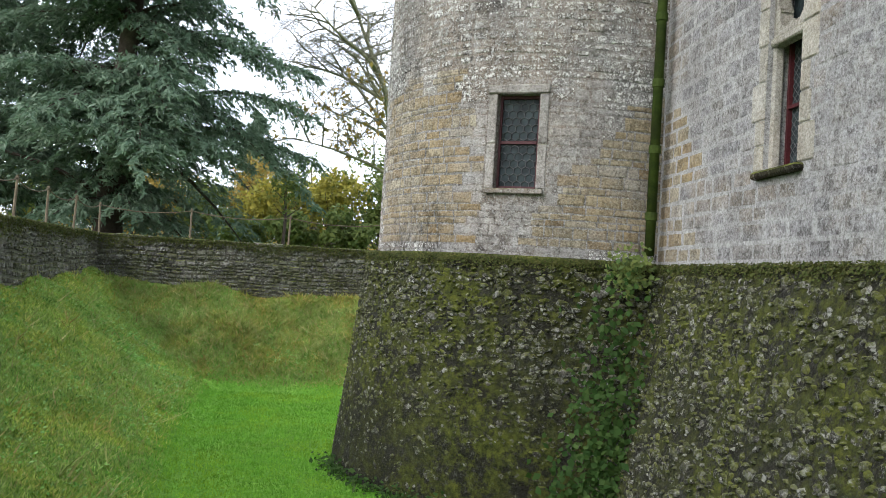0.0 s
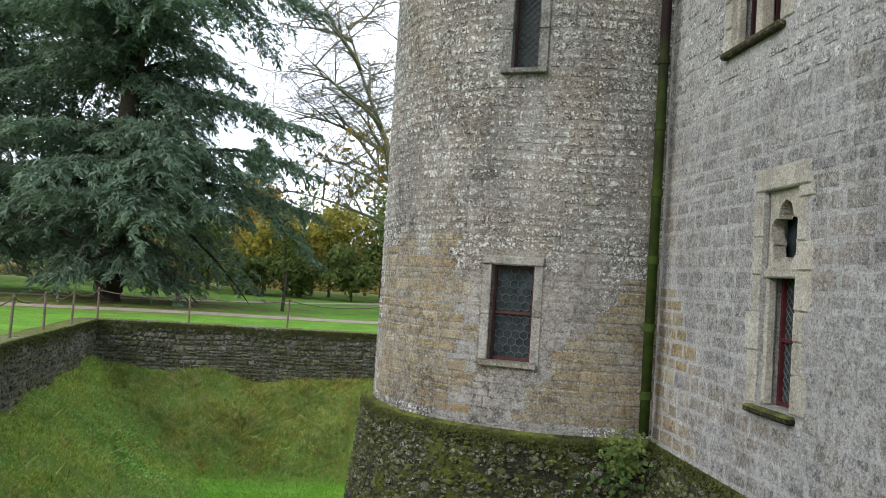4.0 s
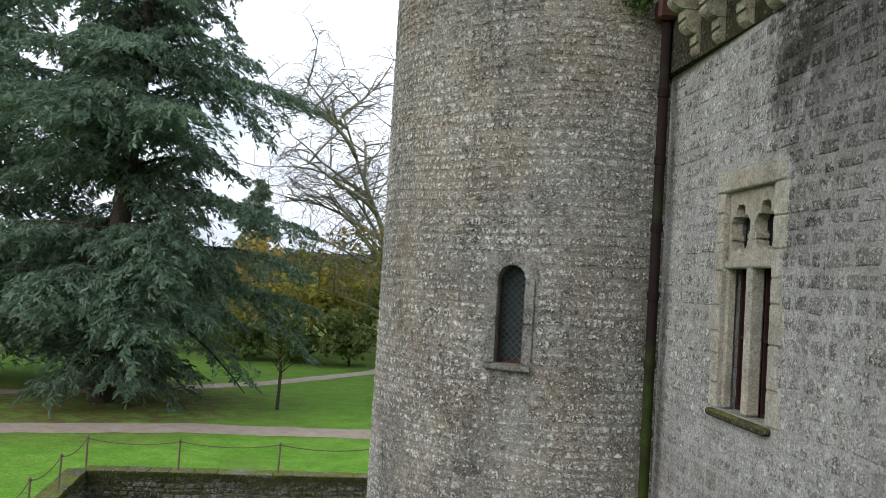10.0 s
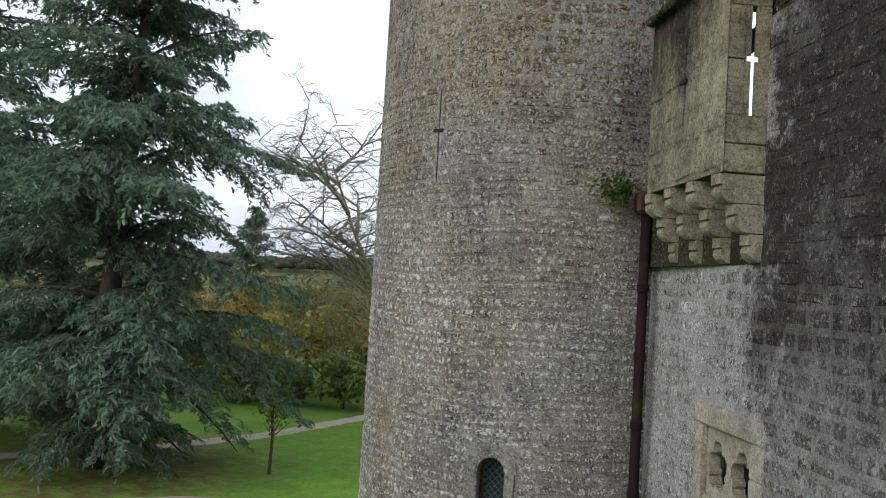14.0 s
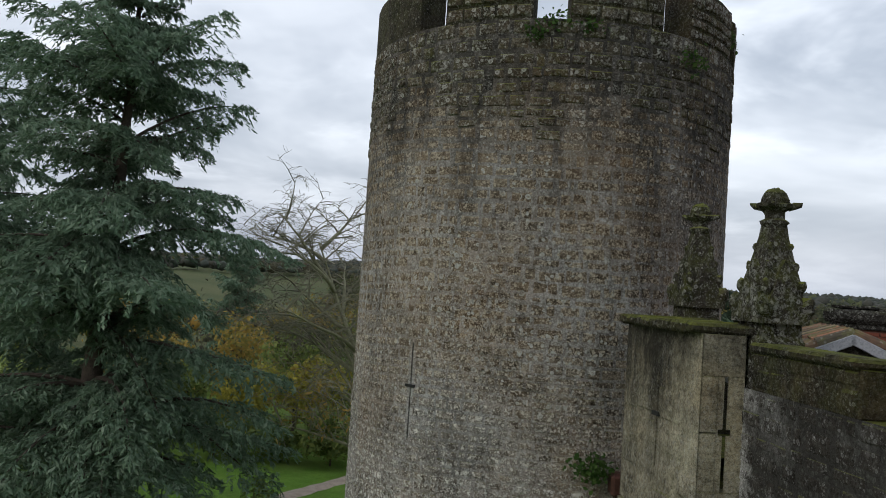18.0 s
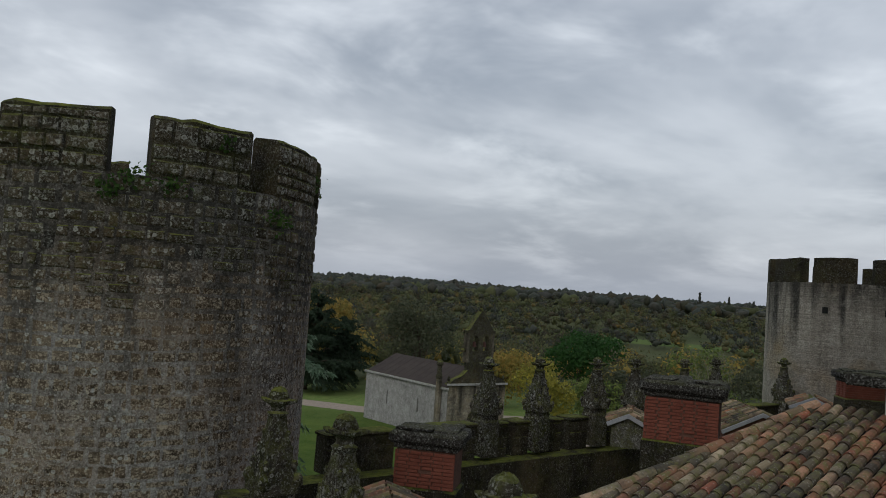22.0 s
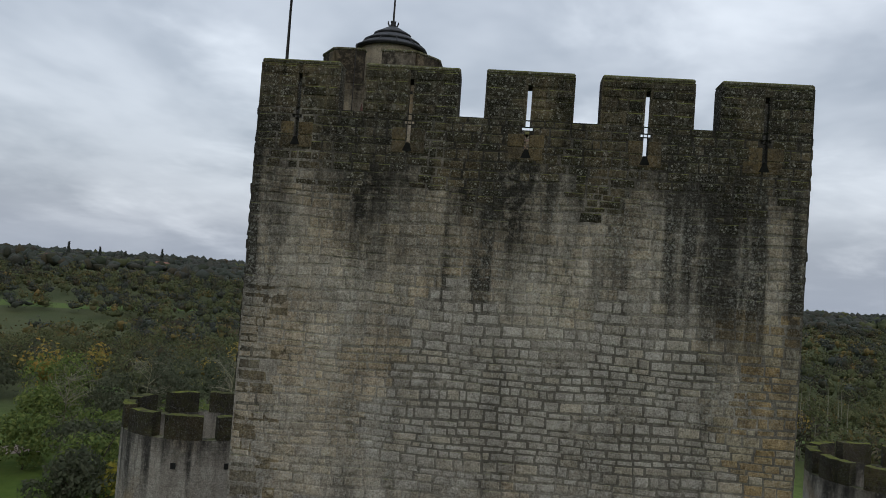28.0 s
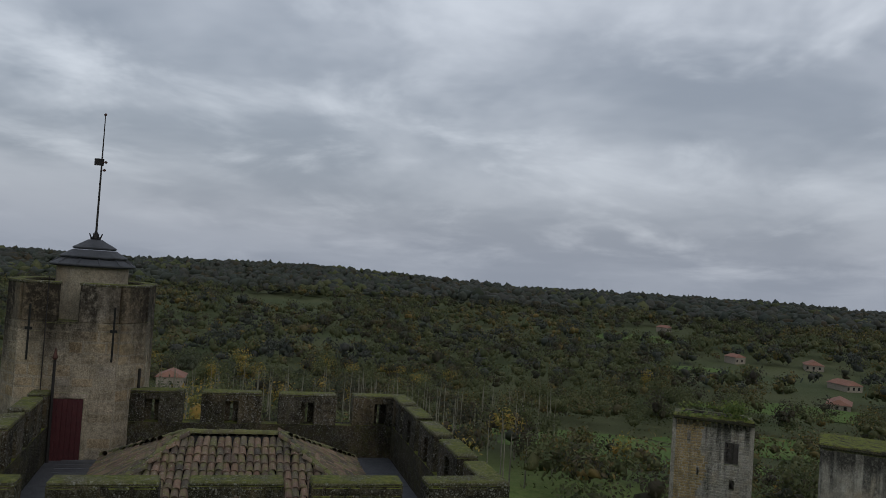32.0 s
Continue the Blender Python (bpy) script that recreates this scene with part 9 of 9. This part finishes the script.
# ---- grass of the moat, ivy and plants on the masonry ----
def blades(name, label, x, y, size, mat, g, lean=0.5):
    n = len(x)
    z = terrain(x, y)
    a = g.uniform(0, 2 * np.pi, n)
    h = size * g.uniform(0.5, 1.3, n)
    w = 0.012 + 0.03 * h
    tilt = g.normal(0, lean, (n, 2)) * h[:, None]
    bx, by = np.cos(a) * w, np.sin(a) * w
    p = np.stack([np.stack([x - bx, y - by, z - 0.01], -1), np.stack([x + bx, y + by, z - 0.01], -1), np.stack([x + tilt[:, 0], y + tilt[:, 1], z + h], -1)], 1).reshape(-1, 3)
    me = bpy.data.meshes.new(name)
    me.vertices.add(3 * n)
    me.vertices.foreach_set("co", p.ravel())
    me.loops.add(3 * n)
    me.loops.foreach_set("vertex_index", np.arange(3 * n))
    me.polygons.add(n)
    me.polygons.foreach_set("loop_start", np.arange(0, 3 * n, 3))
    me.polygons.foreach_set("loop_total", np.full(n, 3))
    me.materials.append(M[mat])
    me.update(calc_edges=True)
    return tagged(new(name, me), label, "grass", kind="stuff")


g = np.random.default_rng(17)
x, y = g.uniform(-11, 3, 360000), g.uniform(7, 26, 360000)
ok = (x > left_x(y) + 0.03) & (y < rear_y(x) - 0.03) & (np.hypot(x - TC[0], y - TC[1]) > 4.0)
x, y = x[ok], y[ok]
on_bank = terrain(x, y) > 0.12 + g.exponential(0.22, len(x))
rear = (rear_y(x) - y) + g.normal(0, 0.5, len(x)) < (x - left_x(y)) * 0.9
for sel, mat, tone in ((on_bank & ~rear, "grass_blade", "green"), (on_bank & rear, "dry_blade", "yellowing")):
    blades("bank_grass", f"long tangled {tone} grass on the moat bank", x[sel], y[sel], 0.06 if mat == "grass_blade" else 0.085, mat, g, 0.7)
cx, cy = g.uniform(-11, 3, 900), g.uniform(8, 26, 900)
tx, ty = (np.repeat(cx, 46) + g.normal(0, 0.13, 900 * 46)), (np.repeat(cy, 46) + g.normal(0, 0.13, 900 * 46))
fit_ = (tx > left_x(ty) + 0.05) & (ty < rear_y(tx) - 0.05) & (terrain(tx, ty) > 0.3) & ((rear_y(tx) - ty < (tx - left_x(ty)) * 0.9) | (g.random(len(tx)) < 0.12))
blades("bank_tussocks", "coarse tussocks of long grass on the moat banks", tx[fit_], ty[fit_], 0.26, "dry_blade", g, 1.1)
M["herb"] = leafy("fresh_green_herbs", [(0.16, 0.36, 0.05), (0.30, 0.54, 0.12), (0.42, 0.62, 0.22), (0.11, 0.26, 0.035)])
M["lawn_blade"] = leafy("bright_lawn_blades", [(0.20, 0.46, 0.04), (0.27, 0.54, 0.06), (0.16, 0.38, 0.03)], clump=0.6)
blades("moat_lawn_grass", "short bright green mown grass in the moat", x[~on_bank][::2], y[~on_bank][::2], 0.05, "lawn_blade", g, 0.5)


def leaf_patch(name, label, pts, nor, size, mat, g, category="plant"):
    ob = leaf_cloud(name, pts, nor, g.uniform(size * 0.6, size * 1.4, len(pts)), M[mat], None, g, aspect=0.9)
    return tagged(ob, label, category, kind="stuff")


# creeper in the corner of tower and front
n = 1700
zz = np.abs(g.normal(0, 1.5, n))
zz = np.where(zz > 3.9, g.uniform(0, 3.9, n), zz)
spread = 0.5 - 0.07 * zz
px = 2.55 + g.normal(0, 1, n) * spread * 0.8 - 0.12 * (3.9 - zz) * 0.6
py = 11.35 - (3.9 - zz) * 0.22 + g.normal(0, 1, n) * 0.1
pts = np.stack([px, py, zz], -1)
leaf_patch("ivy", "green ivy and ferns climbing the corner of the mossy bases", pts, np.tile((-0.3, -1, 0.4), (n, 1)) + g.normal(size=(n, 3)) * 0.6, 0.065, "ivy", g)
n = 420
pts = np.stack([2.75 + g.normal(0, 0.16, n), 11.55 + g.normal(0, 0.1, n), 3.75 + g.normal(0, 0.16, n)], -1)
leaf_patch("ivy", "tuft of dark ivy at the foot of the downpipe", pts, np.tile((-0.3, -1, 0.5), (n, 1)) + g.normal(size=(n, 3)) * 0.6, 0.05, "green", g)
# weeds at the foot of the tower
n = 1500
a = np.radians(g.uniform(-75, 35, n))
rr = 4.05 + np.abs(g.normal(0, 0.16, n))
pts = np.stack([TC[0] + rr * np.sin(a), TC[1] - rr * np.cos(a), np.abs(g.normal(0.04, 0.1, n))], -1)
leaf_patch("weeds", "low leafy weeds along the foot of the tower", pts, np.tile((0, -0.4, 1), (n, 1)) + g.normal(size=(n, 3)) * 0.5, 0.05, "ivy", g)
# nettles on the bank
for cx, cy, k in ((-7.6, 19.8, 500), (-9.4, 15.5, 420), (-8.3, 21.6, 350), (-4.5, 23.2, 260)):
    pts = np.stack([cx + g.normal(0, 0.5, k), cy + g.normal(0, 0.4, k)], -1)
    zt = terrain(pts[:, 0], pts[:, 1])
    leaf_patch("weeds", "patch of low nettles on the grassy bank", np.column_stack([pts, zt + np.abs(g.normal(0.1, 0.07, k))]), np.tile((0, 0, 1), (k, 1)) + g.normal(size=(k, 3)) * 0.5, 0.05, "herb", g)
# tufts on the masonry
for (cx, cy, cz, k, s) in ((2.65, 11.85, 15.25, 240, 0.14), (TC[0] - 0.35, TC[1] - TR, 21.95, 120, 0.12), (TC[0] + 0.2, TC[1] - TR, 21.9, 90, 0.1), (TC[0] - 0.65, TC[1] - TR, 21.75, 70, 0.09), (TC[0] + 1.9, TC[1] - TR + 0.5, 21.6, 110, 0.13), (TC[0] + 2.9, TC[1] - 1.6, 22.4, 70, 0.1), (TC[0] + 0.9, TC[1] - TR + 0.1, 22.6, 60, 0.08), (4.0, 8.2, 4.0, 60, 0.08)):
    pts = np.array((cx, cy, cz)) + g.normal(size=(k, 3)) * s * np.array((1, 0.6, 0.8))
    leaf_patch("wall_plant", "small green plant rooted in the masonry", pts, np.tile((-0.1, -0.8, 0.5), (k, 1)) + g.normal(size=(k, 3)) * 0.6, 0.045, "ivy", g)
# growth on the head of the ruined tower
n = 900
pts = np.stack([g.uniform(80.5, 91, n), g.uniform(-36.5, -28, n)], -1)
mask = np.array([abs((np.array(q) - ra_ - (rb_ - ra_) / 2) @ rs.d) < 3.6 and -0.6 < -(np.array(q) - ra_) @ rs.n < 7.4 for q in pts])
pts = pts[mask]
rim = np.array([min(abs((q - ra_) @ rs.n), 7.2 - abs((q - ra_) @ rs.n)) < 1.1 for q in pts])
pts = pts[rim]
leaf_patch("ruin_growth", "shaggy grass and shrubs on the ruined tower's head", np.column_stack([pts, 24.05 + np.abs(g.normal(0, 0.22, len(pts)))]), np.tile((0, 0, 1), (len(pts), 1)) + g.normal(size=(len(pts), 3)) * 0.6, 0.24, "green", g)
n = 420
pts = np.array((83.4, -34.4, 24.9)) + g.normal(size=(n, 3)) * np.array((0.6, 0.6, 0.5))
leaf_patch("ruin_shrub", "round green shrub rooted on the ruined tower", pts, g.normal(size=(n, 3)) + np.array((-0.3, 0, 0.8)), 0.2, "green", g)
# low leafy herbs in the turf of the banks
n = 60000
hx, hy = g.uniform(-11, 3, n), g.uniform(7, 26, n)
hz = terrain(hx, hy)
herb = (hx > left_x(hy) + 0.1) & (hy < rear_y(hx) - 0.1) & (hz > 0.25) & (np.sin(hx * 1.9 + 1) + np.sin(hy * 1.4) + g.normal(0, 0.8, n) > -0.1) & (np.hypot(hx - TC[0], hy - TC[1]) > 4.1)
hp = np.column_stack([hx, hy, hz + np.abs(g.normal(0.05, 0.03, n))])[herb]
leaf_patch("bank_herbs", "low green clover and herbs in the bank's turf", hp, np.tile((0, 0, 1), (len(hp), 1)) + g.normal(size=(len(hp), 3)) * 0.45, 0.034, "herb", g)
# moss and grass that hang over the coping of the moat walls
M["wall_moss"] = leafy("dark_wall_moss", [(0.045, 0.065, 0.014), (0.09, 0.11, 0.025), (0.15, 0.15, 0.045), (0.06, 0.055, 0.02)])
for surf, lo, hi, n in ((rear_surf, 0.0, 16.0, 9000), (left_surf, 14.0, 31.0, 8000)):
    uu = g.uniform(lo, hi, n)
    thick = 0.5 + 0.5 * np.sin(uu * 2.1) * np.sin(uu * 0.7 + 1)
    vv = 4.2 - np.abs(g.normal(0, 0.11, n)) * (0.5 + 1.6 * thick)
    pts = np.array([surf.at(u, v, 0.03 + 0.05 * k)[:] for u, v, k in zip(uu, vv, g.random(n))])
    leaf_patch("coping_moss", "moss and grass hanging over the moat wall's coping", pts, np.tile((surf.n[0], surf.n[1], 0.6), (n, 1)) + g.normal(size=(n, 3)) * 0.6, 0.03, "wall_moss", g)
# moss tufts along the rim of the battered bases
n = 5200
ang = np.radians(g.uniform(-85, 50, n))
zz = 3.88 - np.abs(g.normal(0, 0.09, n))
rr = 3.57 + (3.86 - zz) * 0.11 + g.uniform(0, 0.05, n)
pts = np.stack([TC[0] + rr * np.sin(ang), TC[1] - rr * np.cos(ang), zz], -1)
leaf_patch("rim_moss", "thick moss along the rim of the tower's base", pts, np.stack([np.sin(ang), -np.cos(ang), np.full(n, 0.8)], -1) + g.normal(size=(n, 3)) * 0.5, 0.022, "wall_moss", g)
n = 3600
uu, vv = g.uniform(0.0, 6.5, n), 3.88 - np.abs(g.normal(0, 0.09, n))
pts = np.array([sl.at(u, v, 0.02 + 0.04 * k)[:] for u, v, k in zip(uu, vv, g.random(n))])
leaf_patch("rim_moss", "thick moss along the rim of the front's base", pts, np.tile((fac.n[0], fac.n[1], 0.8), (n, 1)) + g.normal(size=(n, 3)) * 0.5, 0.022, "wall_moss", g)
